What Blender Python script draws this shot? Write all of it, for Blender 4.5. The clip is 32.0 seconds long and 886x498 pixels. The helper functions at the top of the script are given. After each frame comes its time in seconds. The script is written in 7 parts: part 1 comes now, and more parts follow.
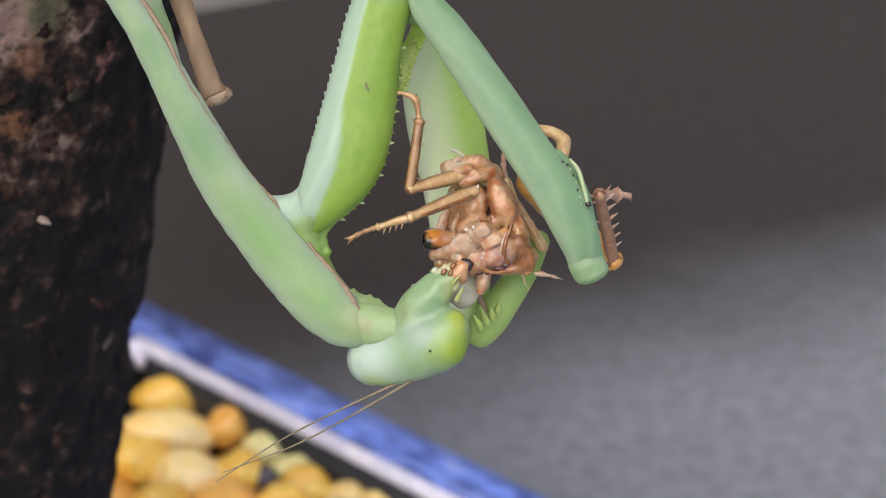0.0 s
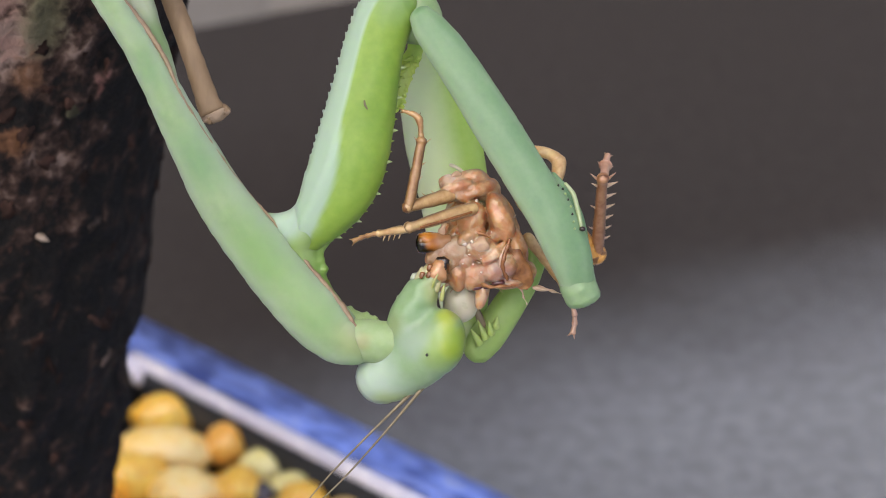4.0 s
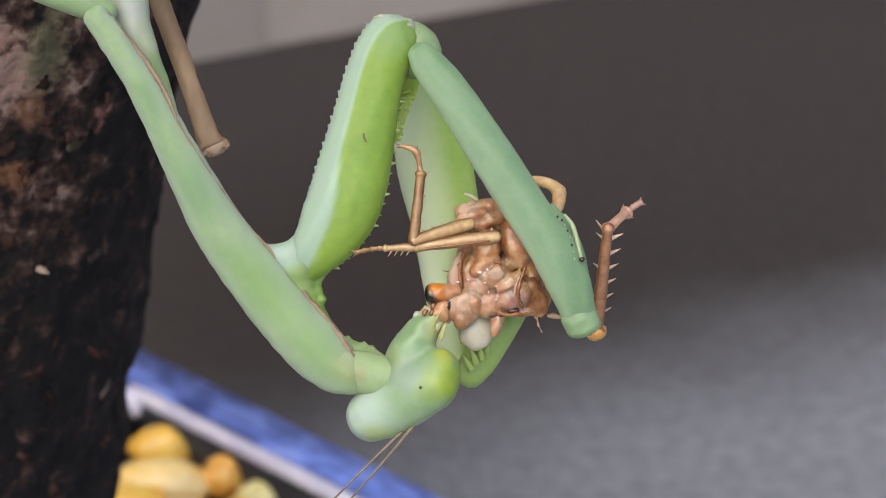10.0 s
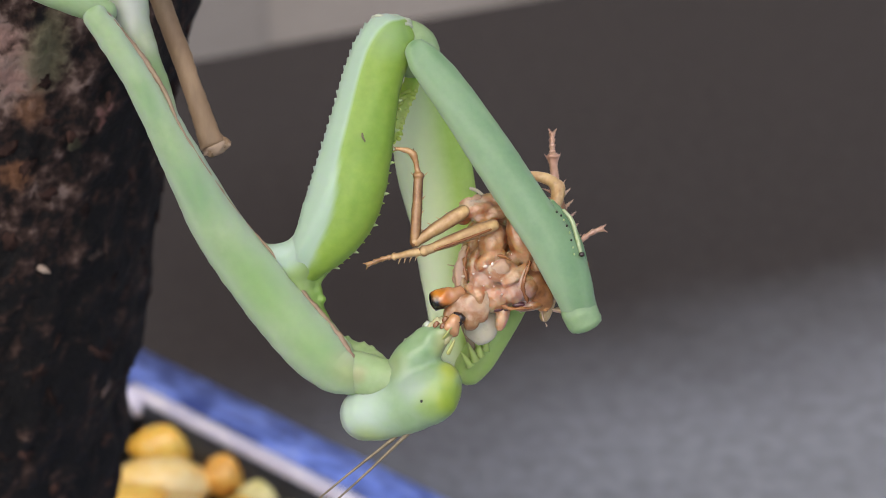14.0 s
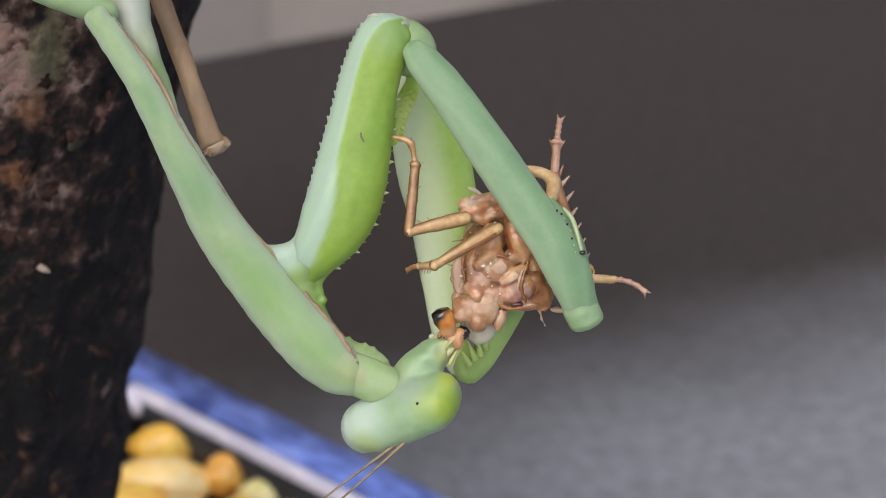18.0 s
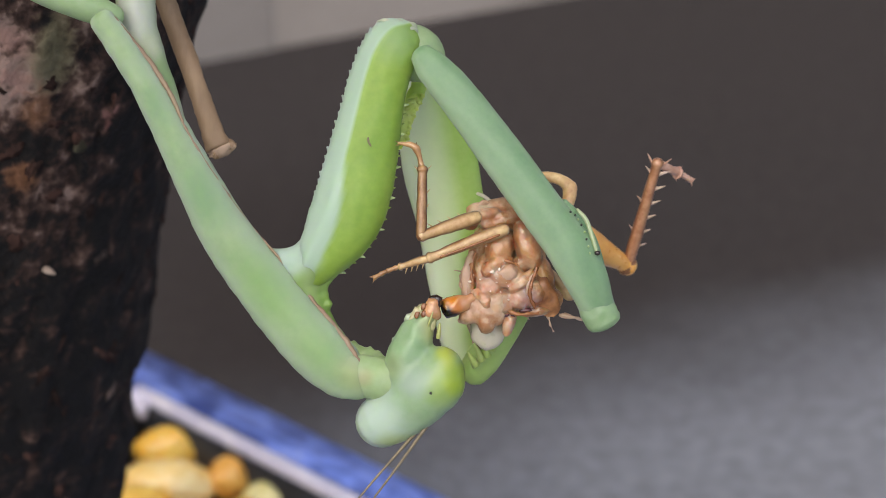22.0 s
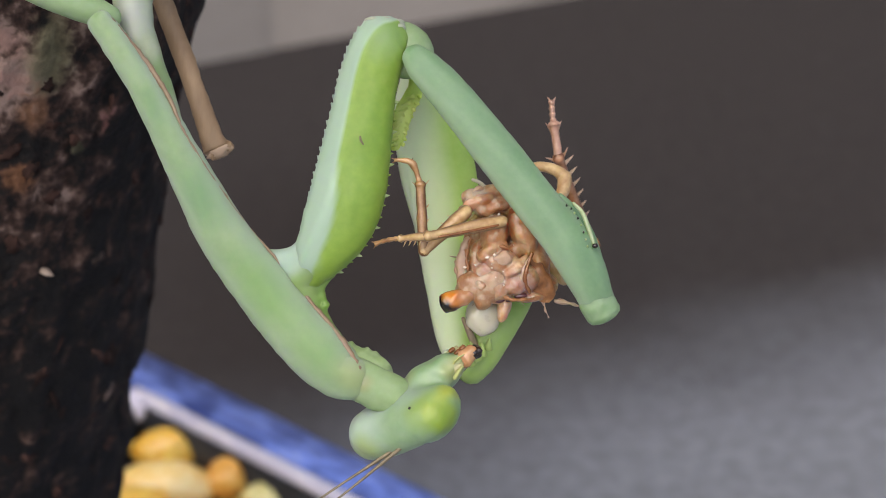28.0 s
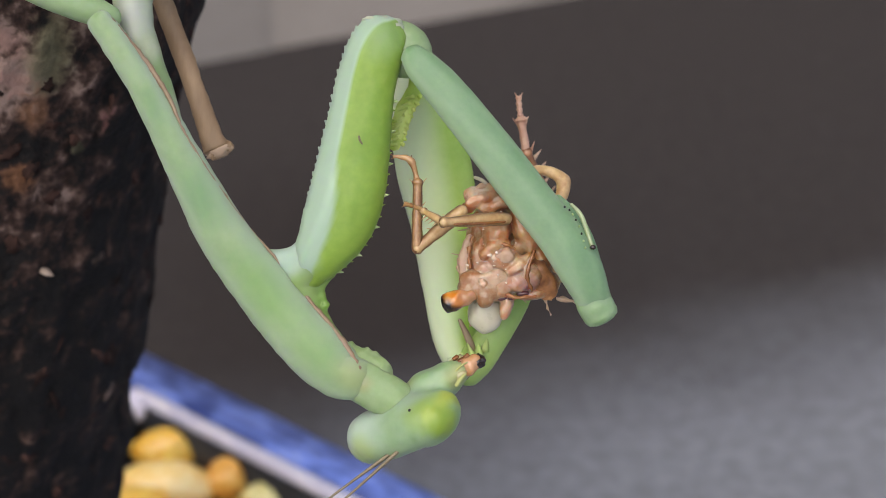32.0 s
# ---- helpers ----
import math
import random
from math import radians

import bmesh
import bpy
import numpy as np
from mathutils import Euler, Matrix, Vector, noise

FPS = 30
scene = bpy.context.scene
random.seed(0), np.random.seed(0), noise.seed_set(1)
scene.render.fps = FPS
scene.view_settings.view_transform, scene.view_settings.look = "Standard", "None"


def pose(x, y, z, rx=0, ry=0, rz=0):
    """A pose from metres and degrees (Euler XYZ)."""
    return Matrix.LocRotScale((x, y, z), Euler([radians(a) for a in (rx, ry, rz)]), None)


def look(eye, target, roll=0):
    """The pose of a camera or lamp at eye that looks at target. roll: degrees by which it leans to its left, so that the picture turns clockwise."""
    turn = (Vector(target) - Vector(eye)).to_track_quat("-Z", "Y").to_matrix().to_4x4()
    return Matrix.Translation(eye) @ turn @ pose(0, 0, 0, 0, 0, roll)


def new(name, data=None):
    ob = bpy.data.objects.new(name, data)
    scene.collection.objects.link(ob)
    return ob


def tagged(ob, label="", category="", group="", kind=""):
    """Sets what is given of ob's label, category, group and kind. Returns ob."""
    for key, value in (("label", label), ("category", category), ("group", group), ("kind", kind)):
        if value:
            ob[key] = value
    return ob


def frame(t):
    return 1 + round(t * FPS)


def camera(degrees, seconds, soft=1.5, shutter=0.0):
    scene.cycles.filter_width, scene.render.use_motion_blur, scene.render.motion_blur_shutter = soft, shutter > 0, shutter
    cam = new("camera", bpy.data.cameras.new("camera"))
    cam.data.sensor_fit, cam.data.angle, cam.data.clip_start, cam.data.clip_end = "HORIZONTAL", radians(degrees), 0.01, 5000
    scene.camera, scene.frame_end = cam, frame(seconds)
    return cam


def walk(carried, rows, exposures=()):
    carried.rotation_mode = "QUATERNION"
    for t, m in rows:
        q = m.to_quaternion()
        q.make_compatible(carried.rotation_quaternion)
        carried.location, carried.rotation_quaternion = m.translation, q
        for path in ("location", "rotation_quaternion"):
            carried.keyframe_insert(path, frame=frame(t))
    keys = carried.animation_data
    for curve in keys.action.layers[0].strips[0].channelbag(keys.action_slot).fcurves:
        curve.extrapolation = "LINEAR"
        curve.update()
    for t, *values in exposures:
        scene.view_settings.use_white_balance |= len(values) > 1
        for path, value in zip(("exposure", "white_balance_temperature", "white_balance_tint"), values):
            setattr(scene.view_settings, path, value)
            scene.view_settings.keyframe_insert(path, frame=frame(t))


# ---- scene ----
# A green mantis hangs from a leaning trunk and eats an insect; below stands a blue tray of pebbles.
MM = 0.001

# ---- camera ----
cam = camera(30, 32.0, soft=0.9)
cam.data.dof.use_dof = True
cam.data.dof.focus_distance = 0.139
cam.data.dof.aperture_fstop = 38
walk(cam, [
    (0, pose(0, 0.00145, 0.20916, 58.326, 0, 0.170)),
    (1, pose(0, 0.00145, 0.20916, 58.336, 0, 0.158)),
    (2, pose(0, 0.00145, 0.20916, 58.336, 0, 0.158)),
    (3, pose(0, 0.00145, 0.20916, 58.336, 0, 0.158)),
    (3.5, pose(0, 0.00145, 0.20916, 58.394, 0, 0.136)),
    (5.5, pose(0, 0.00000, 0.21000, 61.018, 0, -0.113)),
    (6, pose(0, 0.00000, 0.21000, 60.627, 0, -0.045)),
    (6.5, pose(0, 0.00000, 0.21000, 60.313, 0, -0.068)),
    (7, pose(0, 0.00000, 0.21000, 60.196, 0, -0.045)),
    (7.5, pose(0, 0.00000, 0.21000, 60.117, 0, -0.045)),
    (8, pose(0, 0.00000, 0.21000, 60.078, 0, -0.045)),
    (9, pose(0, 0.00000, 0.21000, 60.059, 0, -0.068)),
    (10, pose(0, 0.00000, 0.21000, 60.020, 0, -0.045)),
    (11, pose(0, 0.00000, 0.21000, 60.059, 0, -0.045)),
    (11.5, pose(0, 0.00000, 0.21000, 59.961, 0, 0.000)),
    (12, pose(0, 0.00000, 0.21000, 60.000, 0, 0.000)),
    (18.5, pose(0, 0.00000, 0.21000, 59.980, 0, 0.000)),
    (19, pose(0, 0.00000, 0.21000, 60.059, 0, 0.113)),
    (19.5, pose(0, 0.00000, 0.21000, 60.020, 0, 0.000)),
    (20, pose(0, 0.00000, 0.21000, 60.000, 0, 0.045)),
    (20.5, pose(0, 0.00000, 0.21000, 59.961, 0, 0.045)),
    (21, pose(0, 0.00000, 0.21000, 60.059, 0, 0.068)),
    (21.5, pose(0, 0.00000, 0.21000, 60.078, 0, 0.136)),
    (22, pose(0, 0.00000, 0.21000, 60.078, 0, 0.204)),
    (23, pose(0, 0.00000, 0.21000, 60.059, 0, 0.204)),
    (23.5, pose(0, 0.00000, 0.21000, 60.117, 0, 0.113)),
    (25, pose(0, 0.00000, 0.21000, 60.117, 0, 0.113)),
    (28, pose(0, 0.00000, 0.21000, 60.117, 0, 0.113)),
    (32, pose(0, 0.00000, 0.21000, 60.117, 0, 0.113)),
], [(0, 0.68), (3.5, 0.67), (6, 0.63), (11, 0.63), (13, 0.60), (19, 0.60), (22, 0.57), (32, 0.55)])

# ---- light ----
world = bpy.data.worlds.new("sky")
scene.world = world
world.use_nodes = True
wn, wl = world.node_tree.nodes, world.node_tree.links
sky = wn.new("ShaderNodeTexSky")
sky.sky_type = "NISHITA"
sky.sun_disc = False
sky.sun_elevation, sky.sun_rotation = radians(56), radians(203)
sky.air_density, sky.dust_density = 1.0, 3.0
wl.new(sky.outputs["Color"], wn["Background"].inputs["Color"])
wn["Background"].inputs["Strength"].default_value = 0.13
sun = new("sun", bpy.data.lights.new("sun", "SUN"))
sun.data.energy, sun.data.angle, sun.data.color = 1.36, radians(80), (1.0, 0.935, 0.855)
sun.matrix_world = look((-0.32, -0.74, 1.18), (0, 0, 0))


# ---- materials ----
def nodes_of(name):
    m = bpy.data.materials.new(name)
    m.use_nodes = True
    n, l = m.node_tree.nodes, m.node_tree.links
    return m, n, l, n["Principled BSDF"]


def rgb(c):
    return (c[0], c[1], c[2], 1)


def surface(name, dark, light, fine=900, coarse=120, rough=0.5, bump=0.2, depth=0.0003, soft=0.0, coat=0.0,
            contrast=0.25, detail=5, stretch=(1, 1, 1), own=0.0, third=None, spec=0.5):
    """Two colours mixed by noise at two sizes, a fine relief, and some gloss variation."""
    m, n, l, b = nodes_of(name)
    co = n.new("ShaderNodeTexCoord")
    mp = n.new("ShaderNodeMapping")
    mp.inputs["Scale"].default_value = stretch
    l.new(co.outputs["Object"], mp.inputs["Vector"])
    tex = []
    for s in (coarse, fine):
        t = n.new("ShaderNodeTexNoise")
        t.inputs["Scale"].default_value, t.inputs["Detail"].default_value = s, detail
        l.new(mp.outputs["Vector"], t.inputs["Vector"])
        tex.append(t)
    mix = n.new("ShaderNodeMath")
    mix.operation = "MULTIPLY_ADD"
    mix.inputs[1].default_value = 0.35
    l.new(tex[1].outputs["Fac"], mix.inputs[0])
    scaled = n.new("ShaderNodeMath")
    scaled.operation = "MULTIPLY"
    scaled.inputs[1].default_value = 0.65
    l.new(tex[0].outputs["Fac"], scaled.inputs[0])
    l.new(scaled.outputs[0], mix.inputs[2])
    ramp = n.new("ShaderNodeValToRGB")
    e = ramp.color_ramp.elements
    e[0].position, e[0].color = 0.5 - contrast / 2, rgb(dark)
    e[1].position, e[1].color = 0.5 + contrast / 2, rgb(light)
    if third:
        x = e.new(min(0.98, 0.5 + contrast / 2 + 0.05))
        x.color = rgb(third)
    l.new(mix.outputs[0], ramp.inputs["Fac"])
    colour = ramp.outputs["Color"]
    if own:
        info = n.new("ShaderNodeObjectInfo")
        hsv = n.new("ShaderNodeHueSaturation")
        rng = n.new("ShaderNodeMapRange")
        rng.inputs["To Min"].default_value, rng.inputs["To Max"].default_value = 1 - own, 1 + own
        l.new(info.outputs["Random"], rng.inputs["Value"])
        l.new(rng.outputs["Result"], hsv.inputs["Value"])
        l.new(colour, hsv.inputs["Color"])
        colour = hsv.outputs["Color"]
    l.new(colour, b.inputs["Base Color"])
    gl = n.new("ShaderNodeMapRange")
    gl.inputs["To Min"].default_value, gl.inputs["To Max"].default_value = max(0.03, rough - 0.1), rough + 0.1
    l.new(tex[1].outputs["Fac"], gl.inputs["Value"])
    l.new(gl.outputs["Result"], b.inputs["Roughness"])
    bp = n.new("ShaderNodeBump")
    bp.inputs["Strength"].default_value, bp.inputs["Distance"].default_value = bump, depth
    l.new(mix.outputs[0], bp.inputs["Height"])
    l.new(bp.outputs["Normal"], b.inputs["Normal"])
    b.inputs["Specular IOR Level"].default_value = spec
    if soft:
        b.inputs["Subsurface Weight"].default_value = soft
        b.inputs["Subsurface Radius"].default_value = (0.8, 1.0, 0.5)
        b.inputs["Subsurface Scale"].default_value = 0.0012
    if coat:
        b.inputs["Coat Weight"].default_value, b.inputs["Coat Roughness"].default_value = coat, 0.15
    return m


def skin(name, dark, light, patches=(), fine=1500, coarse=140, rough=0.5, soft=0.7, coat=0.03, edge=None, bump=0.25, wet=0.15, veins=None, deep=1.0, even=0.36):
    """Insect skin: two greens in soft mottling; patches of other colours round given spots (mm, in the part's own space);
    edge: the colour of the part's 'tone' stripe."""
    m = surface(name, dark, light, fine, coarse, rough, bump, 0.00012, soft, coat, even)
    n, l = m.node_tree.nodes, m.node_tree.links
    b = n["Principled BSDF"]
    b.inputs["Coat Roughness"].default_value = wet
    colour = b.inputs["Base Color"].links[0].from_socket
    co = n.new("ShaderNodeTexCoord")
    wob = n.new("ShaderNodeTexNoise")
    wob.inputs["Scale"].default_value, wob.inputs["Detail"].default_value = 420, 4
    l.new(co.outputs["Object"], wob.inputs["Vector"])

    def over(fac, c):
        nonlocal colour
        mix = n.new("ShaderNodeMix")
        mix.data_type = "RGBA"
        l.new(fac, mix.inputs["Factor"])
        l.new(colour, mix.inputs["A"])
        mix.inputs["B"].default_value = rgb(c)
        colour = mix.outputs["Result"]

    for spot, near, far, c, most in patches:
        d = n.new("ShaderNodeVectorMath")
        d.operation = "DISTANCE"
        l.new(co.outputs["Object"], d.inputs[0])
        d.inputs[1].default_value = [x * MM for x in spot]
        add = n.new("ShaderNodeMath")
        add.operation = "MULTIPLY_ADD"
        add.inputs[1].default_value = 0.0012
        l.new(wob.outputs["Fac"], add.inputs[0])
        l.new(d.outputs["Value"], add.inputs[2])
        r = n.new("ShaderNodeMapRange")
        r.interpolation_type = "SMOOTHSTEP"
        r.inputs["From Min"].default_value, r.inputs["From Max"].default_value = near * MM + 0.0006, far * MM + 0.0006
        r.inputs["To Min"].default_value, r.inputs["To Max"].default_value = most, 0
        l.new(add.outputs[0], r.inputs["Value"])
        over(r.outputs["Result"], c)
    b.inputs["Subsurface Scale"].default_value *= deep
    if veins:
        size, width, c, most = veins
        v = n.new("ShaderNodeTexVoronoi")
        v.feature = "DISTANCE_TO_EDGE"
        v.inputs["Scale"].default_value = size
        bend = n.new("ShaderNodeVectorMath")
        bend.operation = "MULTIPLY_ADD"
        bend.inputs[1].default_value = (0.0016, 0.0016, 0.0016)
        l.new(wob.outputs["Color"], bend.inputs[0])
        l.new(co.outputs["Object"], bend.inputs[2])
        l.new(bend.outputs["Vector"], v.inputs["Vector"])
        r = n.new("ShaderNodeMapRange")
        r.interpolation_type = "SMOOTHSTEP"
        r.inputs["From Max"].default_value = width
        r.inputs["To Min"].default_value, r.inputs["To Max"].default_value = most, 0
        l.new(v.outputs["Distance"], r.inputs["Value"])
        over(r.outputs["Result"], c)
    if edge:
        a = n.new("ShaderNodeAttribute")
        a.attribute_name = "tone"
        over(a.outputs["Fac"], edge)
    l.new(colour, b.inputs["Base Color"])
    return m


MINT_D, MINT_L = (0.176, 0.284, 0.118), (0.276, 0.366, 0.192)
LIME_D, LIME_L = (0.168, 0.296, 0.029), (0.264, 0.386, 0.060)
mint = skin("mint_skin", MINT_D, MINT_L)
lime = skin("lime_skin", LIME_D, LIME_L)
pale = skin("pale_skin", (0.240, 0.353, 0.157), (0.333, 0.425, 0.252))
membrane = surface("membrane", (0.347, 0.398, 0.264), (0.480, 0.488, 0.390), 900, 240, 0.5, 0.2, 0.0002, 0.3, 0.0, 0.4)
keel_skin = surface("keel_skin", (0.200, 0.110, 0.068), (0.300, 0.235, 0.145), 1800, 300, 0.5, 0.2, 0.0001, 0.1, 0.0, 0.4)
glaze = skin("glaze", (0.340, 0.420, 0.275), (0.450, 0.500, 0.380), rough=0.3, coat=0.35)
lip_skin = surface("lip_skin", (0.34, 0.32, 0.13), (0.50, 0.47, 0.28), 1500, 300, 0.25, 0.2, 0.0001, 0.3, 0.4, 0.4)
palp_skin = surface("palp_skin", (0.33, 0.35, 0.09), (0.46, 0.47, 0.20), 1500, 300, 0.35, 0.1, 0.0001, 0.3, 0.2, 0.4)
tooth_skin = skin("tooth_skin", (0.325, 0.446, 0.335), (0.404, 0.513, 0.400))
spine_skin = surface("spine_skin", (0.280, 0.398, 0.126), (0.400, 0.475, 0.239), 1500, 300, 0.4, 0.1, 0.0001, 0.2, 0.0, 0.4)
antenna_skin = surface("antenna_skin", (0.13, 0.10, 0.055), (0.25, 0.20, 0.12), 1500, 300, 0.5, 0.1, 0.0001)
black = surface("black_horn", (0.006, 0.004, 0.003), (0.03, 0.012, 0.008), 1500, 300, 0.2, 0.2, 0.0001, 0, 0.4)
flesh_pale = surface("prey_flesh_pale", (0.38, 0.22, 0.13), (0.52, 0.37, 0.27), 1500, 330, 0.4, 0.5, 0.0003, 0.45, 0.1, 0.35)
flesh_white = surface("prey_flesh_white", (0.46, 0.42, 0.31), (0.60, 0.56, 0.44), 1200, 200, 0.3, 0.2, 0.0002, 0.4, 0.3, 0.4)
glint_pale = surface("glint_pale", (0.62, 0.46, 0.34), (0.80, 0.68, 0.56), 1200, 200, 0.06, 0.1, 0.0002, 0.3, 1.0, 0.4, spec=1.0)
chitin = surface("prey_chitin", (0.13, 0.04, 0.012), (0.34, 0.14, 0.045), 1500, 260, 0.25, 0.3, 0.0002, 0.1, 0.4, 0.4)
joint_skin = surface("prey_joint", (0.12, 0.045, 0.015), (0.30, 0.14, 0.05), 1900, 500, 0.35, 0.3, 0.0002, 0.1, 0.2, 0.35)
leg_skin = skin("prey_leg", (0.36, 0.185, 0.066), (0.70, 0.510, 0.265), fine=2600, coarse=600, even=0.42, rough=0.33, soft=0.3, coat=0.35, bump=0.5, wet=0.1, edge=(0.085, 0.026, 0.008))
leg_dark = skin("prey_leg_dark", (0.19, 0.075, 0.024), (0.50, 0.30, 0.13), fine=2600, coarse=600, even=0.42, rough=0.33, soft=0.3, coat=0.35, bump=0.5, wet=0.1, edge=(0.050, 0.016, 0.006))
leg_pink = surface("prey_leg_pink", (0.32, 0.150, 0.095), (0.58, 0.37, 0.27), 1900, 420, 0.35, 0.5, 0.0002, 0.2, 0.2, 0.35)
spine_pale = surface("prey_spine", (0.42, 0.25, 0.16), (0.62, 0.47, 0.36), 1900, 420, 0.35, 0.3, 0.0002, 0.2, 0.2, 0.35)
amber = surface("prey_amber", (0.42, 0.10, 0.008), (0.62, 0.22, 0.03), 1500, 300, 0.15, 0.2, 0.0002, 0.2, 0.6, 0.35)
thigh_skin = surface("prey_thigh", (0.58, 0.25, 0.045), (0.80, 0.45, 0.13), 1500, 200, 0.3, 0.2, 0.0002, 0.2, 0.3, 0.35)
bark_red = surface("bark_red", (0.016, 0.008, 0.006), (0.062, 0.030, 0.022), 900, 330, 0.85, 1.0, 0.0008, 0, 0, 0.35, own=0.6, spec=0.2)
pale_flake = surface("pale_flake", (0.05, 0.034, 0.028), (0.15, 0.105, 0.088), 900, 330, 0.85, 1.0, 0.0008, 0, 0, 0.35, own=0.4, spec=0.2)
lichen = surface("lichen", (0.030, 0.027, 0.016), (0.085, 0.076, 0.050), 900, 330, 0.85, 0.8, 0.0006, 0, 0, 0.35, own=0.3, spec=0.2)


def bark_material(spots, mosses):
    """Near-black bark that weathers to red-brown and pale grey in mottles, most of all round the given spots (m)."""
    m, n, l, b = nodes_of("bark")
    co = n.new("ShaderNodeTexCoord")
    total = None

    def plus(sock, k):
        nonlocal total
        a = n.new("ShaderNodeMath")
        a.operation = "MULTIPLY_ADD"
        a.inputs[1].default_value = k
        l.new(sock, a.inputs[0])
        if total:
            l.new(total, a.inputs[2])
        else:
            a.inputs[2].default_value = 0
        total = a.outputs[0]

    for s, d, k in ((90, 2, 0.20), (330, 5, 0.46), (950, 4, 0.34)):
        t = n.new("ShaderNodeTexNoise")
        t.inputs["Scale"].default_value, t.inputs["Detail"].default_value = s, d
        l.new(co.outputs["Object"], t.inputs["Vector"])
        plus(t.outputs["Fac"], k)
    relief = total
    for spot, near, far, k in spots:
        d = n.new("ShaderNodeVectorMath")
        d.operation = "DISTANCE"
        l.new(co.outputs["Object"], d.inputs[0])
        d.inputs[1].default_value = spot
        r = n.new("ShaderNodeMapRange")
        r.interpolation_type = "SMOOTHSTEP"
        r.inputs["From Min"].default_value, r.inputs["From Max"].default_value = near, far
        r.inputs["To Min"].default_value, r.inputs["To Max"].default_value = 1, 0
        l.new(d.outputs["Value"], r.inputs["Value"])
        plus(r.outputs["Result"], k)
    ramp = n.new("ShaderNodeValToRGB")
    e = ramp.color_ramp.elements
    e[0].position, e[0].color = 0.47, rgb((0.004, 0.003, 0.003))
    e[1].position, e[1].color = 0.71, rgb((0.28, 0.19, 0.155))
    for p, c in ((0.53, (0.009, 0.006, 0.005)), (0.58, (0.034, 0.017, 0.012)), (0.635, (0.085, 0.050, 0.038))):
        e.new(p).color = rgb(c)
    l.new(total, ramp.inputs["Fac"])
    colour = ramp.outputs["Color"]
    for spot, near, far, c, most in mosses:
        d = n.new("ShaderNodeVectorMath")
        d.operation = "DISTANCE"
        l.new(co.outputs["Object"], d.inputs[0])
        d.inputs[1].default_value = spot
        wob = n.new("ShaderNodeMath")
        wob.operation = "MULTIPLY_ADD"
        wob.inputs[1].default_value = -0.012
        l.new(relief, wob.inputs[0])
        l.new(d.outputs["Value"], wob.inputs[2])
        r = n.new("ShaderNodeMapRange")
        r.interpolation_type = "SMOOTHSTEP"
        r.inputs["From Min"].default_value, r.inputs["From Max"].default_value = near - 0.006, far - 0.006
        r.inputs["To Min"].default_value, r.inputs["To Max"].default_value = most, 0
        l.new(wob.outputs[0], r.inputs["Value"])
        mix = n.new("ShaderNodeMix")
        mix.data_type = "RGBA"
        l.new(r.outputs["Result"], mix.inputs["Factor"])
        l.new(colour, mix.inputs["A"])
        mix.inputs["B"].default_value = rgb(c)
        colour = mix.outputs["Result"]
    l.new(colour, b.inputs["Base Color"])
    b.inputs["Roughness"].default_value = 0.8
    b.inputs["Specular IOR Level"].default_value = 0.3
    bp = n.new("ShaderNodeBump")
    bp.inputs["Strength"].default_value, bp.inputs["Distance"].default_value = 1.0, 0.0012
    l.new(relief, bp.inputs["Height"])
    l.new(bp.outputs["Normal"], b.inputs["Normal"])
    return m


chip_wood = surface("chip_wood", (0.266, 0.182, 0.129), (0.441, 0.334, 0.258), 900, 240, 0.6, 0.4, 0.0004)
twig_skin = surface("twig_skin", (0.152, 0.088, 0.044), (0.336, 0.228, 0.132), 1400, 220, 0.6, 0.5, 0.0003, 0.05, 0, 0.4, stretch=(1, 1, 0.25))
twig_end = surface("twig_end", (0.319, 0.213, 0.137), (0.456, 0.334, 0.243), 1400, 220, 0.7, 0.5, 0.0003, 0.05, 0, 0.4)
blue_enamel = surface("blue_enamel", (0.040, 0.072, 0.285), (0.225, 0.34, 0.92), 420, 150, 0.35, 0.3, 0.0003, 0, 0.2, 0.15, 6, stretch=(0.45, 1, 1), third=(0.34, 0.42, 0.80))
white_enamel = surface("white_enamel", (0.62, 0.60, 0.76), (0.92, 0.88, 0.96), 600, 220, 0.4, 0.3, 0.0003, 0, 0.1, 0.35)
black_liner = surface("black_liner", (0.008, 0.008, 0.010), (0.030, 0.032, 0.036), 500, 110, 0.5, 0.4, 0.0005)
stone_yellow = surface("stone_yellow", (0.88, 0.42, 0.02), (0.99, 0.73, 0.17), 420, 110, 0.3, 0.3, 0.0004, 0.15, 0.6, 0.3, own=0.12)
stone_pale = surface("stone_pale", (0.95, 0.59, 0.12), (0.99, 0.84, 0.46), 420, 100, 0.3, 0.3, 0.0004, 0.15, 0.6, 0.3, own=0.1)
stone_brown = surface("stone_brown", (0.82, 0.35, 0.04), (0.96, 0.58, 0.15), 420, 110, 0.3, 0.3, 0.0004, 0.1, 0.6, 0.3, own=0.15)
stone_green = surface("stone_green", (0.70, 0.62, 0.18), (0.92, 0.86, 0.50), 420, 110, 0.3, 0.3, 0.0004, 0.15, 0.3, 0.4)
stone_dark = surface("stone_dark", (0.035, 0.03, 0.05), (0.10, 0.09, 0.13), 420, 110, 0.35, 0.3, 0.0004, 0, 0.3, 0.4)
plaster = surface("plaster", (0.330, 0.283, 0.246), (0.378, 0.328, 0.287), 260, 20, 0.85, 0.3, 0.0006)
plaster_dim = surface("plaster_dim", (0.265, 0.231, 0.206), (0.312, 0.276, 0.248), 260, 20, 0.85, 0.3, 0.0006)


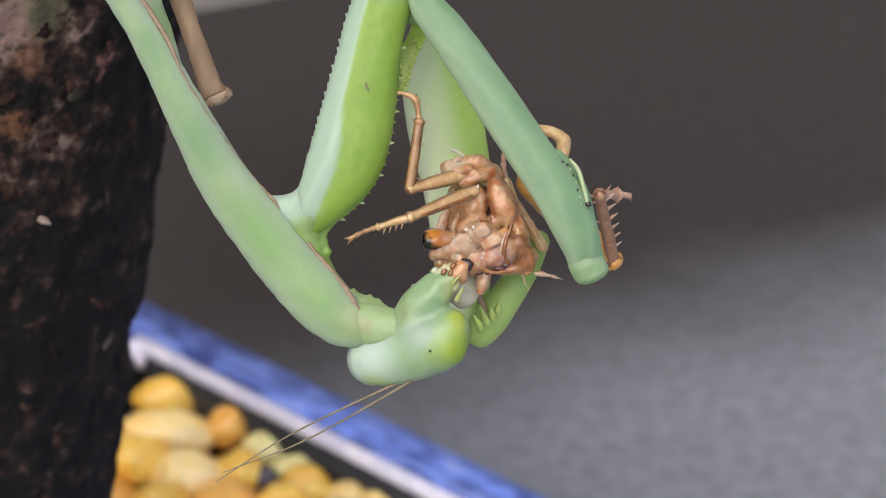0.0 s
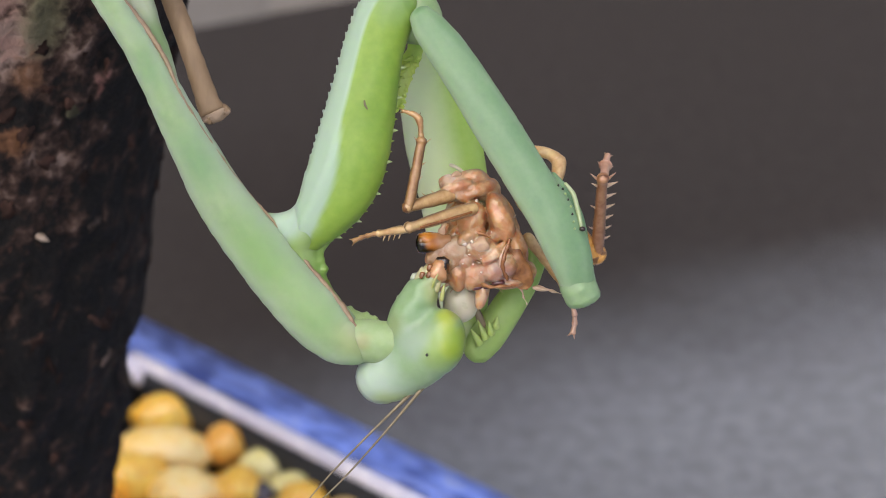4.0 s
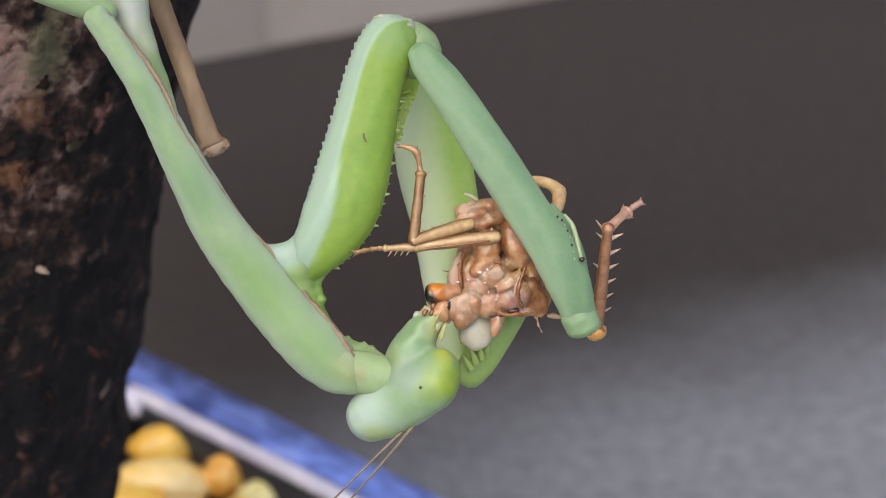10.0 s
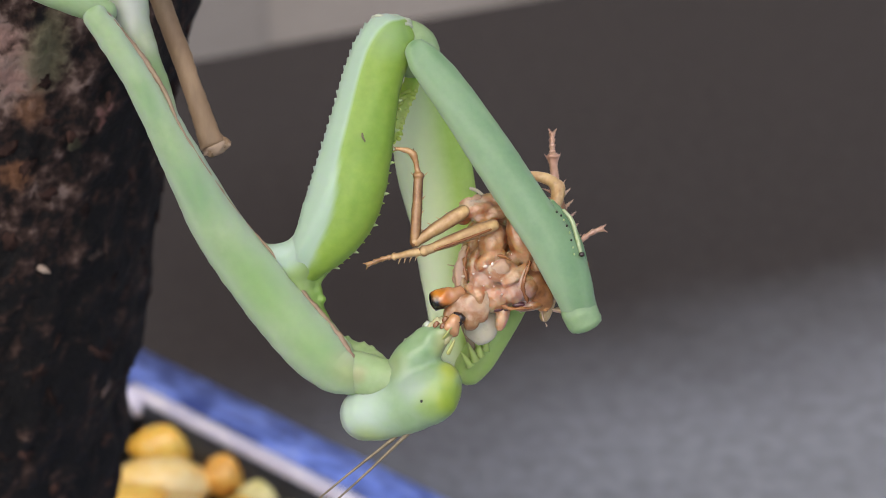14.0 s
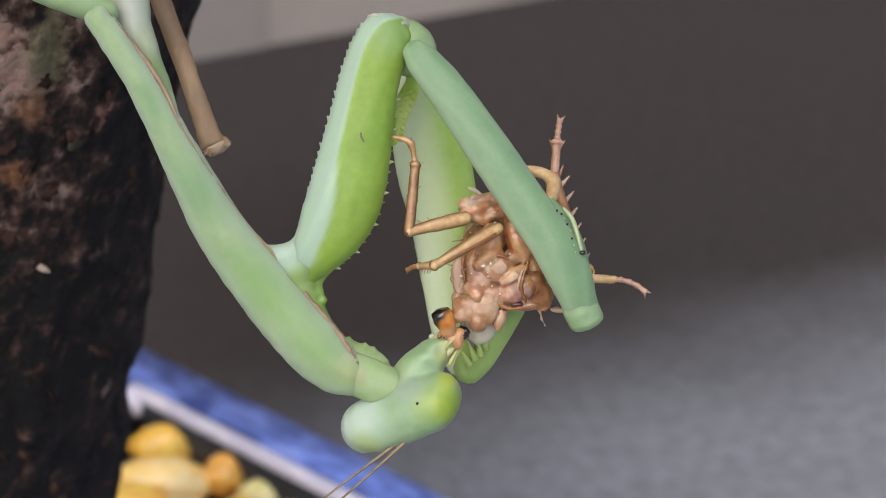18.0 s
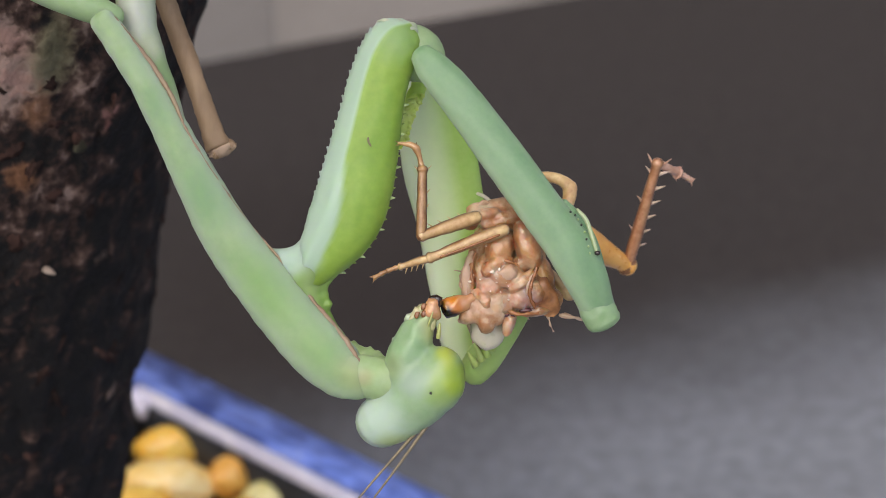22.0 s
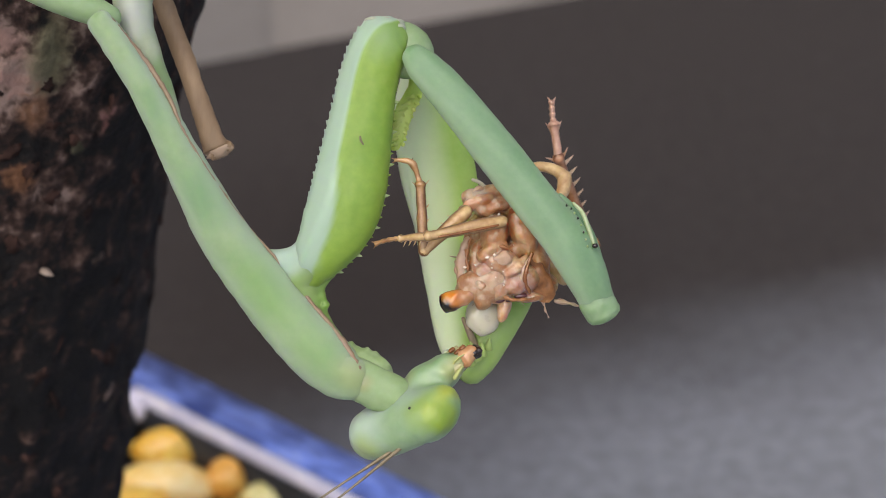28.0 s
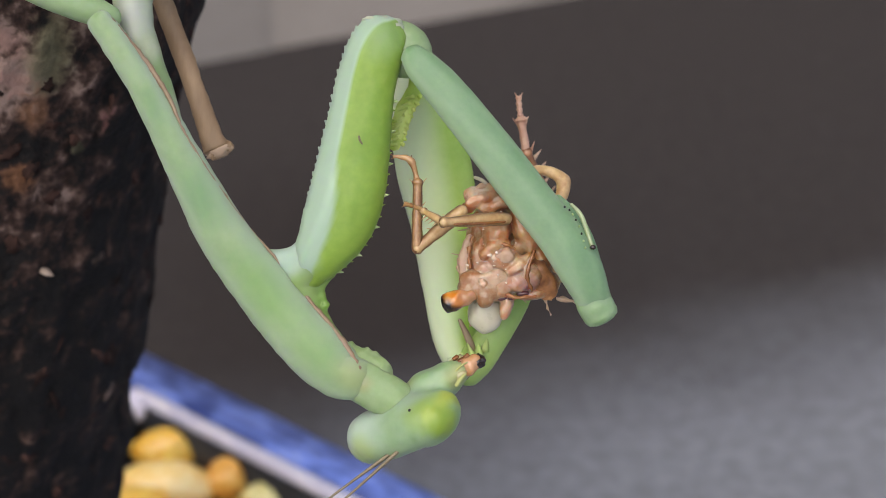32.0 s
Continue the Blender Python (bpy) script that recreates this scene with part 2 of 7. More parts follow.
def concrete(name):
    """Grey concrete: pale near the tray, with shade painted into its colour in a wide belt along the wall."""
    m, n, l, b = nodes_of(name)
    co = n.new("ShaderNodeTexCoord")

    def noisy(s, d):
        t = n.new("ShaderNodeTexNoise")
        t.inputs["Scale"].default_value, t.inputs["Detail"].default_value = s, d
        l.new(co.outputs["Object"], t.inputs["Vector"])
        return t.outputs["Fac"]

    def ramp(fac, a, ca, z, cz):
        r = n.new("ShaderNodeValToRGB")
        e = r.color_ramp.elements
        e[0].position, e[0].color, e[1].position, e[1].color = a, rgb(ca), z, rgb(cz)
        l.new(fac, r.inputs["Fac"])
        return r.outputs["Color"]

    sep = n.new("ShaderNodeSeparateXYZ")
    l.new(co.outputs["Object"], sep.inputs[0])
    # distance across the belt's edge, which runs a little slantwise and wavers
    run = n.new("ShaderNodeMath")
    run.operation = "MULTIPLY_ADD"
    run.inputs[1].default_value = SHADE_SLOPE
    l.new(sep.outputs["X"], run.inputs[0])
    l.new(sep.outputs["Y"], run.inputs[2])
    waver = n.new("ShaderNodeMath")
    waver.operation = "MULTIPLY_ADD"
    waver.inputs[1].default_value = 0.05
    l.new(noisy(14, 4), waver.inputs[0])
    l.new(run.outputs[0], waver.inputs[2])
    belt_shade = n.new("ShaderNodeMapRange")
    belt_shade.interpolation_type = "SMOOTHSTEP"
    belt_shade.inputs["From Min"].default_value, belt_shade.inputs["From Max"].default_value = SHADE_FROM, SHADE_TO
    l.new(waver.outputs[0], belt_shade.inputs["Value"])
    # dry is the open floor; wet is the same floor with shade painted in
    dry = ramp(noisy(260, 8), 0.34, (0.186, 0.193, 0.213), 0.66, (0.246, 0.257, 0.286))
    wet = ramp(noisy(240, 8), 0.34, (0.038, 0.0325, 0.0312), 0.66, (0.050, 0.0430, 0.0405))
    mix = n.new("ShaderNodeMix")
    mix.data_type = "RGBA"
    l.new(belt_shade.outputs["Result"], mix.inputs["Factor"])
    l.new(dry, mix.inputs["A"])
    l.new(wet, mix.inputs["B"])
    # a deeper spot of shade under the animals, painted into the floor colour
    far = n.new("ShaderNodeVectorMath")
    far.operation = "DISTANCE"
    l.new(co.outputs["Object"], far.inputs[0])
    far.inputs[1].default_value = SHADE_SPOT
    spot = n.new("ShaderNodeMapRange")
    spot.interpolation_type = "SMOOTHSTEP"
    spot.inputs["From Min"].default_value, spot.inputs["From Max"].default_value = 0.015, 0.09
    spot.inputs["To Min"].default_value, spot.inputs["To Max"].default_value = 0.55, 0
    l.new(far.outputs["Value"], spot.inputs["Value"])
    shaded_mix = n.new("ShaderNodeMix")
    shaded_mix.data_type = "RGBA"
    l.new(spot.outputs["Result"], shaded_mix.inputs["Factor"])
    l.new(mix.outputs["Result"], shaded_mix.inputs["A"])
    shaded_mix.inputs["B"].default_value = rgb((0.027, 0.021, 0.019))
    l.new(shaded_mix.outputs["Result"], b.inputs["Base Color"])
    b.inputs["Roughness"].default_value = 0.9
    b.inputs["Specular IOR Level"].default_value = 0.2
    bp = n.new("ShaderNodeBump")
    bp.inputs["Strength"].default_value, bp.inputs["Distance"].default_value = 0.8, 0.0016
    l.new(noisy(520, 8), bp.inputs["Height"])
    l.new(bp.outputs["Normal"], b.inputs["Normal"])
    return m


SHADE_SPOT = (-0.02200, 0.35600, 0.00000)
SHADE_SLOPE, SHADE_FROM, SHADE_TO = -0.36, 0.275, 0.356
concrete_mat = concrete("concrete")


# ---- mesh helpers ----
ORIGIN = {}


def part(name, data, material, parent=None, label="", origin=(0, 0, 0)):
    """Links a (bmesh or mesh) as one object under a thing or part; origin is its joint in the thing's space, in mm."""
    if isinstance(data, bmesh.types.BMesh):
        me = bpy.data.meshes.new(name)
        bmesh.ops.recalc_face_normals(data, faces=data.faces)
        data.to_mesh(me)
        data.free()
        me.shade_smooth()
    else:
        me = data
    for m in (material if isinstance(material, (list, tuple)) else (material,)):
        if len(me.materials) < (len(material) if isinstance(material, (list, tuple)) else 1):
            me.materials.append(m)
    ob = new(name, me)
    base = ORIGIN.get(parent.name, (0, 0, 0)) if parent else (0, 0, 0)
    ob.parent = parent
    ob.location = [(a - c) * MM for a, c in zip(origin, base)]
    ORIGIN[ob.name] = origin
    if label:
        tagged(ob, label)
    return ob


def fused(ob, voxel, rounds, relief=0.0, grain=0.002):
    """Melts the lumps of one mesh into one skin; relief: uneven surface, in mm."""
    m = ob.modifiers.new("melt", "REMESH")
    m.mode, m.voxel_size, m.use_smooth_shade = "VOXEL", voxel * MM, True
    m = ob.modifiers.new("smooth", "SMOOTH")
    m.factor, m.iterations = 0.5, rounds
    if relief:
        t = bpy.data.textures.new("relief", "CLOUDS")
        t.noise_scale, t.noise_depth = grain, 3
        m = ob.modifiers.new("relief", "DISPLACE")
        m.texture, m.texture_coords, m.strength, m.mid_level = t, "LOCAL", relief * MM, 0.5
    return ob


def in_space(material, joint):
    """Moves a skin's patches into the space of a part whose origin is that joint."""
    for n in material.node_tree.nodes:
        if n.bl_idname == "ShaderNodeVectorMath" and n.operation == "DISTANCE":
            n.inputs[1].default_value = [a - b * MM for a, b in zip(n.inputs[1].default_value, joint)]
    return material


def aim(a, b):
    """The pose, in a thing's space, of a leg segment that runs from a towards b along its -Z axis, its Y axis away from the eye."""
    z = (Vector(a) - Vector(b)).normalized()
    y = Vector((0, 1, 0))
    y = (y - z * y.dot(z)).normalized()
    return Matrix.LocRotScale(Vector(a), Matrix((y.cross(z), y, z)).transposed().to_quaternion(), None)


def smooth_path(pts, steps):
    """Catmull-Rom through rows of numbers."""
    a = [np.array(p, float) for p in pts]
    a = [2 * a[0] - a[1]] + a + [2 * a[-1] - a[-2]]
    out = []
    for i in range(1, len(a) - 2):
        for k in range(steps):
            t = k / steps
            p0, p1, p2, p3 = a[i - 1:i + 3]
            out.append(0.5 * (2 * p1 + (p2 - p0) * t + (2 * p0 - 5 * p1 + 4 * p2 - p3) * t * t + (3 * p1 - p0 - 3 * p2 + p3) * t ** 3))
    out.append(a[-2])
    return out


def limb(pts, origin=(0, 0, 0), n=20, steps=6, lump=0.0, grain=0.6, ends=(1.0, 1.0), tone=None, keel=None, bm=None):
    """A tapered, rounded limb. pts: (x, y, z, half width, half depth) in mm. tone: a stripe of the skin's edge colour,
    by the angle round the limb and the way along it. keel: an angle at which the limb is drawn to an edge, how far, how wide."""
    pts = [tuple(p) if len(p) == 5 else (*p, p[3]) for p in pts]
    rows = smooth_path(pts, steps)
    for q in rows:
        q[3], q[4] = max(q[3], 0.02), max(q[4], 0.02)
    # rounded ends
    def cap(row, other, size):
        d = row[:3] - other[:3]
        d /= np.linalg.norm(d)
        got = []
        for ang in (30, 55, 75, 86):
            s, c = math.sin(radians(ang)), math.cos(radians(ang))
            got.append(np.array([*(row[:3] + d * row[3] * size * s), row[3] * c, row[4] * c]))
        return got
    rows = cap(rows[0], rows[1], ends[0])[::-1] + rows + cap(rows[-1], rows[-2], ends[1])
    bm = bm or bmesh.new()
    layer = bm.verts.layers.float.new("tone") if tone else None
    rings = []
    for i, q in enumerate(rows):
        t = Vector(rows[min(i + 1, len(rows) - 1)][:3] - rows[max(i - 1, 0)][:3]).normalized()
        side = t.cross(Vector((0, 1, 0)))
        side = side.normalized() if side.length > 0.05 else Vector((1, 0, 0))
        out = side.cross(t).normalized()
        ring = []
        for k in range(n):
            a = 2 * math.pi * k / n
            c, s = math.cos(a), math.sin(a)
            v = Vector(q[:3]) + side * (q[3] * c) + out * (q[4] * s)
            if keel:
                off = (math.degrees(a) - keel[0] + 180) % 360 - 180
                v += (side * c * q[3] + out * s * q[4]) * (keel[1] * math.exp(-(off / keel[2]) ** 2))
            if lump:
                v += (side * c + out * s) * lump * noise.noise(v * grain)
            vert = bm.verts.new((v - Vector(origin)) * MM)
            if tone:
                vert[layer] = tone(math.degrees(a), i / len(rows))
            ring.append(vert)
        rings.append(ring)
    for ra, rb in zip(rings, rings[1:]):
        for k in range(n):
            bm.faces.new((ra[k], ra[(k + 1) % n], rb[(k + 1) % n], rb[k]))
    bm.faces.new(rings[0])
    bm.faces.new(rings[-1])
    return bm


def outline(pts, k, sign):
    """The point on a limb's outline at k (0..1) of its way, on one side, and the way out from there."""
    rows = smooth_path([tuple(p) if len(p) == 5 else (*p, p[3]) for p in pts], 8)
    x = k * (len(rows) - 1)
    i = min(int(x), len(rows) - 2)
    q = rows[i] + (rows[i + 1] - rows[i]) * (x - i)
    t = Vector(rows[i + 1][:3] - rows[i][:3]).normalized()
    side = t.cross(Vector((0, 1, 0))).normalized() * sign
    return Vector(q[:3]) + side * q[3], side, t


def lump_mesh(centre, radii, origin=(0, 0, 0), turn=0, rough=0.12, grain=0.5, sub=3, seed=0, bm=None):
    """An uneven rounded lump, in mm; turn: degrees about the depth axis."""
    bm = bm or bmesh.new()
    r = bmesh.ops.create_icosphere(bm, subdivisions=sub, radius=1)
    rot = Matrix.Rotation(radians(turn), 3, "Y")
    size = sum(radii) / 3
    for v in r["verts"]:
        p = v.co.copy()
        k = 1 + rough * noise.noise(p * (grain * 3) + Vector((seed * 7.1, seed * 3.3, seed)))
        k += rough * 0.4 * noise.noise(p * (grain * 9) + Vector((seed, 5, 2)))
        q = rot @ Vector((p.x * radii[0] * k, p.y * radii[1] * k, p.z * radii[2] * k))
        v.co = (q + Vector(centre) - Vector(origin)) * MM
    return bm


def spike(base, tip, width, origin=(0, 0, 0)):
    """A small thorn from base to tip, in mm."""
    b, t = Vector(base), Vector(tip)
    d = (t - b).normalized()
    s = d.cross(Vector((0, 1, 0))).normalized()
    o = s.cross(d)
    bm = bmesh.new()
    rings = []
    for k, w in ((-0.15, 1.15), (0.25, 0.8), (0.65, 0.42), (0.94, 0.12)):
        c = b.lerp(t, k) if k >= 0 else b - d * width * 0.8
        rings.append([bm.verts.new((c + s * (w * width * math.cos(a)) + o * (w * width * math.sin(a)) - Vector(origin)) * MM)
                      for a in [2 * math.pi * i / 7 for i in range(7)]])
    for ra, rb in zip(rings, rings[1:]):
        for i in range(7):
            bm.faces.new((ra[i], ra[(i + 1) % 7], rb[(i + 1) % 7], rb[i]))
    bm.faces.new(rings[0])
    bm.faces.new(rings[-1])
    return bm


def box(bm, lo, hi, bevel=0.0):
    r = bmesh.ops.create_cube(bm, size=1)
    for v in r["verts"]:
        v.co = [l + (h - l) * (c + 0.5) for l, h, c in zip(lo, hi, v.co)]
    if bevel:
        bmesh.ops.bevel(bm, geom=list({e for v in r["verts"] for e in v.link_edges}), offset=bevel, segments=3, affect="EDGES")
    return bm


# ---- ground and wall ----
def ground_sheet():
    bm = bmesh.new()
    bmesh.ops.create_grid(bm, x_segments=8, y_segments=8, size=40)
    tagged(part("ground", bm, concrete_mat), "grey concrete floor, with painted shade along the wall", "floor", kind="structure")


def wall_bays():
    """The plastered wall stands where the floor ends; its left bay is darker and a little proud."""
    a, b = Vector((-0.07777, 0.48414, 0.00000)), Vector((0.03030, 0.53506, 0.00000))
    along = (b - a).normalized()
    away = Vector((-along.y, along.x, 0))
    turn = Matrix((along, away, (0, 0, 1))).transposed().to_4x4()
    joint = (Vector((-0.06246, 0.50497, 0.00000)) - a).dot(along)
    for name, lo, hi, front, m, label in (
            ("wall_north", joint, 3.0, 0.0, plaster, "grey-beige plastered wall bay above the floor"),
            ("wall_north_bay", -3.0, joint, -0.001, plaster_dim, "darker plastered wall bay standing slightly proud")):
        bm = box(bmesh.new(), (lo, front, -0.02), (hi, 0.15, 2.4))
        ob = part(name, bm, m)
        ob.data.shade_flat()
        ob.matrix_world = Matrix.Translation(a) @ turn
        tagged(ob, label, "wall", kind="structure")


ground_sheet()
wall_bays()


# ---- trunk ----
TRUNK_R = 26.0
edge_hi, edge_lo = Vector((-0.02798, 0.16544, 0.14055)) / MM, Vector((-0.04195, 0.16762, 0.07633)) / MM
AXIS_DIR = (edge_hi - edge_lo).normalized()
AXIS_HI = edge_hi - Vector((TRUNK_R, 0, 0))


def axis_at(z):
    return AXIS_HI + AXIS_DIR * ((z - AXIS_HI.z) / AXIS_DIR.z)


def trunk_skin(ang, z):
    """Radius of the trunk's bark at an angle (radians) and height (mm)."""
    p = Vector((math.cos(ang) * 1.6, math.sin(ang) * 1.6, z * 0.05))
    r = TRUNK_R + 0.5 * noise.noise(p * 1.3) + 0.55 * noise.noise(p * 4) + 0.35 * noise.noise(p * 11)
    # a hollow in the flank beside the tray's corner, and a swelling higher up
    flank = max(0.0, math.cos(ang)) ** 2
    r += flank * (1.3 * math.exp(-((z - 148) / 9) ** 2) - 1.5 * math.exp(-((z - 93.5) / 4.5) ** 2))
    crack = abs(noise.noise(Vector((p.x * 3.2, p.y * 3.2, p.z * 1.2 + 9))))
    r -= 0.6 * max(0, 0.12 - crack) / 0.12
    return r + max(0, 25 - z) ** 2 * 0.012


def on_trunk(ang, z, lift=0.0):
    c = axis_at(z)
    r = trunk_skin(ang, z) + lift
    return Vector((c.x + r * math.cos(ang), c.y + r * math.sin(ang), z))


def tree_trunk():
    root = tagged(new("tree_trunk"), "leaning tree trunk with dark, rough, flaking bark", "tree trunk")
    bm = bmesh.new()
    n, rows, top = 200, 260, 420.0
    ring = []
    for i in range(rows + 1):
        z = -4 + (top + 4) * i / rows
        ring.append([bm.verts.new(on_trunk(2 * math.pi * k / n, z) * MM) for k in range(n)])
    for a, b in zip(ring, ring[1:]):
        for k in range(n):
            bm.faces.new((a[k], a[(k + 1) % n], b[(k + 1) % n], b[k]))
    bm.faces.new(ring[-1])
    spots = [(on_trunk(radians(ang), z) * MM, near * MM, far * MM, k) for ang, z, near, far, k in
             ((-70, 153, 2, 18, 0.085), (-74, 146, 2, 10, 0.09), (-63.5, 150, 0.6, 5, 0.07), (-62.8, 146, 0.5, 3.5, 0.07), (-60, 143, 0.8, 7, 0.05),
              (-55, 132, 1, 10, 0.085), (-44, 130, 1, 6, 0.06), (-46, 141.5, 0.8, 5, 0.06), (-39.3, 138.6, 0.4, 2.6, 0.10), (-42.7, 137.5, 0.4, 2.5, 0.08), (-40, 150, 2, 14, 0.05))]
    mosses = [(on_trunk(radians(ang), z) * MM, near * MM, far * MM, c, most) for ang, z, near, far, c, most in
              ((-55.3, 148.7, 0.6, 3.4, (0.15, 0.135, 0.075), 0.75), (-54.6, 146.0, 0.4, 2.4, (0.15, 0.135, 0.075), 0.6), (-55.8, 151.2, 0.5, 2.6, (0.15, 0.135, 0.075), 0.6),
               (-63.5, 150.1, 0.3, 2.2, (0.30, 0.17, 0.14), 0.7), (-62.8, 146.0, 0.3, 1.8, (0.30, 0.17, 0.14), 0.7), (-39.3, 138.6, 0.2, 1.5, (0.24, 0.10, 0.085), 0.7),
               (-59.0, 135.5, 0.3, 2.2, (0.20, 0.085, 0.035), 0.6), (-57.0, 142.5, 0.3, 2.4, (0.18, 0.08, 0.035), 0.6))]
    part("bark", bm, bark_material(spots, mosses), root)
    # loose flakes and lichen on the side that faces the open floor
    rnd = random.Random(4)
    for i in range(290):
        ang = radians(rnd.uniform(-90, 6))
        z = 60 + 135 * (1 - rnd.random() ** 1.5)
        p = on_trunk(ang, z, -0.1)
        w, h = rnd.uniform(0.3, 1.1), rnd.uniform(0.3, 1.3)
        bm = bmesh.new()
        r = bmesh.ops.create_icosphere(bm, subdivisions=2, radius=1)
        out, up = Vector((math.cos(ang), math.sin(ang), 0)), Vector((0, 0, 1))
        side = up.cross(out)
        lean = rnd.uniform(-0.6, 0.6)
        for v in r["verts"]:
            q = v.co * (1 + 1.1 * noise.noise(v.co * 2.6 + Vector((i, 0, 0))))
            v.co = (p + side * (q.x * w + q.z * lean) + up * q.z * h + out * q.y * 0.16) * MM
        kind = rnd.random()
        m = lichen if kind < 0.14 and z > 125 else pale_flake if kind > 0.93 and z > 100 else bark_red
        part("lichen" if m is lichen else "bark_flake", bm, m, root)
    bm = limb([(-0.9, 0, 0.25, 0.1), (-0.3, 0, 0.3, 0.35), (0.3, 0, 0.0, 0.38), (0.8, 0, -0.35, 0.1)], n=10, steps=3)
    chip = part("wood_chip", bm, chip_wood, root, "pale curled wood chip stuck to the bark")
    chip.location = CHIP
    return root


CHIP = on_trunk(radians(-50.4), 123.2, 0.25) * MM
tree_trunk()


def dry_twig():
    """A dry stalk that grows out of the trunk above and hangs down with a flared, torn end."""
    root = tagged(new("dry_twig"), "dry tan twig with a flared torn end hanging from the trunk", "twig")
    root.matrix_world = HANG
    bm = limb([(-33.46, 12.00, 40.05, 1.04, 1.04), (-29.17, 10.00, 31.32, 0.97, 0.97), (-25.57, 7.00, 23.16, 0.90, 0.72), (-23.45, 6.00, 18.01, 0.90, 0.72), (-21.90, 5.00, 13.93, 0.89, 0.71), (-20.81, 5.00, 10.70, 0.99, 0.79), (-20.17, 5.00, 9.07, 1.19, 0.95)],
              n=22, steps=7, lump=0.12, grain=1.2, ends=(0.2, 0.15), keel=(250, 0.12, 25))
    stalk = part("stalk", bm, twig_skin, root)
    bm = lump_mesh((-19.84, 4.80, 8.86), (1.20, 0.72, 0.67), turn=-22, rough=0.35, grain=0.8)
    part("torn_end", bm, twig_end, stalk, "paler torn end of the twig")
    for p, r in (((-19.05, 4.80, 9.25), 9), ((-20.26, 4.60, 8.45), 8)):
        part("splinter", lump_mesh(p, (r * 0.05, r * 0.045, r * 0.055), rough=0.4, grain=0.8), twig_skin, stalk)


HANG = pose(0, 0.14 * 0.8660, 0.210 - 0.14 * 0.5, -30, 0, 0)
dry_twig()


# ---- tray and pebbles ----
TRAY_H = 26.0
TRAY = Matrix.Translation(Vector((-0.06180, 0.28005, 0.02600))) @ Matrix.Rotation(radians(-38.0), 4, "Z")
TRAY.translation.z = 0


def frame_bars(bm, lo, hi, width, z0, z1, bevel):
    """Four bars round a rectangle, mitred by butting, in mm."""
    (x0, y0), (x1, y1) = lo, hi
    for a, b in (((x0, y1 - width), (x1, y1)), ((x0, y0), (x1, y0 + width)),
                 ((x0, y0 + width), (x0 + width, y1 - width)), ((x1 - width, y0 + width), (x1, y1 - width))):
        box(bm, [a[0] * MM, a[1] * MM, z0 * MM], [b[0] * MM, b[1] * MM, z1 * MM], bevel * MM)
    return bm


def tray():
    root = tagged(new("pebble_tray"), "shallow blue-rimmed tray with a white inner edge, full of pebbles", "tray")
    root.matrix_world = TRAY
    L, W = 130.0, 66.0
    part("rim", frame_bars(bmesh.new(), (0, -W), (L, 0), 10.0, TRAY_H - 3.5, TRAY_H, 0.7), blue_enamel, root, "blue, scuffed rim")
    part("inner_edge", frame_bars(bmesh.new(), (9.6, -W + 9.6), (L - 9.6, -9.6), 1.9, TRAY_H - 4.2, TRAY_H + 0.5, 0.5), white_enamel, root, "white inner edge")
    part("side_wall", frame_bars(bmesh.new(), (11.0, -W + 11.0), (L - 11.0, -11.0), 1.6, 0, TRAY_H - 2.2, 0.3), black_liner, root, "black inner wall")
    part("outer_wall", frame_bars(bmesh.new(), (3, -W + 3), (L - 3, -3), 2.0, 0, TRAY_H - 3.4, 0.3), blue_enamel, root)
    part("base_plate", box(bmesh.new(), (0.011, (-W + 11) * MM, 0.0), ((L - 11) * MM, -0.011, 0.003)), black_liner, root)
    part("soil", box(bmesh.new(), (0.0121, (-W + 12.1) * MM, 0.003), ((L - 12.1) * MM, -0.0121, 0.014)), black_liner, root, "dark wet bedding under the pebbles")
    bm = lump_mesh((12.3, -12.4, TRAY_H - 2.2), (2.4, 1.3, 2.8), rough=0.3)
    part("drip", bm, white_enamel, root, "white enamel drip at the corner")
    return root


def pebble(place, radii, material, label, turn, seed):
    radii = [r * 1.14 for r in radii]
    bm = lump_mesh((0, 0, 0), radii, turn=turn, rough=0.17, grain=0.36, sub=4, seed=seed)
    # one soft side lobe, as on a water-worn nodule
    a = 2.4 * seed
    lump_mesh((radii[0] * 0.55 * math.cos(a), 0.4 * radii[1] * math.sin(a), -0.15 * radii[2]), [r * 0.66 for r in radii], turn=turn, rough=0.12, grain=0.4, sub=4, seed=seed + 30, bm=bm)
    ob = fused(part("pebble", bm, material), 0.45, 14)
    ob.location = place
    tagged(ob, label, "pebble", group="pebbles in the tray")


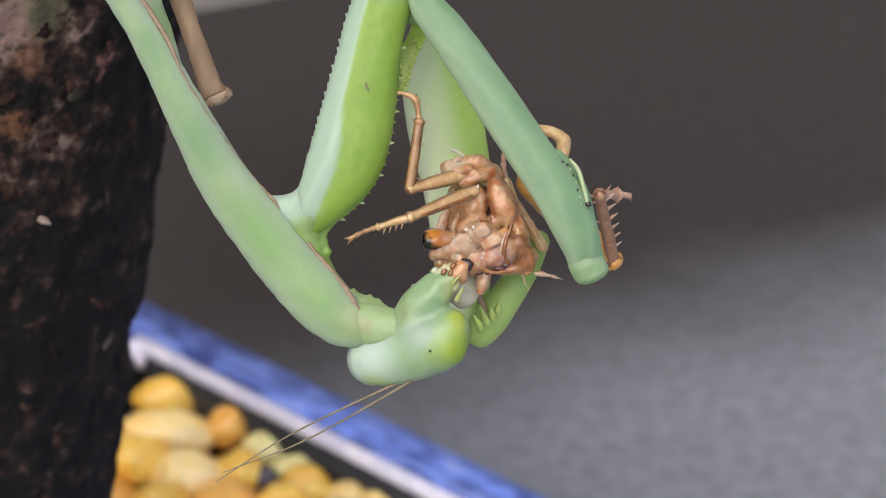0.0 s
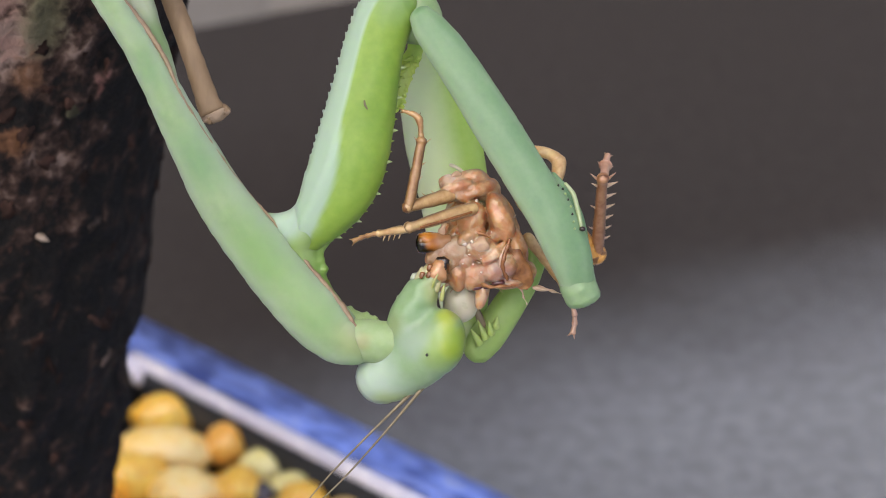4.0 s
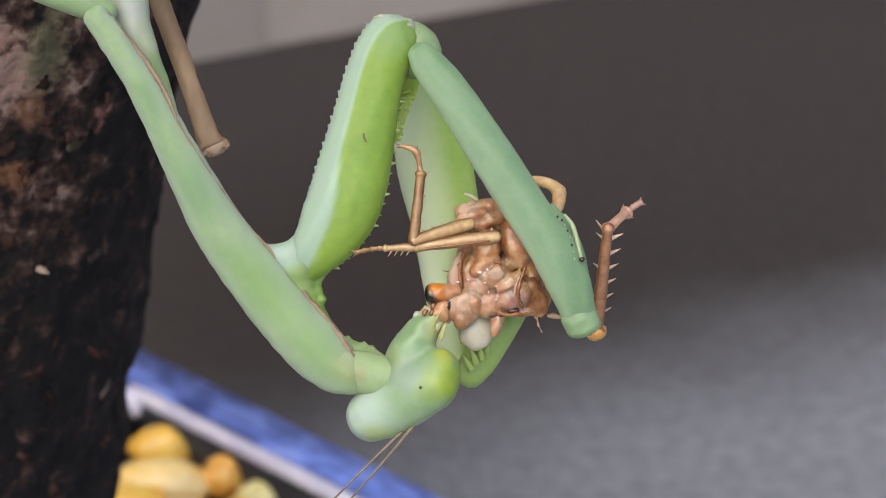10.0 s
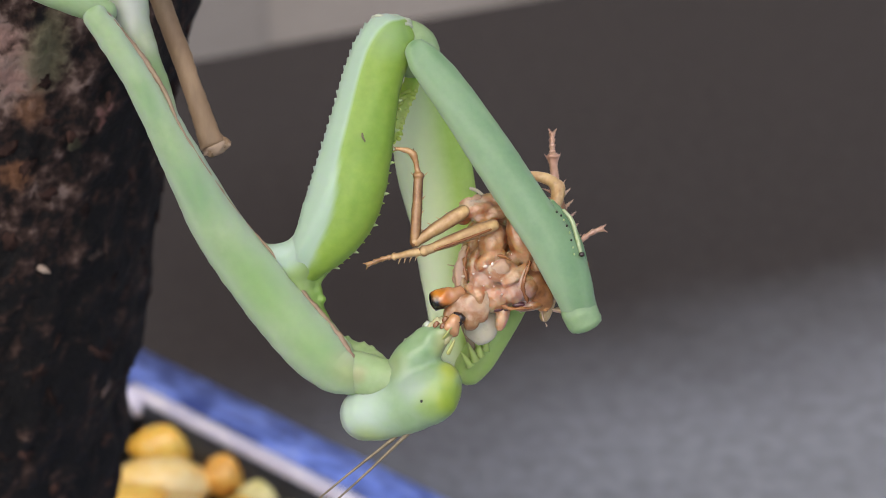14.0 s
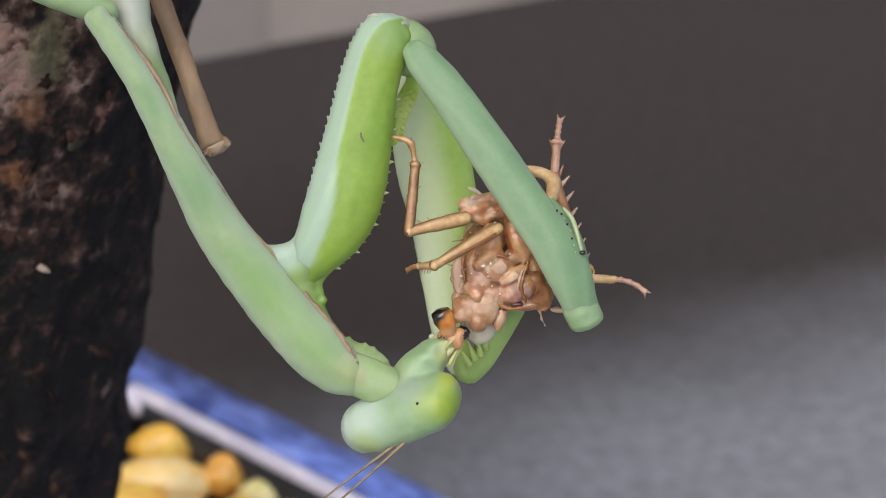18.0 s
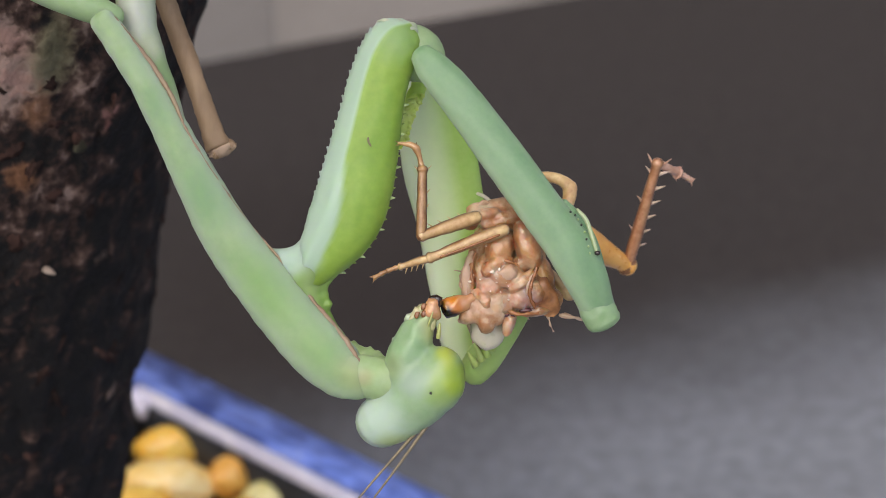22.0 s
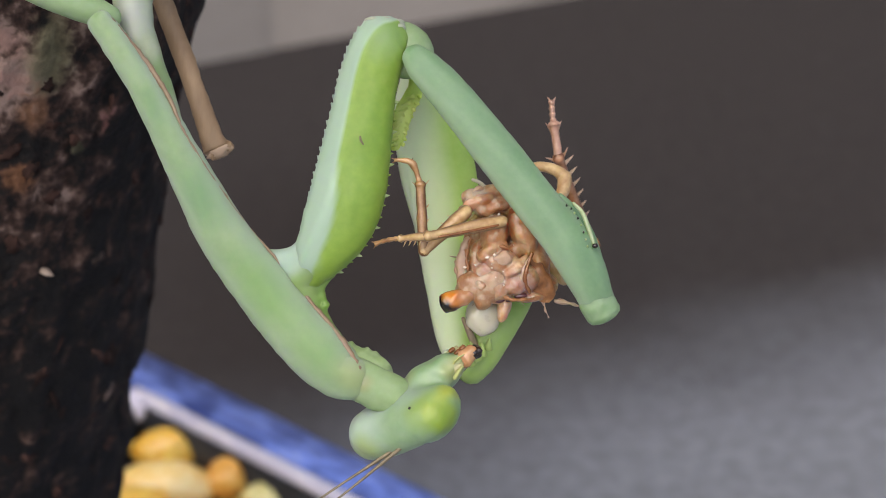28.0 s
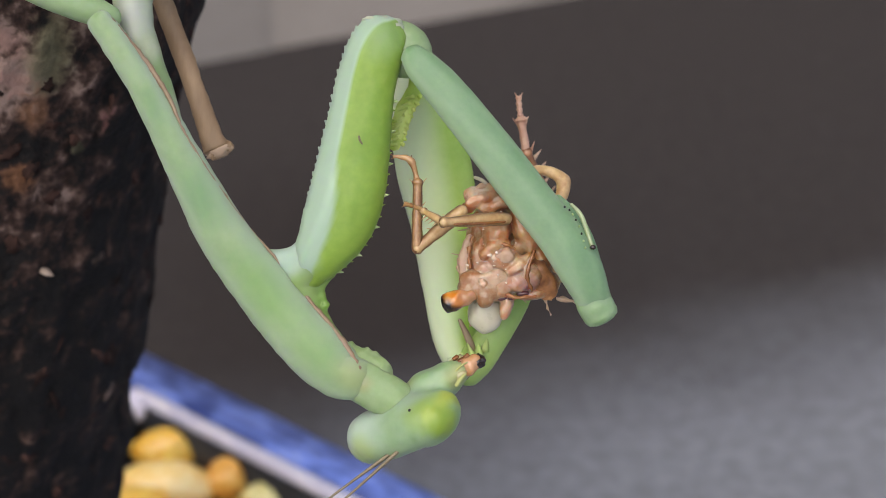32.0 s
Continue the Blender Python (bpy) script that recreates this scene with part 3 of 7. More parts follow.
tray()
YEL, PAL, BRO, GRE, DAR = ((stone_yellow, "glossy amber-yellow pebble in the tray"), (stone_pale, "pale cream-yellow pebble in the tray"),
                           (stone_brown, "orange-brown pebble in the tray"), (stone_green, "greenish yellow pebble in the tray"),
                           (stone_dark, "small dark purple-grey pebble in the tray"))
for k, (p, r, m, turn) in enumerate([
        ((-0.05345, 0.25585, 0.01850), (6.0, 3.8, 3.8), YEL, -6), ((-0.05136, 0.24432, 0.01900), (7.8, 4.0, 4.0), PAL, 8), ((-0.04076, 0.24639, 0.01900), (3.4, 3.6, 3.9), BRO, 20),
        ((-0.05586, 0.23603, 0.01900), (5.6, 4.4, 4.6), YEL, 12), ((-0.04625, 0.23040, 0.02000), (6.0, 4.6, 4.6), PAL, -10), ((-0.03682, 0.23182, 0.02000), (3.9, 3.8, 3.8), YEL, -30),
        ((-0.03355, 0.24135, 0.01800), (3.9, 3.0, 3.0), GRE, 10), ((-0.03227, 0.23053, 0.01900), (1.9, 2.4, 3.0), DAR, 0), ((-0.02802, 0.23535, 0.01800), (3.9, 2.5, 2.5), GRE, -8),
        ((-0.02485, 0.22907, 0.01900), (4.2, 3.4, 3.4), YEL, 10), ((-0.01804, 0.22754, 0.01800), (4.0, 2.6, 2.6), PAL, -12), ((-0.01038, 0.22481, 0.01800), (5.4, 2.8, 2.8), PAL, 8),
        ((-0.02803, 0.22170, 0.02000), (5.0, 4.6, 4.4), YEL, 40), ((-0.03871, 0.22121, 0.02000), (6.0, 5.0, 4.6), BRO, 0), ((-0.04953, 0.22121, 0.02000), (5.4, 5.0, 4.6), YEL, 15),
        ((-0.01801, 0.21841, 0.01900), (5.4, 4.6, 4.4), PAL, 15), ((-0.03316, 0.21236, 0.01900), (5.4, 4.6, 4.4), PAL, 15), ((-0.04409, 0.21194, 0.01900), (5.4, 4.6, 4.4), YEL, 35),
        ((-0.02231, 0.21054, 0.01900), (5.4, 4.6, 4.4), BRO, 55), ((-0.00717, 0.21592, 0.01800), (5.0, 4.6, 4.4), YEL, 15), ((0.00255, 0.21448, 0.01800), (5.4, 4.6, 4.4), PAL, 15),
        ((-0.04650, 0.25000, 0.01400), (3.6, 3.0, 3.0), BRO, 10), ((-0.05850, 0.24800, 0.01400), (3.6, 3.0, 3.0), YEL, 0), ((-0.04000, 0.23850, 0.01400), (3.6, 3.0, 3.0), YEL, 20),
        ((-0.03000, 0.22900, 0.01400), (3.6, 3.0, 3.0), PAL, 0), ((-0.05150, 0.23700, 0.01400), (3.6, 3.0, 3.0), PAL, 0), ((-0.06100, 0.23050, 0.01500), (3.8, 3.2, 3.2), BRO, 0), ((-0.06536, 0.23882, 0.01800), (4.4, 4.2, 4.0), PAL, 15), ((-0.06110, 0.22630, 0.01800), (5.4, 4.6, 4.4), BRO, 15)]):
    pebble(p, r, m[0], m[1], turn, k + 1)


# ---- mantis ----
mantis = tagged(new("mantis"), "pale green praying mantis hanging head down and eating", "mantis")
mantis.matrix_world = HANG


def mantis_body():
    green = (0.166, 0.302, 0.075)
    thorax_skin = skin("thorax_skin", MINT_D, MINT_L, (
        ((-20.41, -4.00, 4.93), 0.8, 4.6, (0.132, 0.254, 0.108), 0.7), ((-14.65, -3.50, -2.75), 1.0, 6.0, green, 0.75), ((-10.45, -3.50, -7.42), 0.5, 4.5, green, 0.6),
        ((-24.23, -4.20, 12.11), 0.5, 3.2, (0.149, 0.271, 0.116), 0.65), ((-25.89, -4.50, 15.10), 0.3, 2.2, (0.315, 0.406, 0.248), 0.6), ((-7.57, -3.20, -10.01), 0.5, 3.0, (0.276, 0.323, 0.130), 0.7), ((-5.67, -4.00, -10.37), 0.1, 0.9, (0.26, 0.16, 0.07), 0.7), ((-7.59, -3.00, -8.66), 0.2, 1.6, (0.30, 0.30, 0.15), 0.6)), edge=(0.390, 0.478, 0.348))
    # tone pales both margins: the bright rim of translucent edges, painted in
    bm = limb([(-28.84, -3.00, 19.43, 1.12, 1.12), (-27.11, -3.00, 16.90, 1.22, 1.16), (-25.47, -2.50, 14.38, 1.32, 1.25), (-23.54, -2.00, 10.71, 1.51, 1.36), (-21.21, -1.50, 6.11, 1.85, 1.66), (-18.91, -1.00, 1.81, 2.19, 1.86),
               (-15.96, -0.60, -2.29, 2.43, 1.94), (-13.44, -0.60, -5.48, 2.48, 1.98), (-11.04, -0.80, -8.09, 2.52, 2.02), (-9.22, -1.00, -9.74, 2.28, 1.82), (-8.05, -1.30, -10.33, 1.95, 1.55), (-6.95, -1.20, -10.50, 1.60, 1.20), (-6.20, -0.90, -10.60, 1.15, 0.70)],
              n=40, steps=8, lump=0.09, grain=0.9, ends=(0.7, 0.35), tone=lambda a, k: abs(math.cos(radians(a))) ** 1.6 * (1.0 - 0.35 * k) * min(1.0, max(0.0, (0.93 - k) / 0.12)))
    thorax = part("prothorax", bm, thorax_skin, mantis, "long pale green neck shield, widest near the forelegs")
    bm = limb([(-27.90, -3.40, 19.56, 0.17, 0.17), (-26.40, -3.30, 17.72, 0.24, 0.22), (-24.89, -2.95, 15.80, 0.26, 0.22), (-23.20, -2.90, 13.27, 0.20, 0.18), (-21.78, -2.65, 10.10, 0.11, 0.11), (-19.48, -2.20, 6.36, 0.08, 0.08), (-16.97, -1.20, 2.70, 0.09, 0.09), (-14.56, -1.00, -0.14, 0.12, 0.12), (-11.94, -1.00, -3.38, 0.17, 0.17), (-10.75, -1.12, -4.81, 0.21, 0.20), (-9.56, -1.40, -6.24, 0.27, 0.22), (-8.62, -1.70, -7.42, 0.30, 0.22), (-7.85, -1.92, -8.58, 0.26, 0.18), (-7.25, -2.35, -9.50, 0.14, 0.10)],
              n=10, steps=10, lump=0.10, grain=3)
    part("keel", bm, keel_skin, thorax, "brownish ridge along the neck shield")
    bm = bmesh.new()
    limb([(-12.15, -0.20, -1.77, 1.45, 1.60), (-11.25, -0.60, -0.33, 1.80, 1.70), (-10.05, -0.70, 1.29, 2.18, 1.79), (-9.24, -0.60, 2.72, 2.10, 1.47)], n=26, steps=5, bm=bm)
    limb([(-13.04, 0.30, -1.01, 1.63, 1.63), (-12.05, 0.20, -2.06, 1.42, 1.70), (-11.75, 0.30, -3.60, 1.22, 1.40), (-11.10, 0.40, -5.23, 1.05, 1.15), (-9.61, 0.60, -7.26, 0.86, 0.86)], n=26, steps=6, lump=0.12, grain=1.1, bm=bm)
    for i, (x, z) in enumerate(((-9.55, -1.75), (-10.10, -2.35), (-10.42, -2.95), (-10.40, -3.65), (-10.05, -4.40))):
        lump_mesh((x - 0.25, 0.0, z + 0.15), (0.40 + 0.08 * (i % 2), 0.60, 0.46 - 0.06 * (i % 3)), sub=3, seed=i + 3, rough=0.35, grain=1.2, bm=bm)
    limb([(-15.43, 0.20, -0.24, 0.77, 0.77), (-13.97, 0.00, -0.62, 1.15, 1.15), (-12.42, -0.20, -0.53, 1.53, 1.53), (-11.26, -0.40, 0.24, 1.62, 1.62)], n=24, steps=5, bm=bm)
    shoulder_skin = skin("shoulder_skin", (0.163, 0.285, 0.051), (0.256, 0.375, 0.102), (((-13.44, -1.50, 0.05), 1.2, 2.9, (0.364, 0.475, 0.381), 0.95), ((-11.13, -2.00, 2.31), 0.5, 2.0, (0.364, 0.475, 0.381), 0.9), ((-11.98, -2.00, -2.78), 0.5, 2.2, (0.266, 0.351, 0.149), 0.7)))
    fused(part("shoulder", bm, shoulder_skin, mantis, "green shoulder that joins the foreleg to the neck shield"), 0.16, 10, 0.08, 0.0016)
    neck_skin = skin("neck_skin", (0.215, 0.315, 0.120), (0.320, 0.410, 0.215), (((-6.27, -3.00, -10.02), 0.3, 2.0, (0.29, 0.30, 0.14), 0.6),))
    bm = bmesh.new()
    limb([(-9.60, 0.50, -9.00, 1.80, 1.60), (-8.30, 0.30, -9.55, 1.92, 1.70), (-6.90, 0.00, -9.75, 1.75, 1.55), (-5.90, -0.30, -9.90, 1.35, 1.25)], n=26, steps=6, lump=0.1, grain=1.3, bm=bm)
    for i, (u, v) in enumerate(((614, 594), (628, 604), (643, 606), (657, 613))):
        lump_mesh(((u - 784) * 0.0479, 0.2, (441 - v) * 0.0479 - 0.5), (0.38 + 0.1 * (i % 2), 0.8, 0.55), sub=2, seed=i, rough=0.3, bm=bm)
    fused(part("neck", bm, neck_skin, mantis, "wrinkled pale neck"), 0.16, 3, 0.3, 0.0012)
    bm = limb([(-26.60, 1.00, 30.89, 2.41, 2.41), (-26.60, 0.50, 24.54, 1.92, 1.92), (-26.56, 0.00, 20.62, 1.58, 1.58), (-25.65, 0.00, 17.03, 1.39, 1.39), (-24.26, 0.30, 14.43, 0.86, 0.86), (-22.78, 0.60, 11.10, 0.38, 0.38)], n=26, steps=6, lump=0.15, grain=0.8)
    part("mesothorax", bm, skin("mesothorax_skin", (0.298, 0.355, 0.215), (0.403, 0.440, 0.314), (((-26.84, -2.00, 19.86), 0.8, 3.2, (0.40, 0.42, 0.38), 0.8), ((-23.94, -1.00, 14.77), 0.8, 3.0, (0.228, 0.338, 0.132), 0.8)), bump=0.4, coarse=300), mantis, "whitish membrane behind the neck shield")
    bm = limb([(-55.59, 6.00, 34.48, 1.50, 1.50), (-44.53, 1.00, 28.00, 1.64, 1.64), (-36.98, -2.00, 23.91, 1.70, 1.70), (-33.20, -3.00, 21.96, 1.55, 1.55), (-30.39, -3.00, 20.65, 1.36, 1.36), (-28.15, -2.50, 19.78, 1.03, 1.03)], n=26, steps=6, lump=0.1, grain=0.7)
    part("middle_leg", bm, pale, mantis, "green middle leg reaching to the trunk")
    bm = limb([(-26.41, 1.00, 30.41, 2.22, 2.22), (-30.99, 3.00, 42.08, 3.42, 3.42), (-38.64, 8.00, 57.71, 4.05, 4.05), (-48.63, 14.00, 75.84, 3.16, 3.16)], n=26, steps=6, lump=0.1, grain=0.5)
    part("abdomen", bm, mint, mantis)


def mantis_coxa():
    J = (-11.29, 0.00, -1.29)
    def strip(a, k):
        """The pale front face, broader towards the shoulder."""
        edge = 296 - 30 * min(1.0, max(0.0, (0.5 - k) / 0.35))
        return 1.0 if a > edge or a < 80 else max(0.0, 1 - (edge - a) / (6 + (296 - edge) * 0.15)) if a > 200 else 0.0

    bones = [(-12.05, 0.00, -2.30, 1.20, 1.40), (-11.45, -0.30, -1.21, 1.72, 1.60), (-10.62, -0.80, 0.02, 2.30, 1.85), (-9.35, -1.30, 1.89, 2.89, 2.02), (-8.35, -1.50, 4.00, 3.12, 2.19), (-7.69, -1.50, 6.36, 3.08, 2.15), (-7.08, -1.50, 9.04, 2.89, 2.02), (-6.51, -1.50, 11.78, 2.65, 1.86), (-5.99, -1.50, 14.14, 2.51, 1.81), (-5.29, -1.50, 16.21, 2.46, 1.85), (-4.51, -1.40, 17.53, 2.37, 1.78), (-3.66, -1.00, 18.14, 1.90, 1.52)]
    bm = limb(bones,
              J, n=56, steps=8, lump=0.07, grain=1, ends=(0.6, 0.5), keel=(293, 0.10, 13), tone=strip)
    coxa_skin = skin("coxa_skin", LIME_D, LIME_L, (((-12.07, -2.00, 0.05), 0.5, 2.4, (0.335, 0.427, 0.335), 0.85), ((-4.40, -3.00, 17.84), 0.3, 3.0, (0.220, 0.334, 0.139), 0.7)), edge=(0.350, 0.468, 0.350))
    coxa_skin = in_space(coxa_skin, J)
    coxa = part("foreleg_coxa", bm, coxa_skin, mantis, "bright green upper foreleg with a pale front face", origin=J)
    for i in range(29):
        p, out, t = outline(bones, 0.24 + 0.70 * i / 28, 1)
        size = 0.10 + 0.04 * (i * 7 % 3) - 0.05 * max(0.0, 1 - i / 9)
        part("tooth", spike(p - out * 0.42 - t * 0.2, p + out * size + t * 0.24, 0.46, J), tooth_skin, coxa, origin=J)
    for i in range(19):
        p, out, t = outline(bones, 0.16 + 0.52 * i / 18, -1)
        size = 0.40 if i % 3 == 0 else 0.22
        part("thorn", spike(p - out * 0.40 - t * 0.1, p + out * size + t * 0.14, 0.30 if i % 3 == 0 else 0.24, J), spine_skin if i % 3 == 0 else lime, coxa, origin=J)
    bm = limb([(-6.66, -4.60, 9.49, 0.07, 0.07), (-6.61, -4.70, 9.16, 0.10, 0.10), (-6.43, -4.60, 8.84, 0.06, 0.06)], J, n=8, steps=3)
    part("scar", bm, antenna_skin, coxa, "tiny dark scar", origin=J)
    part("hip_joint", lump_mesh((-2.70, -0.40, 16.90), (2.30, 1.60, 2.55), J, turn=-38, rough=0.05), mint, coxa, "green hip joint", origin=J)
    part("hip_scar", lump_mesh((-4.10, -1.20, 19.02), (1.85, 1.15, 0.62), J, turn=10, rough=0.3), membrane, coxa, "whitish tip of the joint", origin=J)
    for i in range(7):
        k = i / 6
        p = Vector((-5.93, 0.00, 15.36)).lerp(Vector((-8.80, 0.00, 1.00)), k) + Vector((0.9, -2.4, 0))
        part("wart", lump_mesh(p, (0.16, 0.1, 0.22), J, sub=2, seed=i), lime, coxa, origin=J)
    return coxa


def mantis_femur():
    J = (-1.98, -2.00, 16.65)
    bm = limb([(-2.09, -2.60, 16.31, 1.13, 1.13), (-1.49, -3.00, 15.50, 1.40, 1.12), (-0.06, -3.40, 13.72, 1.63, 1.18), (1.83, -3.80, 11.05, 1.72, 1.17), (4.43, -4.00, 7.19, 1.84, 1.21), (6.76, -4.00, 3.68, 1.86, 1.23), (8.87, -4.00, 0.59, 1.91, 1.26), (10.39, -3.70, -2.31, 1.86, 1.30), (11.20, -3.20, -4.48, 1.54, 1.23), (11.49, -3.00, -5.24, 1.45, 1.16)],
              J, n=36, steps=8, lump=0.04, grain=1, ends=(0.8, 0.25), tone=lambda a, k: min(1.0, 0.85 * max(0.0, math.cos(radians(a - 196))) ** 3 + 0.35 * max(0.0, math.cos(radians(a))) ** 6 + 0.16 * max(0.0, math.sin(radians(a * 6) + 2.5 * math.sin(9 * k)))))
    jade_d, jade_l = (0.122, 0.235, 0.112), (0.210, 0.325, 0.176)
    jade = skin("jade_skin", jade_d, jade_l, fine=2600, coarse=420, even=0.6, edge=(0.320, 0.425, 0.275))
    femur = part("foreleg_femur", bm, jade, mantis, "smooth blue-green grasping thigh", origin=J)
    bm = limb([(10.83, -3.20, -4.01, 1.12, 0.90), (11.24, -3.20, -4.99, 1.45, 1.16), (11.62, -3.10, -5.70, 1.50, 1.18), (11.84, -3.00, -6.18, 1.50, 1.14)], J, n=26, steps=6, lump=0.12, grain=1.2, ends=(0.3, 0.5))
    part("knee", bm, skin("knee_skin", (0.155, 0.268, 0.118), (0.265, 0.370, 0.205)), femur, "pale blunt knee", origin=J)
    bm = limb([(11.88, -1.00, -5.65, 0.95, 0.95), (11.56, -1.40, -2.79, 0.95, 0.95), (10.86, -2.00, 0.43, 0.85, 0.85), (9.77, -2.20, 2.60, 0.62, 0.62), (9.07, -2.20, 3.70, 0.38, 0.38)], J, n=22, steps=6)
    part("tibia", bm, jade, femur, "folded shin lying along the thigh", origin=J)
    bm = limb([(10.05, -3.60, 3.10, 0.14, 0.14), (10.68, -4.00, 2.25, 0.19, 0.19), (11.08, -4.30, 0.90, 0.19, 0.19), (11.38, -4.50, -0.35, 0.16, 0.16)], J, n=10, steps=5)
    part("tarsus", bm, surface("tarsus_skin", (0.300, 0.375, 0.185), (0.400, 0.455, 0.280), 1500, 300, 0.4, 0.1, 0.0001, 0.2), femur, "thin pale grey-green foot", origin=J)
    part("claw_tip", lump_mesh((11.45, -4.70, -0.52), (0.27, 0.25, 0.21), J, sub=2), black, femur, "black claw tip", origin=J)
    for u, v in ((998, 392), (1003, 402), (1008, 414), (1011, 427), (1014, 440), (985, 378), (993, 384), (1016, 452)):
        p = ((u - 784) * 0.0466, -4.9, (441 - v) * 0.0466)
        part("socket_dot", lump_mesh(p, (0.1, 0.12, 0.12), J, sub=1), black if u % 2 else spine_skin, femur, origin=J)
    return femur


def mantis_far_leg():
    bm = limb([(-2.37, 3.20, 15.88, 0.98, 0.59), (-2.65, 2.40, 14.45, 0.70, 0.23), (-3.05, 1.80, 13.45, 0.76, 0.20), (-3.60, 1.50, 12.41, 0.76, 0.20), (-4.00, 1.40, 11.20, 0.74, 0.19), (-4.30, 1.40, 10.13, 0.72, 0.18), (-4.52, 1.50, 9.40, 0.52, 0.17)], n=22, steps=7, lump=0.08, grain=1.5)
    strip_skin = skin("far_coxa_skin", (0.400, 0.540, 0.080), (0.500, 0.630, 0.170), soft=0.8)
    back = part("far_coxa", bm, strip_skin, mantis, "bright toothed edge of the other upper foreleg")
    for i in range(9):
        k = i / 8
        p = Vector((-2.25, 1.60, 13.55)).lerp(Vector((-3.34, 1.40, 11.30)), k * 2) if k < 0.5 else Vector((-3.34, 1.40, 11.30)).lerp(Vector((-3.72, 1.40, 9.45)), k * 2 - 1)
        part("tooth", lump_mesh(p + Vector((-0.10, 0, 0)), (0.24 + 0.05 * (i % 2), 0.18, 0.22), turn=20, sub=2, seed=i, rough=0.25), strip_skin, back)
        p = p + Vector((-1.25, 0, -0.1))
        part("tooth", spike(p + Vector((0.45, 0, 0.1)), p + Vector((-0.22, -0.2, -0.12)), 0.26), strip_skin, back)
    # tone whitens the left half, light on that side put into the colour
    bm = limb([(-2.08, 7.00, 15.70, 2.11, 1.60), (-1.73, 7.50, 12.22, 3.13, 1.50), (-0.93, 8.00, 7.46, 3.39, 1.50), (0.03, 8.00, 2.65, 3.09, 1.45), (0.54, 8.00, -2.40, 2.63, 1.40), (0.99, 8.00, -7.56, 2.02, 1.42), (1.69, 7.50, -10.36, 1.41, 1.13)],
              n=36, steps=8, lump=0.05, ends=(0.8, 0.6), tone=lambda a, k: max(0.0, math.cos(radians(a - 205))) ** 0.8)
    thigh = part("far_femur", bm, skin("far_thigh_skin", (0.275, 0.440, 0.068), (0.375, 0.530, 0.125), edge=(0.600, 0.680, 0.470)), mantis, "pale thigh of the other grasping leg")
    bm = limb([(2.18, 6.00, -10.45, 1.40, 1.40), (2.96, 5.50, -9.32, 1.54, 1.23), (4.34, 5.00, -7.31, 1.44, 1.15), (5.90, 5.50, -4.85, 1.29, 1.03), (7.07, 6.00, -2.62, 1.10, 1.10)], n=26, steps=7, lump=0.05)
    thorn_skin = skin("far_thorn_skin", (0.330, 0.470, 0.100), (0.440, 0.560, 0.180))
    shin = part("far_tibia", bm, skin("far_shin_skin", (0.250, 0.390, 0.085), (0.345, 0.470, 0.150)), mantis, "bright green shin of the other grasping leg")
    for a, b in (((2.60, 4.00, -9.33), (1.95, 3.70, -7.80)), ((3.10, 4.00, -8.93), (2.95, 3.70, -7.90)), ((2.10, 4.20, -9.80), (1.35, 3.80, -8.60)), ((3.60, 4.00, -8.35), (3.72, 3.70, -7.50))):
        part("thorn", spike(a, b, 0.36), thorn_skin, shin)
    bm = limb([(2.43, 4.40, -8.36, 0.34, 0.34), (1.95, 4.20, -7.18, 0.30, 0.30), (1.37, 4.20, -5.99, 0.18, 0.18)], n=10, steps=4)
    part("shade_spur", bm, keel_skin, shin, "brownish spur")
    return thigh, shin


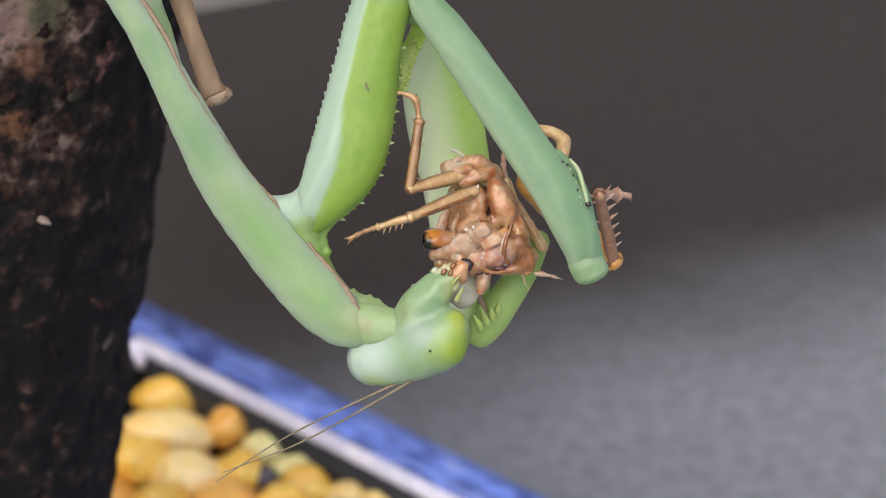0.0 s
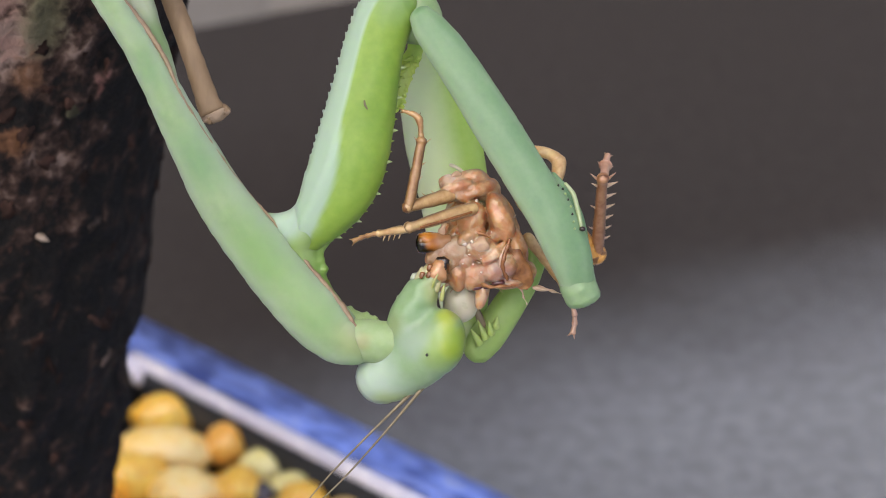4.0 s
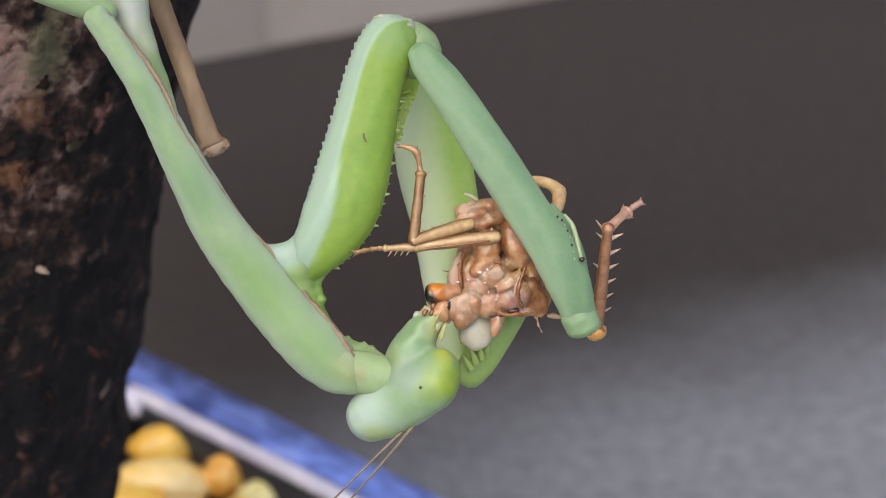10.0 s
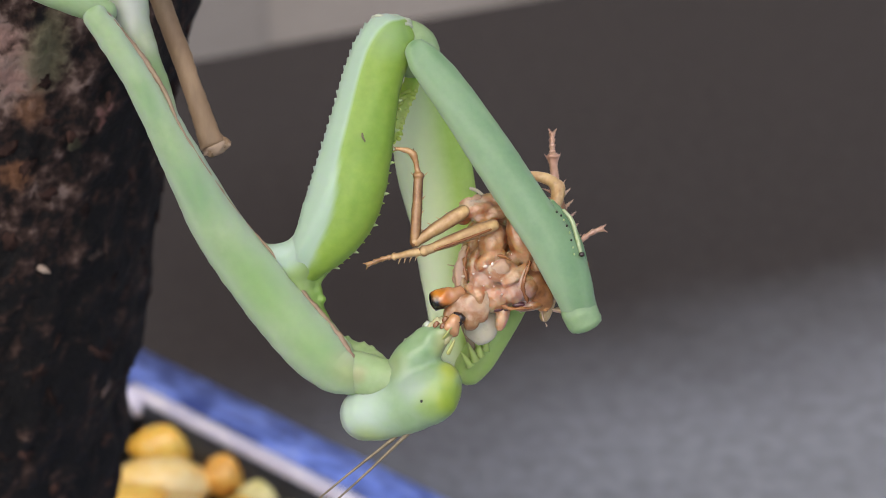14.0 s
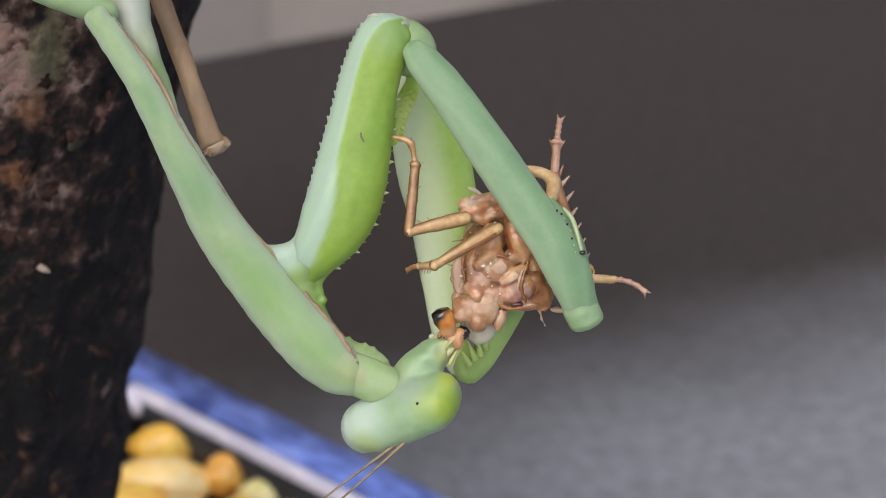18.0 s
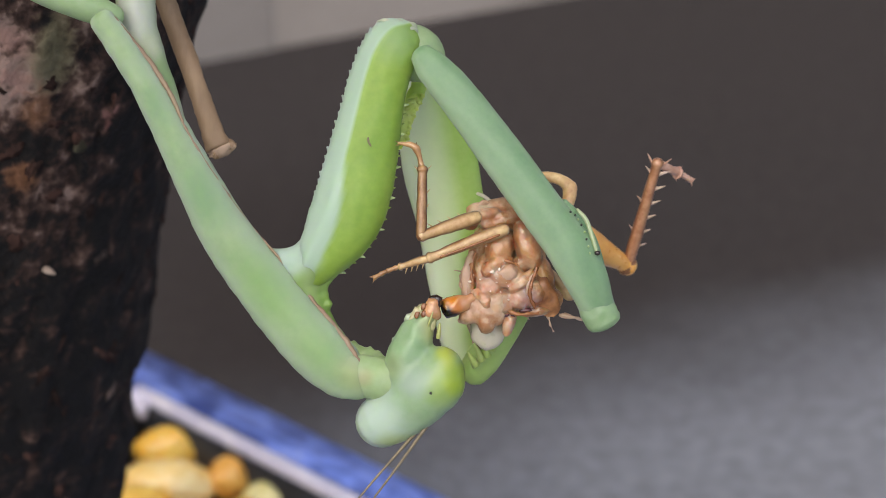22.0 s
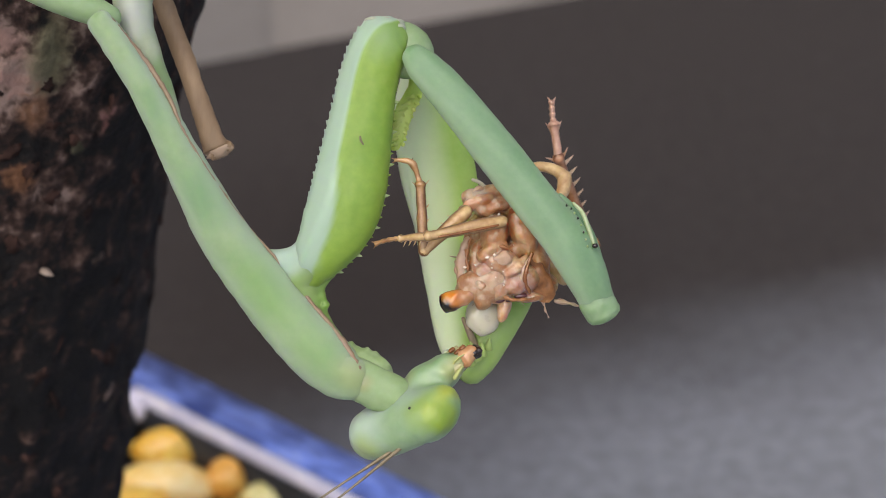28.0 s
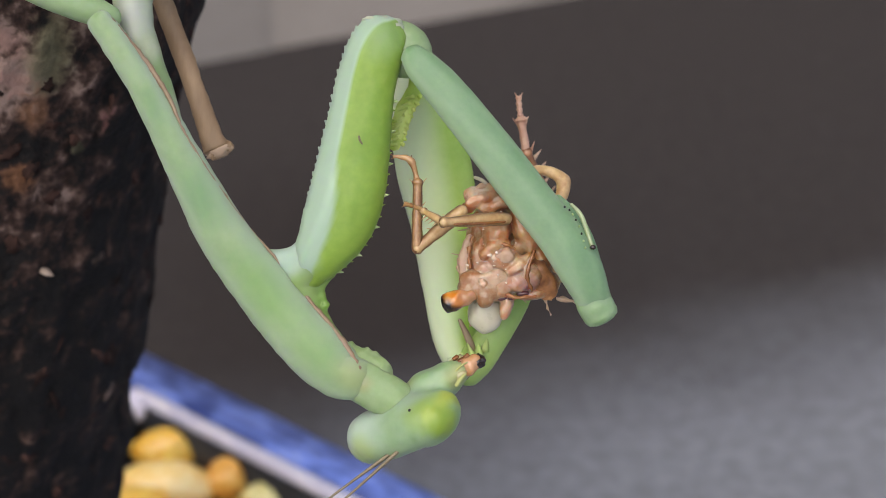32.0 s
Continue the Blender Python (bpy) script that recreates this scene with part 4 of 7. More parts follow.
def mantis_head():
    J = (-0.52, -3.00, -11.14)
    yellow = (0.38, 0.43, 0.045)
    head_skin = in_space(skin("head_skin", (0.198, 0.318, 0.150), (0.280, 0.390, 0.226), (
        ((-6.96, -2.50, -13.77), 1.6, 4.6, (0.42, 0.52, 0.43), 0.9), ((0.00, -5.00, -11.58), 0.6, 2.8, (0.246, 0.351, 0.074), 0.85), ((-1.79, -5.40, -9.61), 0.5, 2.0, (0.315, 0.423, 0.273), 0.6),
        ((0.46, -4.40, -9.04), 0.3, 1.4, yellow, 0.65), ((0.65, -4.60, -10.13), 0.3, 1.3, yellow, 0.65), ((0.55, -4.70, -11.51), 0.2, 1.2, yellow, 0.6), ((1.05, -3.60, -11.30), 0.9, 2.0, (0.23, 0.33, 0.020), 0.85), ((-5.40, -2.00, -15.90), 0.6, 2.4, (0.33, 0.42, 0.12), 0.7), ((-2.67, -5.20, -10.83), 0.6, 2.2, (0.305, 0.389, 0.307), 0.8), ((0.75, -3.50, -8.44), 0.2, 1.6, yellow, 0.8), ((-0.28, -3.50, -6.72), 0.4, 2.0, (0.356, 0.356, 0.125), 0.7),
        ((-4.37, -4.00, -9.25), 0.2, 1.8, (0.281, 0.313, 0.149), 0.5)), rough=0.42, coat=0.22, wet=0.16), J)
    bm = bmesh.new()
    limb([(-6.40, -1.20, -13.71, 2.32, 2.21), (-5.20, -1.60, -13.29, 2.51, 2.13), (-3.77, -2.10, -12.54, 2.69, 2.10), (-2.16, -2.70, -11.78, 2.67, 2.09), (-0.84, -3.00, -11.28, 2.34, 1.99)], J, n=26, steps=5, bm=bm)
    lump_mesh((-0.61, -2.90, -11.11), (2.06, 2.01, 2.82), J, turn=14, rough=0.0, bm=bm)
    lump_mesh((-2.91, -2.60, -10.57), (2.39, 1.72, 2.11), J, rough=0.0, bm=bm)
    limb([(-3.77, -2.20, -10.50, 1.88, 1.75), (-3.10, -2.50, -8.78, 1.78, 1.72), (-2.16, -2.70, -7.40, 1.59, 1.55), (-1.22, -2.90, -6.18, 1.17, 1.10), (-0.61, -3.00, -5.38, 0.66, 0.66)], J, n=26, steps=6, lump=0.25, grain=1.1, bm=bm)
    head = fused(part("head", bm, head_skin, mantis, "pale green triangular head with a wet face", origin=J), 0.22, 9, 0.12, 0.0016)
    face = head
    part("near_eye", lump_mesh((-0.38, -2.80, -11.11), (1.82, 1.96, 2.63), J, turn=14, rough=0.01), head_skin, head, "large smooth yellow-green compound eye", origin=J)
    part("far_eye", lump_mesh((-6.51, -1.00, -13.78), (2.20, 2.20, 2.25), J, turn=-25, rough=0.01), head_skin, head, "whitish green compound eye", origin=J)
    part("pupil", lump_mesh((-1.25, -4.98, -12.04), (0.12, 0.11, 0.13), J, sub=2), black, head, "tiny black eye spot", origin=J)
    for i, (a, b, c) in enumerate((((-0.15, -3.30, -7.60, 0.40, 0.40), (0.05, -3.55, -7.10, 0.36, 0.36), (0.22, -3.60, -6.55, 0.19, 0.19)), ((-0.84, -3.60, -6.67, 0.23, 0.23), (-0.47, -3.90, -6.09, 0.19, 0.19), (-0.19, -3.80, -5.54, 0.12, 0.12)),
                                   ((-1.40, -3.20, -6.31, 0.19, 0.19), (-1.03, -3.50, -5.83, 0.16, 0.16), (-0.65, -3.40, -5.37, 0.09, 0.09)))):
        part("palp", limb([(*q[:3], q[3] * 0.48) for q in (a, b, c)], J, n=12, steps=5), palp_skin, face, "yellowish feeler of the mouth", origin=J)
    for i in range(15):
        p = Vector((-4.30, -2.10, -8.20)).lerp(Vector((-1.80, -2.60, -5.50)), i / 14)
        q = 0.17 + 0.20 * ((i * 7) % 5) / 4
        part("bead", lump_mesh(p + Vector((0.22 * ((i * 5) % 4) - 0.20, -0.30, 0.12 - 0.16 * ((i * 5) % 4))), (q * 1.2, q * 2.0, q * 1.5), J, turn=40, sub=2, seed=i, rough=0.45), glaze, face, origin=J)
    for i, (p, r) in enumerate((((-1.87, -3.30, -5.84), 9), ((-1.21, -3.30, -5.28), 9), ((-0.75, -3.40, -5.83), 9), ((-1.30, -3.50, -6.48), 8), ((-1.75, -3.45, -6.30), 7), ((-0.55, -3.30, -6.60), 7), ((-1.60, -3.40, -5.35), 7))):
        part("lip", lump_mesh(p, (r * 0.05, r * 0.04, r * 0.08), J, turn=40, sub=2, seed=i, rough=0.5), lip_skin, face, origin=J)
    for p in ((-1.49, -3.90, -5.54), (-0.93, -3.80, -5.54), (-0.89, -3.60, -4.94)):
        part("mouth_spot", lump_mesh(p, (0.22, 0.16, 0.3), J, turn=35, sub=2, rough=0.5), chitin, face, origin=J)
    bm = limb([(-1.05, -2.70, -6.10, 0.72, 0.72), (-0.55, -3.00, -5.45, 0.86, 0.86), (-0.12, -3.10, -4.85, 0.60, 0.60)], J, n=18, steps=5, lump=0.3, grain=1.5)
    morsel = part("morsel", bm, surface("morsel_skin", (0.36, 0.15, 0.05), (0.58, 0.33, 0.17), 1500, 420, 0.25, 0.4, 0.0003, 0.4, 0.5, 0.35), face, "brown wet scrap of prey held in the mouth", origin=J)
    part("dark_end", lump_mesh((0.10, -3.00, -4.70), (0.62, 0.48, 0.55), J, turn=30, rough=0.4), black, morsel, origin=J)
    for a in (((-2.70, -1.60, -14.00, 0.26, 0.26), (-2.80, -1.80, -14.35, 0.22, 0.22), (-2.92, -1.80, -14.65, 0.15, 0.15)), ((-1.80, -2.10, -13.60, 0.26, 0.26), (-1.90, -2.20, -14.00, 0.22, 0.22), (-2.05, -2.20, -14.30, 0.15, 0.15))):
        part("antenna_base", limb(list(a), J, n=10, steps=4), pale, head, origin=J)
    return head


def mantis_throat():
    """The soft throat, from the neck shield along its own -Z axis into the head."""
    bm = limb([(0, 0, 0.8, 1.40, 1.10), (0, 0, -0.4, 1.72, 1.36), (0, 0, -1.8, 1.80, 1.48), (0, 0, -3.2, 1.82, 1.56), (0, 0, -4.6, 1.75, 1.60), (0, 0, -5.6, 1.50, 1.40)], n=28, steps=7, lump=0.09, grain=1.2)
    return part("throat", bm, skin("throat_skin", (0.225, 0.330, 0.130), (0.320, 0.420, 0.220), (((0, -1.7, -1.2), 0.2, 1.2, (0.30, 0.25, 0.11), 0.5),)), mantis, "wrinkled pale throat")


def mantis_antenna(bow):
    """A hair-thin feeler, from its root along its own -Z axis."""
    bm = limb([(0, 0, 0, 0.19), (bow * 0.5, 0, -3, 0.13), (bow, 0, -7, 0.09), (bow, 0, -12, 0.065), (-bow, 0, -18, 0.05)], n=7, steps=8)
    return part("antenna", bm, antenna_skin, mantis, "hair-thin brown antenna")


mantis_body()
coxa = mantis_coxa()
femur = mantis_femur()
far_thigh, far_shin = mantis_far_leg()
head = mantis_head()
throat = mantis_throat()
antenna_a, antenna_b = mantis_antenna(0.35), mantis_antenna(-0.3)


# ---- prey ----
prey = tagged(new("captured_insect"), "half-eaten brown cockroach held in the mantis's forelegs", "insect")
prey.matrix_world = HANG


def pebbled(material, size, depth, edge):
    """Adds small wet globules to a flesh material: cells of that size (per metre), raised by depth (m), with darker seams."""
    n, l = material.node_tree.nodes, material.node_tree.links
    b = n["Principled BSDF"]
    co = n.new("ShaderNodeTexCoord")
    wob = n.new("ShaderNodeTexNoise")
    wob.inputs["Scale"].default_value, wob.inputs["Detail"].default_value = size * 0.7, 3
    l.new(co.outputs["Object"], wob.inputs["Vector"])
    bend = n.new("ShaderNodeVectorMath")
    bend.operation = "MULTIPLY_ADD"
    bend.inputs[1].default_value = [1.1 / size] * 3
    l.new(wob.outputs["Color"], bend.inputs[0])
    l.new(co.outputs["Object"], bend.inputs[2])
    v = n.new("ShaderNodeTexVoronoi")
    v.feature = "SMOOTH_F1"
    v.inputs["Scale"].default_value, v.inputs["Smoothness"].default_value = size, 0.35
    l.new(bend.outputs["Vector"], v.inputs["Vector"])
    high = n.new("ShaderNodeMapRange")
    high.inputs["From Min"].default_value, high.inputs["From Max"].default_value = 0.1, 0.75
    high.inputs["To Min"].default_value, high.inputs["To Max"].default_value = 1, 0
    l.new(v.outputs["Distance"], high.inputs["Value"])
    bp = n.new("ShaderNodeBump")
    bp.inputs["Strength"].default_value, bp.inputs["Distance"].default_value = 0.8, depth
    l.new(high.outputs["Result"], bp.inputs["Height"])
    l.new(b.inputs["Normal"].links[0].from_socket, bp.inputs["Normal"])
    l.new(bp.outputs["Normal"], b.inputs["Normal"])
    l.new(bp.outputs["Normal"], b.inputs["Coat Normal"])
    seam = n.new("ShaderNodeMapRange")
    seam.interpolation_type = "SMOOTHSTEP"
    seam.inputs["From Min"].default_value, seam.inputs["From Max"].default_value = 0.45, 0.85
    seam.inputs["To Max"].default_value = 0.6
    l.new(v.outputs["Distance"], seam.inputs["Value"])
    mix = n.new("ShaderNodeMix")
    mix.data_type = "RGBA"
    l.new(seam.outputs["Result"], mix.inputs["Factor"])
    l.new(b.inputs["Base Color"].links[0].from_socket, mix.inputs["A"])
    mix.inputs["B"].default_value = rgb(edge)
    l.new(mix.outputs["Result"], b.inputs["Base Color"])
    b.inputs["Subsurface Radius"].default_value = (1.0, 0.45, 0.22)
    return material


def prey_body():
    brown, cream, rose, pink = (0.17, 0.055, 0.016), (0.53, 0.355, 0.22), (0.46, 0.240, 0.120), (0.46, 0.285, 0.215)
    flesh_skin = pebbled(skin("prey_flesh_skin", (0.30, 0.145, 0.056), (0.50, 0.338, 0.200), (
        ((5.09, -2.00, -1.65), 0.7, 2.0, cream, 0.8), ((3.49, -1.50, -2.80), 0.5, 1.8, pink, 0.7), ((3.49, -1.50, -4.30), 0.6, 2.0, rose, 0.7), ((6.20, -1.50, -3.60), 0.6, 1.8, pink, 0.75),
        ((7.04, -1.50, -4.00), 0.3, 1.3, (0.36, 0.20, 0.20), 0.7), ((3.03, -1.00, 3.38), 0.4, 2.0, cream, 0.6), ((4.33, -2.00, 0.43), 0.6, 1.7, (0.53, 0.27, 0.11), 0.6), ((6.69, -2.00, 0.66), 0.6, 2.0, (0.56, 0.32, 0.16), 0.7),
        ((5.53, -1.50, 0.90), 0.2, 0.9, (0.16, 0.036, 0.008), 0.9), ((5.86, -1.50, -0.42), 0.2, 0.8, (0.18, 0.045, 0.012), 0.8), ((2.18, -1.00, -1.94), 0.2, 0.9, brown, 0.7), ((8.73, -1.00, -3.61), 0.5, 1.8, brown, 0.8), ((5.25, -0.80, -6.00), 0.8, 1.8, (0.52, 0.34, 0.235), 0.8), ((2.70, -0.60, 3.80), 0.3, 1.6, (0.58, 0.46, 0.36), 0.7),
        ((3.60, -1.50, -1.20), 0.2, 1.0, (0.46, 0.16, 0.04), 0.7), ((6.30, -1.40, 2.90), 0.3, 1.3, (0.34, 0.12, 0.04), 0.6), ((7.60, -1.40, -1.60), 0.3, 1.2, (0.52, 0.26, 0.09), 0.6)),
        fine=2400, coarse=640, rough=0.36, soft=0.85, coat=0.6, bump=0.8, wet=0.05, veins=(420, 0.14, (0.34, 0.13, 0.05), 0.4), deep=1.7, even=0.16), 1150, 0.00016, (0.40, 0.15, 0.05))
    bm = bmesh.new()
    for i, (c, r, turn) in enumerate((
            ((5.16, 3.00, -0.78), (3.42, 2.74, 4.30), -8), ((2.81, 0.00, 3.45), (1.29, 0.92, 0.86), 10), ((4.40, 0.30, 3.89), (1.44, 0.98, 0.86), -10),
            ((1.95, -0.30, 2.49), (0.67, 0.51, 0.53), 0), ((3.51, -0.60, 2.53), (0.95, 0.67, 0.62), 12), ((5.80, 0.50, 2.93), (1.06, 0.94, 1.15), -20),
            ((4.36, -1.00, 0.43), (1.19, 1.23, 1.71), 14), ((6.75, -0.70, 0.67), (1.09, 1.42, 2.24), -20), ((6.09, -0.60, -1.00), (0.76, 0.67, 0.81), 0),
            ((4.93, -1.10, -1.80), (1.57, 1.15, 1.14), 8), ((3.51, -1.00, -2.75), (1.09, 0.89, 1.00), 0), ((2.80, -0.70, -1.38), (0.57, 0.85, 1.43), 10),
            ((8.16, -0.20, -1.86), (0.86, 1.14, 1.82), -14), ((7.12, -0.90, -3.23), (1.28, 1.05, 1.19), -10), ((6.02, -1.00, -3.70), (1.14, 0.93, 1.05), 0),
            ((4.46, -0.80, -4.18), (1.28, 1.07, 1.24), 15), ((2.94, -0.80, -4.32), (0.95, 0.81, 0.95), 0), ((5.23, -0.60, -5.76), (0.57, 0.79, 1.29), 14),
            ((7.43, -0.50, -4.86), (1.33, 0.77, 0.48), -6), ((1.85, -0.40, -2.91), (0.48, 0.77, 1.34), 8), ((1.61, -0.70, -4.18), (0.52, 0.51, 0.67), 0),
            ((8.89, 0.00, -3.87), (0.96, 0.81, 0.96), 0))):
        lump_mesh(c, r, turn=turn, rough=0.10, grain=0.6, seed=i + 5, bm=bm)
    # soft strands that tie the lobes together
    for rows in (((5.10, -1.40, -0.52, 0.43), (4.16, -1.80, -0.71, 0.55), (3.40, -1.60, -1.47, 0.50)), ((4.00, -0.60, 3.48, 0.48), (3.14, -0.90, 3.30, 0.55), (2.09, -0.90, 2.80, 0.45)),
                 ((5.78, -0.20, 3.30, 0.60), (4.81, -0.60, 3.00, 0.62), (4.00, -0.80, 2.52, 0.45)), ((6.90, -1.40, -1.65, 0.40), (6.30, -1.80, -2.31, 0.55), (5.49, -1.70, -2.83, 0.45)), ((2.56, -1.20, -3.37, 0.50), (3.22, -1.50, -4.01, 0.62), (3.23, -1.10, -5.05, 0.50))):
        limb(list(rows), n=16, steps=4, lump=0.08, grain=1.0, bm=bm)
    fused(part("body", bm, flesh_skin, prey, "torn tan and pinkish body with wet flesh"), 0.085, 12, 0.16, 0.0011)
    part("crop", lump_mesh((3.45, 0.80, -6.45), (1.50, 1.05, 1.75), turn=6, rough=0.12, seed=3), flesh_white, prey, "milky cream bag hanging from the torn end")
    # pale translucent disc with a brown ring
    part("disc", lump_mesh((5.05, -2.00, -1.60), (0.85, 0.38, 0.62), turn=-10, rough=0.3, seed=2), flesh_pale, prey, "pale translucent bead of flesh")
    ring = [((2.40, -1.00, 0.10, 0.10), (2.02, -1.20, -1.20, 0.14), (2.15, -1.20, -2.60, 0.10)),
            ((3.20, -1.50, -0.75, 0.10), (4.00, -2.00, -0.72, 0.13), (5.00, -2.20, -0.60, 0.13), (5.85, -2.00, -1.00, 0.10)), ((4.90, -1.60, -4.80, 0.12), (5.60, -1.80, -5.00, 0.19), (6.60, -1.60, -5.05, 0.16), (7.60, -1.20, -5.00, 0.12))]
    for r in ring:
        r = [(x, y + 0.1, z, w * 0.85) for x, y, z, w in r]
        part("brown_fold", limb(r, n=9, steps=5, lump=0.2, grain=2.5), fold_skin, prey)
    # brown belly plate with a dark, cream-edged border
    plate = part("belly_plate", limb([(7.61, -0.90, -1.09, 0.19, 0.08), (7.83, -1.20, -2.13, 0.52, 0.16), (8.21, -1.20, -3.37, 0.85, 0.21), (8.66, -0.70, -4.52, 0.95, 0.24)], n=24, steps=5, lump=0.3, grain=1.1), plate_skin, prey, "glossy brown belly plate")
    part("plate_edge", limb([(7.50, -1.90, -1.18, 0.12, 0.12), (7.07, -2.10, -2.31, 0.16, 0.16), (6.89, -2.00, -3.44, 0.17, 0.17), (7.28, -1.60, -4.49, 0.12, 0.12)], n=9, steps=5, lump=0.12, grain=2.5), chitin, plate, "dark border")
    part("cream_edge", limb([(7.27, -1.90, -1.46, 0.09, 0.09), (6.79, -2.10, -2.40, 0.12, 0.12), (6.60, -2.00, -3.35, 0.09, 0.09)], n=9, steps=5, lump=0.12, grain=2.5), flesh_pale, plate, "cream border")
    for c, r in (((6.64, -1.15, -4.75), (13, 5, 4)), ((4.84, -1.20, -5.12), (11, 4, 4.5)), ((5.74, -1.30, -5.12), (9, 4, 3))):
        part("dark_spot", lump_mesh(c, [x * 0.047 for x in r], turn=-8, sub=2, rough=0.4), plum, prey, "dark purple spot")
    rnd = random.Random(8)
    # pale specks for the sparkle of wet flesh, its shine put into their colour
    for i in range(40):
        ang, k = rnd.uniform(0, 6.28), rnd.uniform(0.1, 1)
        p = Vector((4.34, -2.00, -1.75)) + Vector((2.9 * k * math.cos(ang), 1.0 * k * k + rnd.uniform(-0.25, 0.15), 3.9 * k * math.sin(ang)))
        q = rnd.uniform(0.04, 0.10) if i % 9 else rnd.uniform(0.12, 0.19)
        part("droplet", lump_mesh(p, [q * rnd.uniform(0.7, 1.4) for _ in range(3)], sub=2, seed=i, rough=0.4), glint_pale, prey)
    bm = limb([(0, 0, 1.3, 0.55), (0, 0, 0.4, 0.78), (0, 0, -0.4, 0.90), (0, 0, -0.9, 0.84)], n=24, steps=5, lump=0.16, grain=1.6, ends=(1, 0.5))
    stump_skin = skin("stump_skin", (0.34, 0.085, 0.008), (0.58, 0.22, 0.03), (((0.1, -0.4, -1.45), 0.85, 1.45, (0.005, 0.003, 0.002), 1.0), ((0.8, -0.4, -0.5), 0.35, 1.0, (0.008, 0.004, 0.002), 0.95), ((-0.6, -0.8, -0.5), 0.2, 0.9, (0.70, 0.28, 0.03), 0.7), ((0, -0.3, 1.1), 0.6, 1.5, rose, 0.9)),
                      rough=0.2, coat=0.8, wet=0.06)
    stump = part("leg_stump", bm, stump_skin, prey, "amber leg stump with a black broken end")
    for a in (((1.05, -0.80, -5.66, 0.14, 0.14), (2.09, -1.00, -5.08, 0.14, 0.14), (2.94, -1.20, -4.46, 0.12, 0.12)), ((2.79, 0.50, -5.71, 0.17, 0.17), (2.50, 0.60, -6.68, 0.17, 0.17), (2.21, 0.80, -7.56, 0.10, 0.10)), ((9.66, 0.60, -5.19, 0.19, 0.19), (10.88, 0.80, -5.44, 0.14, 0.14), (11.85, 1.00, -5.73, 0.10, 0.10)),
              ((8.54, 0.40, -5.33, 0.14, 0.14), (8.73, 0.40, -6.00, 0.12, 0.12), (9.02, 0.40, -6.57, 0.07, 0.07)), ((1.34, -0.40, -1.48, 0.10, 0.10), (1.05, -0.50, -2.34, 0.11, 0.11), (1.33, -0.60, -3.19, 0.10, 0.10))):
        part("shred", limb(list(a), n=9, steps=4, lump=0.2, grain=2), flesh_pale, prey, "torn pale shred")
    for a in (((2.09, -0.70, 0.05, 0.24, 0.24), (1.67, -0.80, -1.28, 0.38, 0.38), (1.57, -0.80, -2.95, 0.43, 0.43), (2.00, -0.60, -4.48, 0.29, 0.29)), ((4.02, 0.20, 4.26, 0.19, 0.19), (3.06, -0.20, 4.16, 0.33, 0.33), (2.00, -0.40, 3.58, 0.29, 0.29))):
        part("film", limb(list(a), n=12, steps=5, lump=0.3, grain=1.6), flesh_pale, prey, "pale torn film")
    # fine pale fuzz along the torn border
    for i in range(12):
        w = 2 * math.pi * i / 12
        p = Vector((4.70, 0.20, -1.49)) + Vector((3.6 * math.cos(w), 0, 4.2 * math.sin(w)))
        e = p + Vector((0.5 * math.cos(w + rnd.uniform(-0.7, 0.7)), -0.5, 0.5 * math.sin(w + rnd.uniform(-0.7, 0.7))))
        part("fibre", limb([(*(p - (e - p)), 0.08), (*p, 0.06), (*e, 0.03)], n=6, steps=2), flesh_pale, prey)
    chunk_skin = skin("chunk_skin", (0.29, 0.150, 0.064), (0.49, 0.345, 0.228), (((0.9, -0.6, 0.2), 0.3, 1.2, cream, 0.6), ((-0.8, -0.5, -0.6), 0.2, 1.0, rose, 0.6)), fine=2200, coarse=620, rough=0.42, soft=0.6, coat=0.4, bump=0.6, wet=0.09, veins=(380, 0.2, (0.30, 0.10, 0.026), 0.35), deep=1.0, even=0.16)
    chunk_skin.node_tree.nodes["Principled BSDF"].inputs["Subsurface Radius"].default_value = (1.0, 0.5, 0.25)
    bm = bmesh.new()
    for i, (c, r, turn) in enumerate((((0, 0, 0), (2.0, 1.2, 1.3), 20), ((-1.1, 0, -0.4), (1.0, 0.9, 0.8), -20), ((1.1, -0.1, 0.6), (1.3, 1.0, 1.1), 10), ((0.3, -0.3, -1.0), (0.8, 0.8, 1.0), 0))):
        lump_mesh(c, r, turn=turn, rough=0.14, grain=0.6, seed=i + 40, bm=bm)
    chunk = fused(part("torn_flesh", bm, chunk_skin, prey, "soft torn flesh pulled towards the mouth"), 0.08, 26, 0.12, 0.0012)
    return stump, chunk


fold_skin = surface("prey_fold", (0.20, 0.070, 0.020), (0.36, 0.155, 0.055), 1800, 400, 0.4, 0.3, 0.0002, 0.3, 0.2, 0.4)
plate_skin = surface("prey_plate", (0.10, 0.030, 0.010), (0.36, 0.16, 0.055), 1800, 420, 0.4, 0.5, 0.0002, 0.15, 0.15, 0.25)
plum = surface("prey_plum", (0.035, 0.010, 0.012), (0.10, 0.028, 0.032), 1500, 320, 0.3, 0.2, 0.0002, 0.1, 0.3, 0.4)


def dark_side(a, k):
    """Dark line along one side of a leg, and a dark joint at its end."""
    return min(1.0, 0.85 * max(0.0, math.cos(radians(a - 200))) ** 5 + 0.7 * max(0.0, math.cos(radians(a + 15))) ** 7 + 0.8 * max(0.0, (k - 0.86) / 0.14))


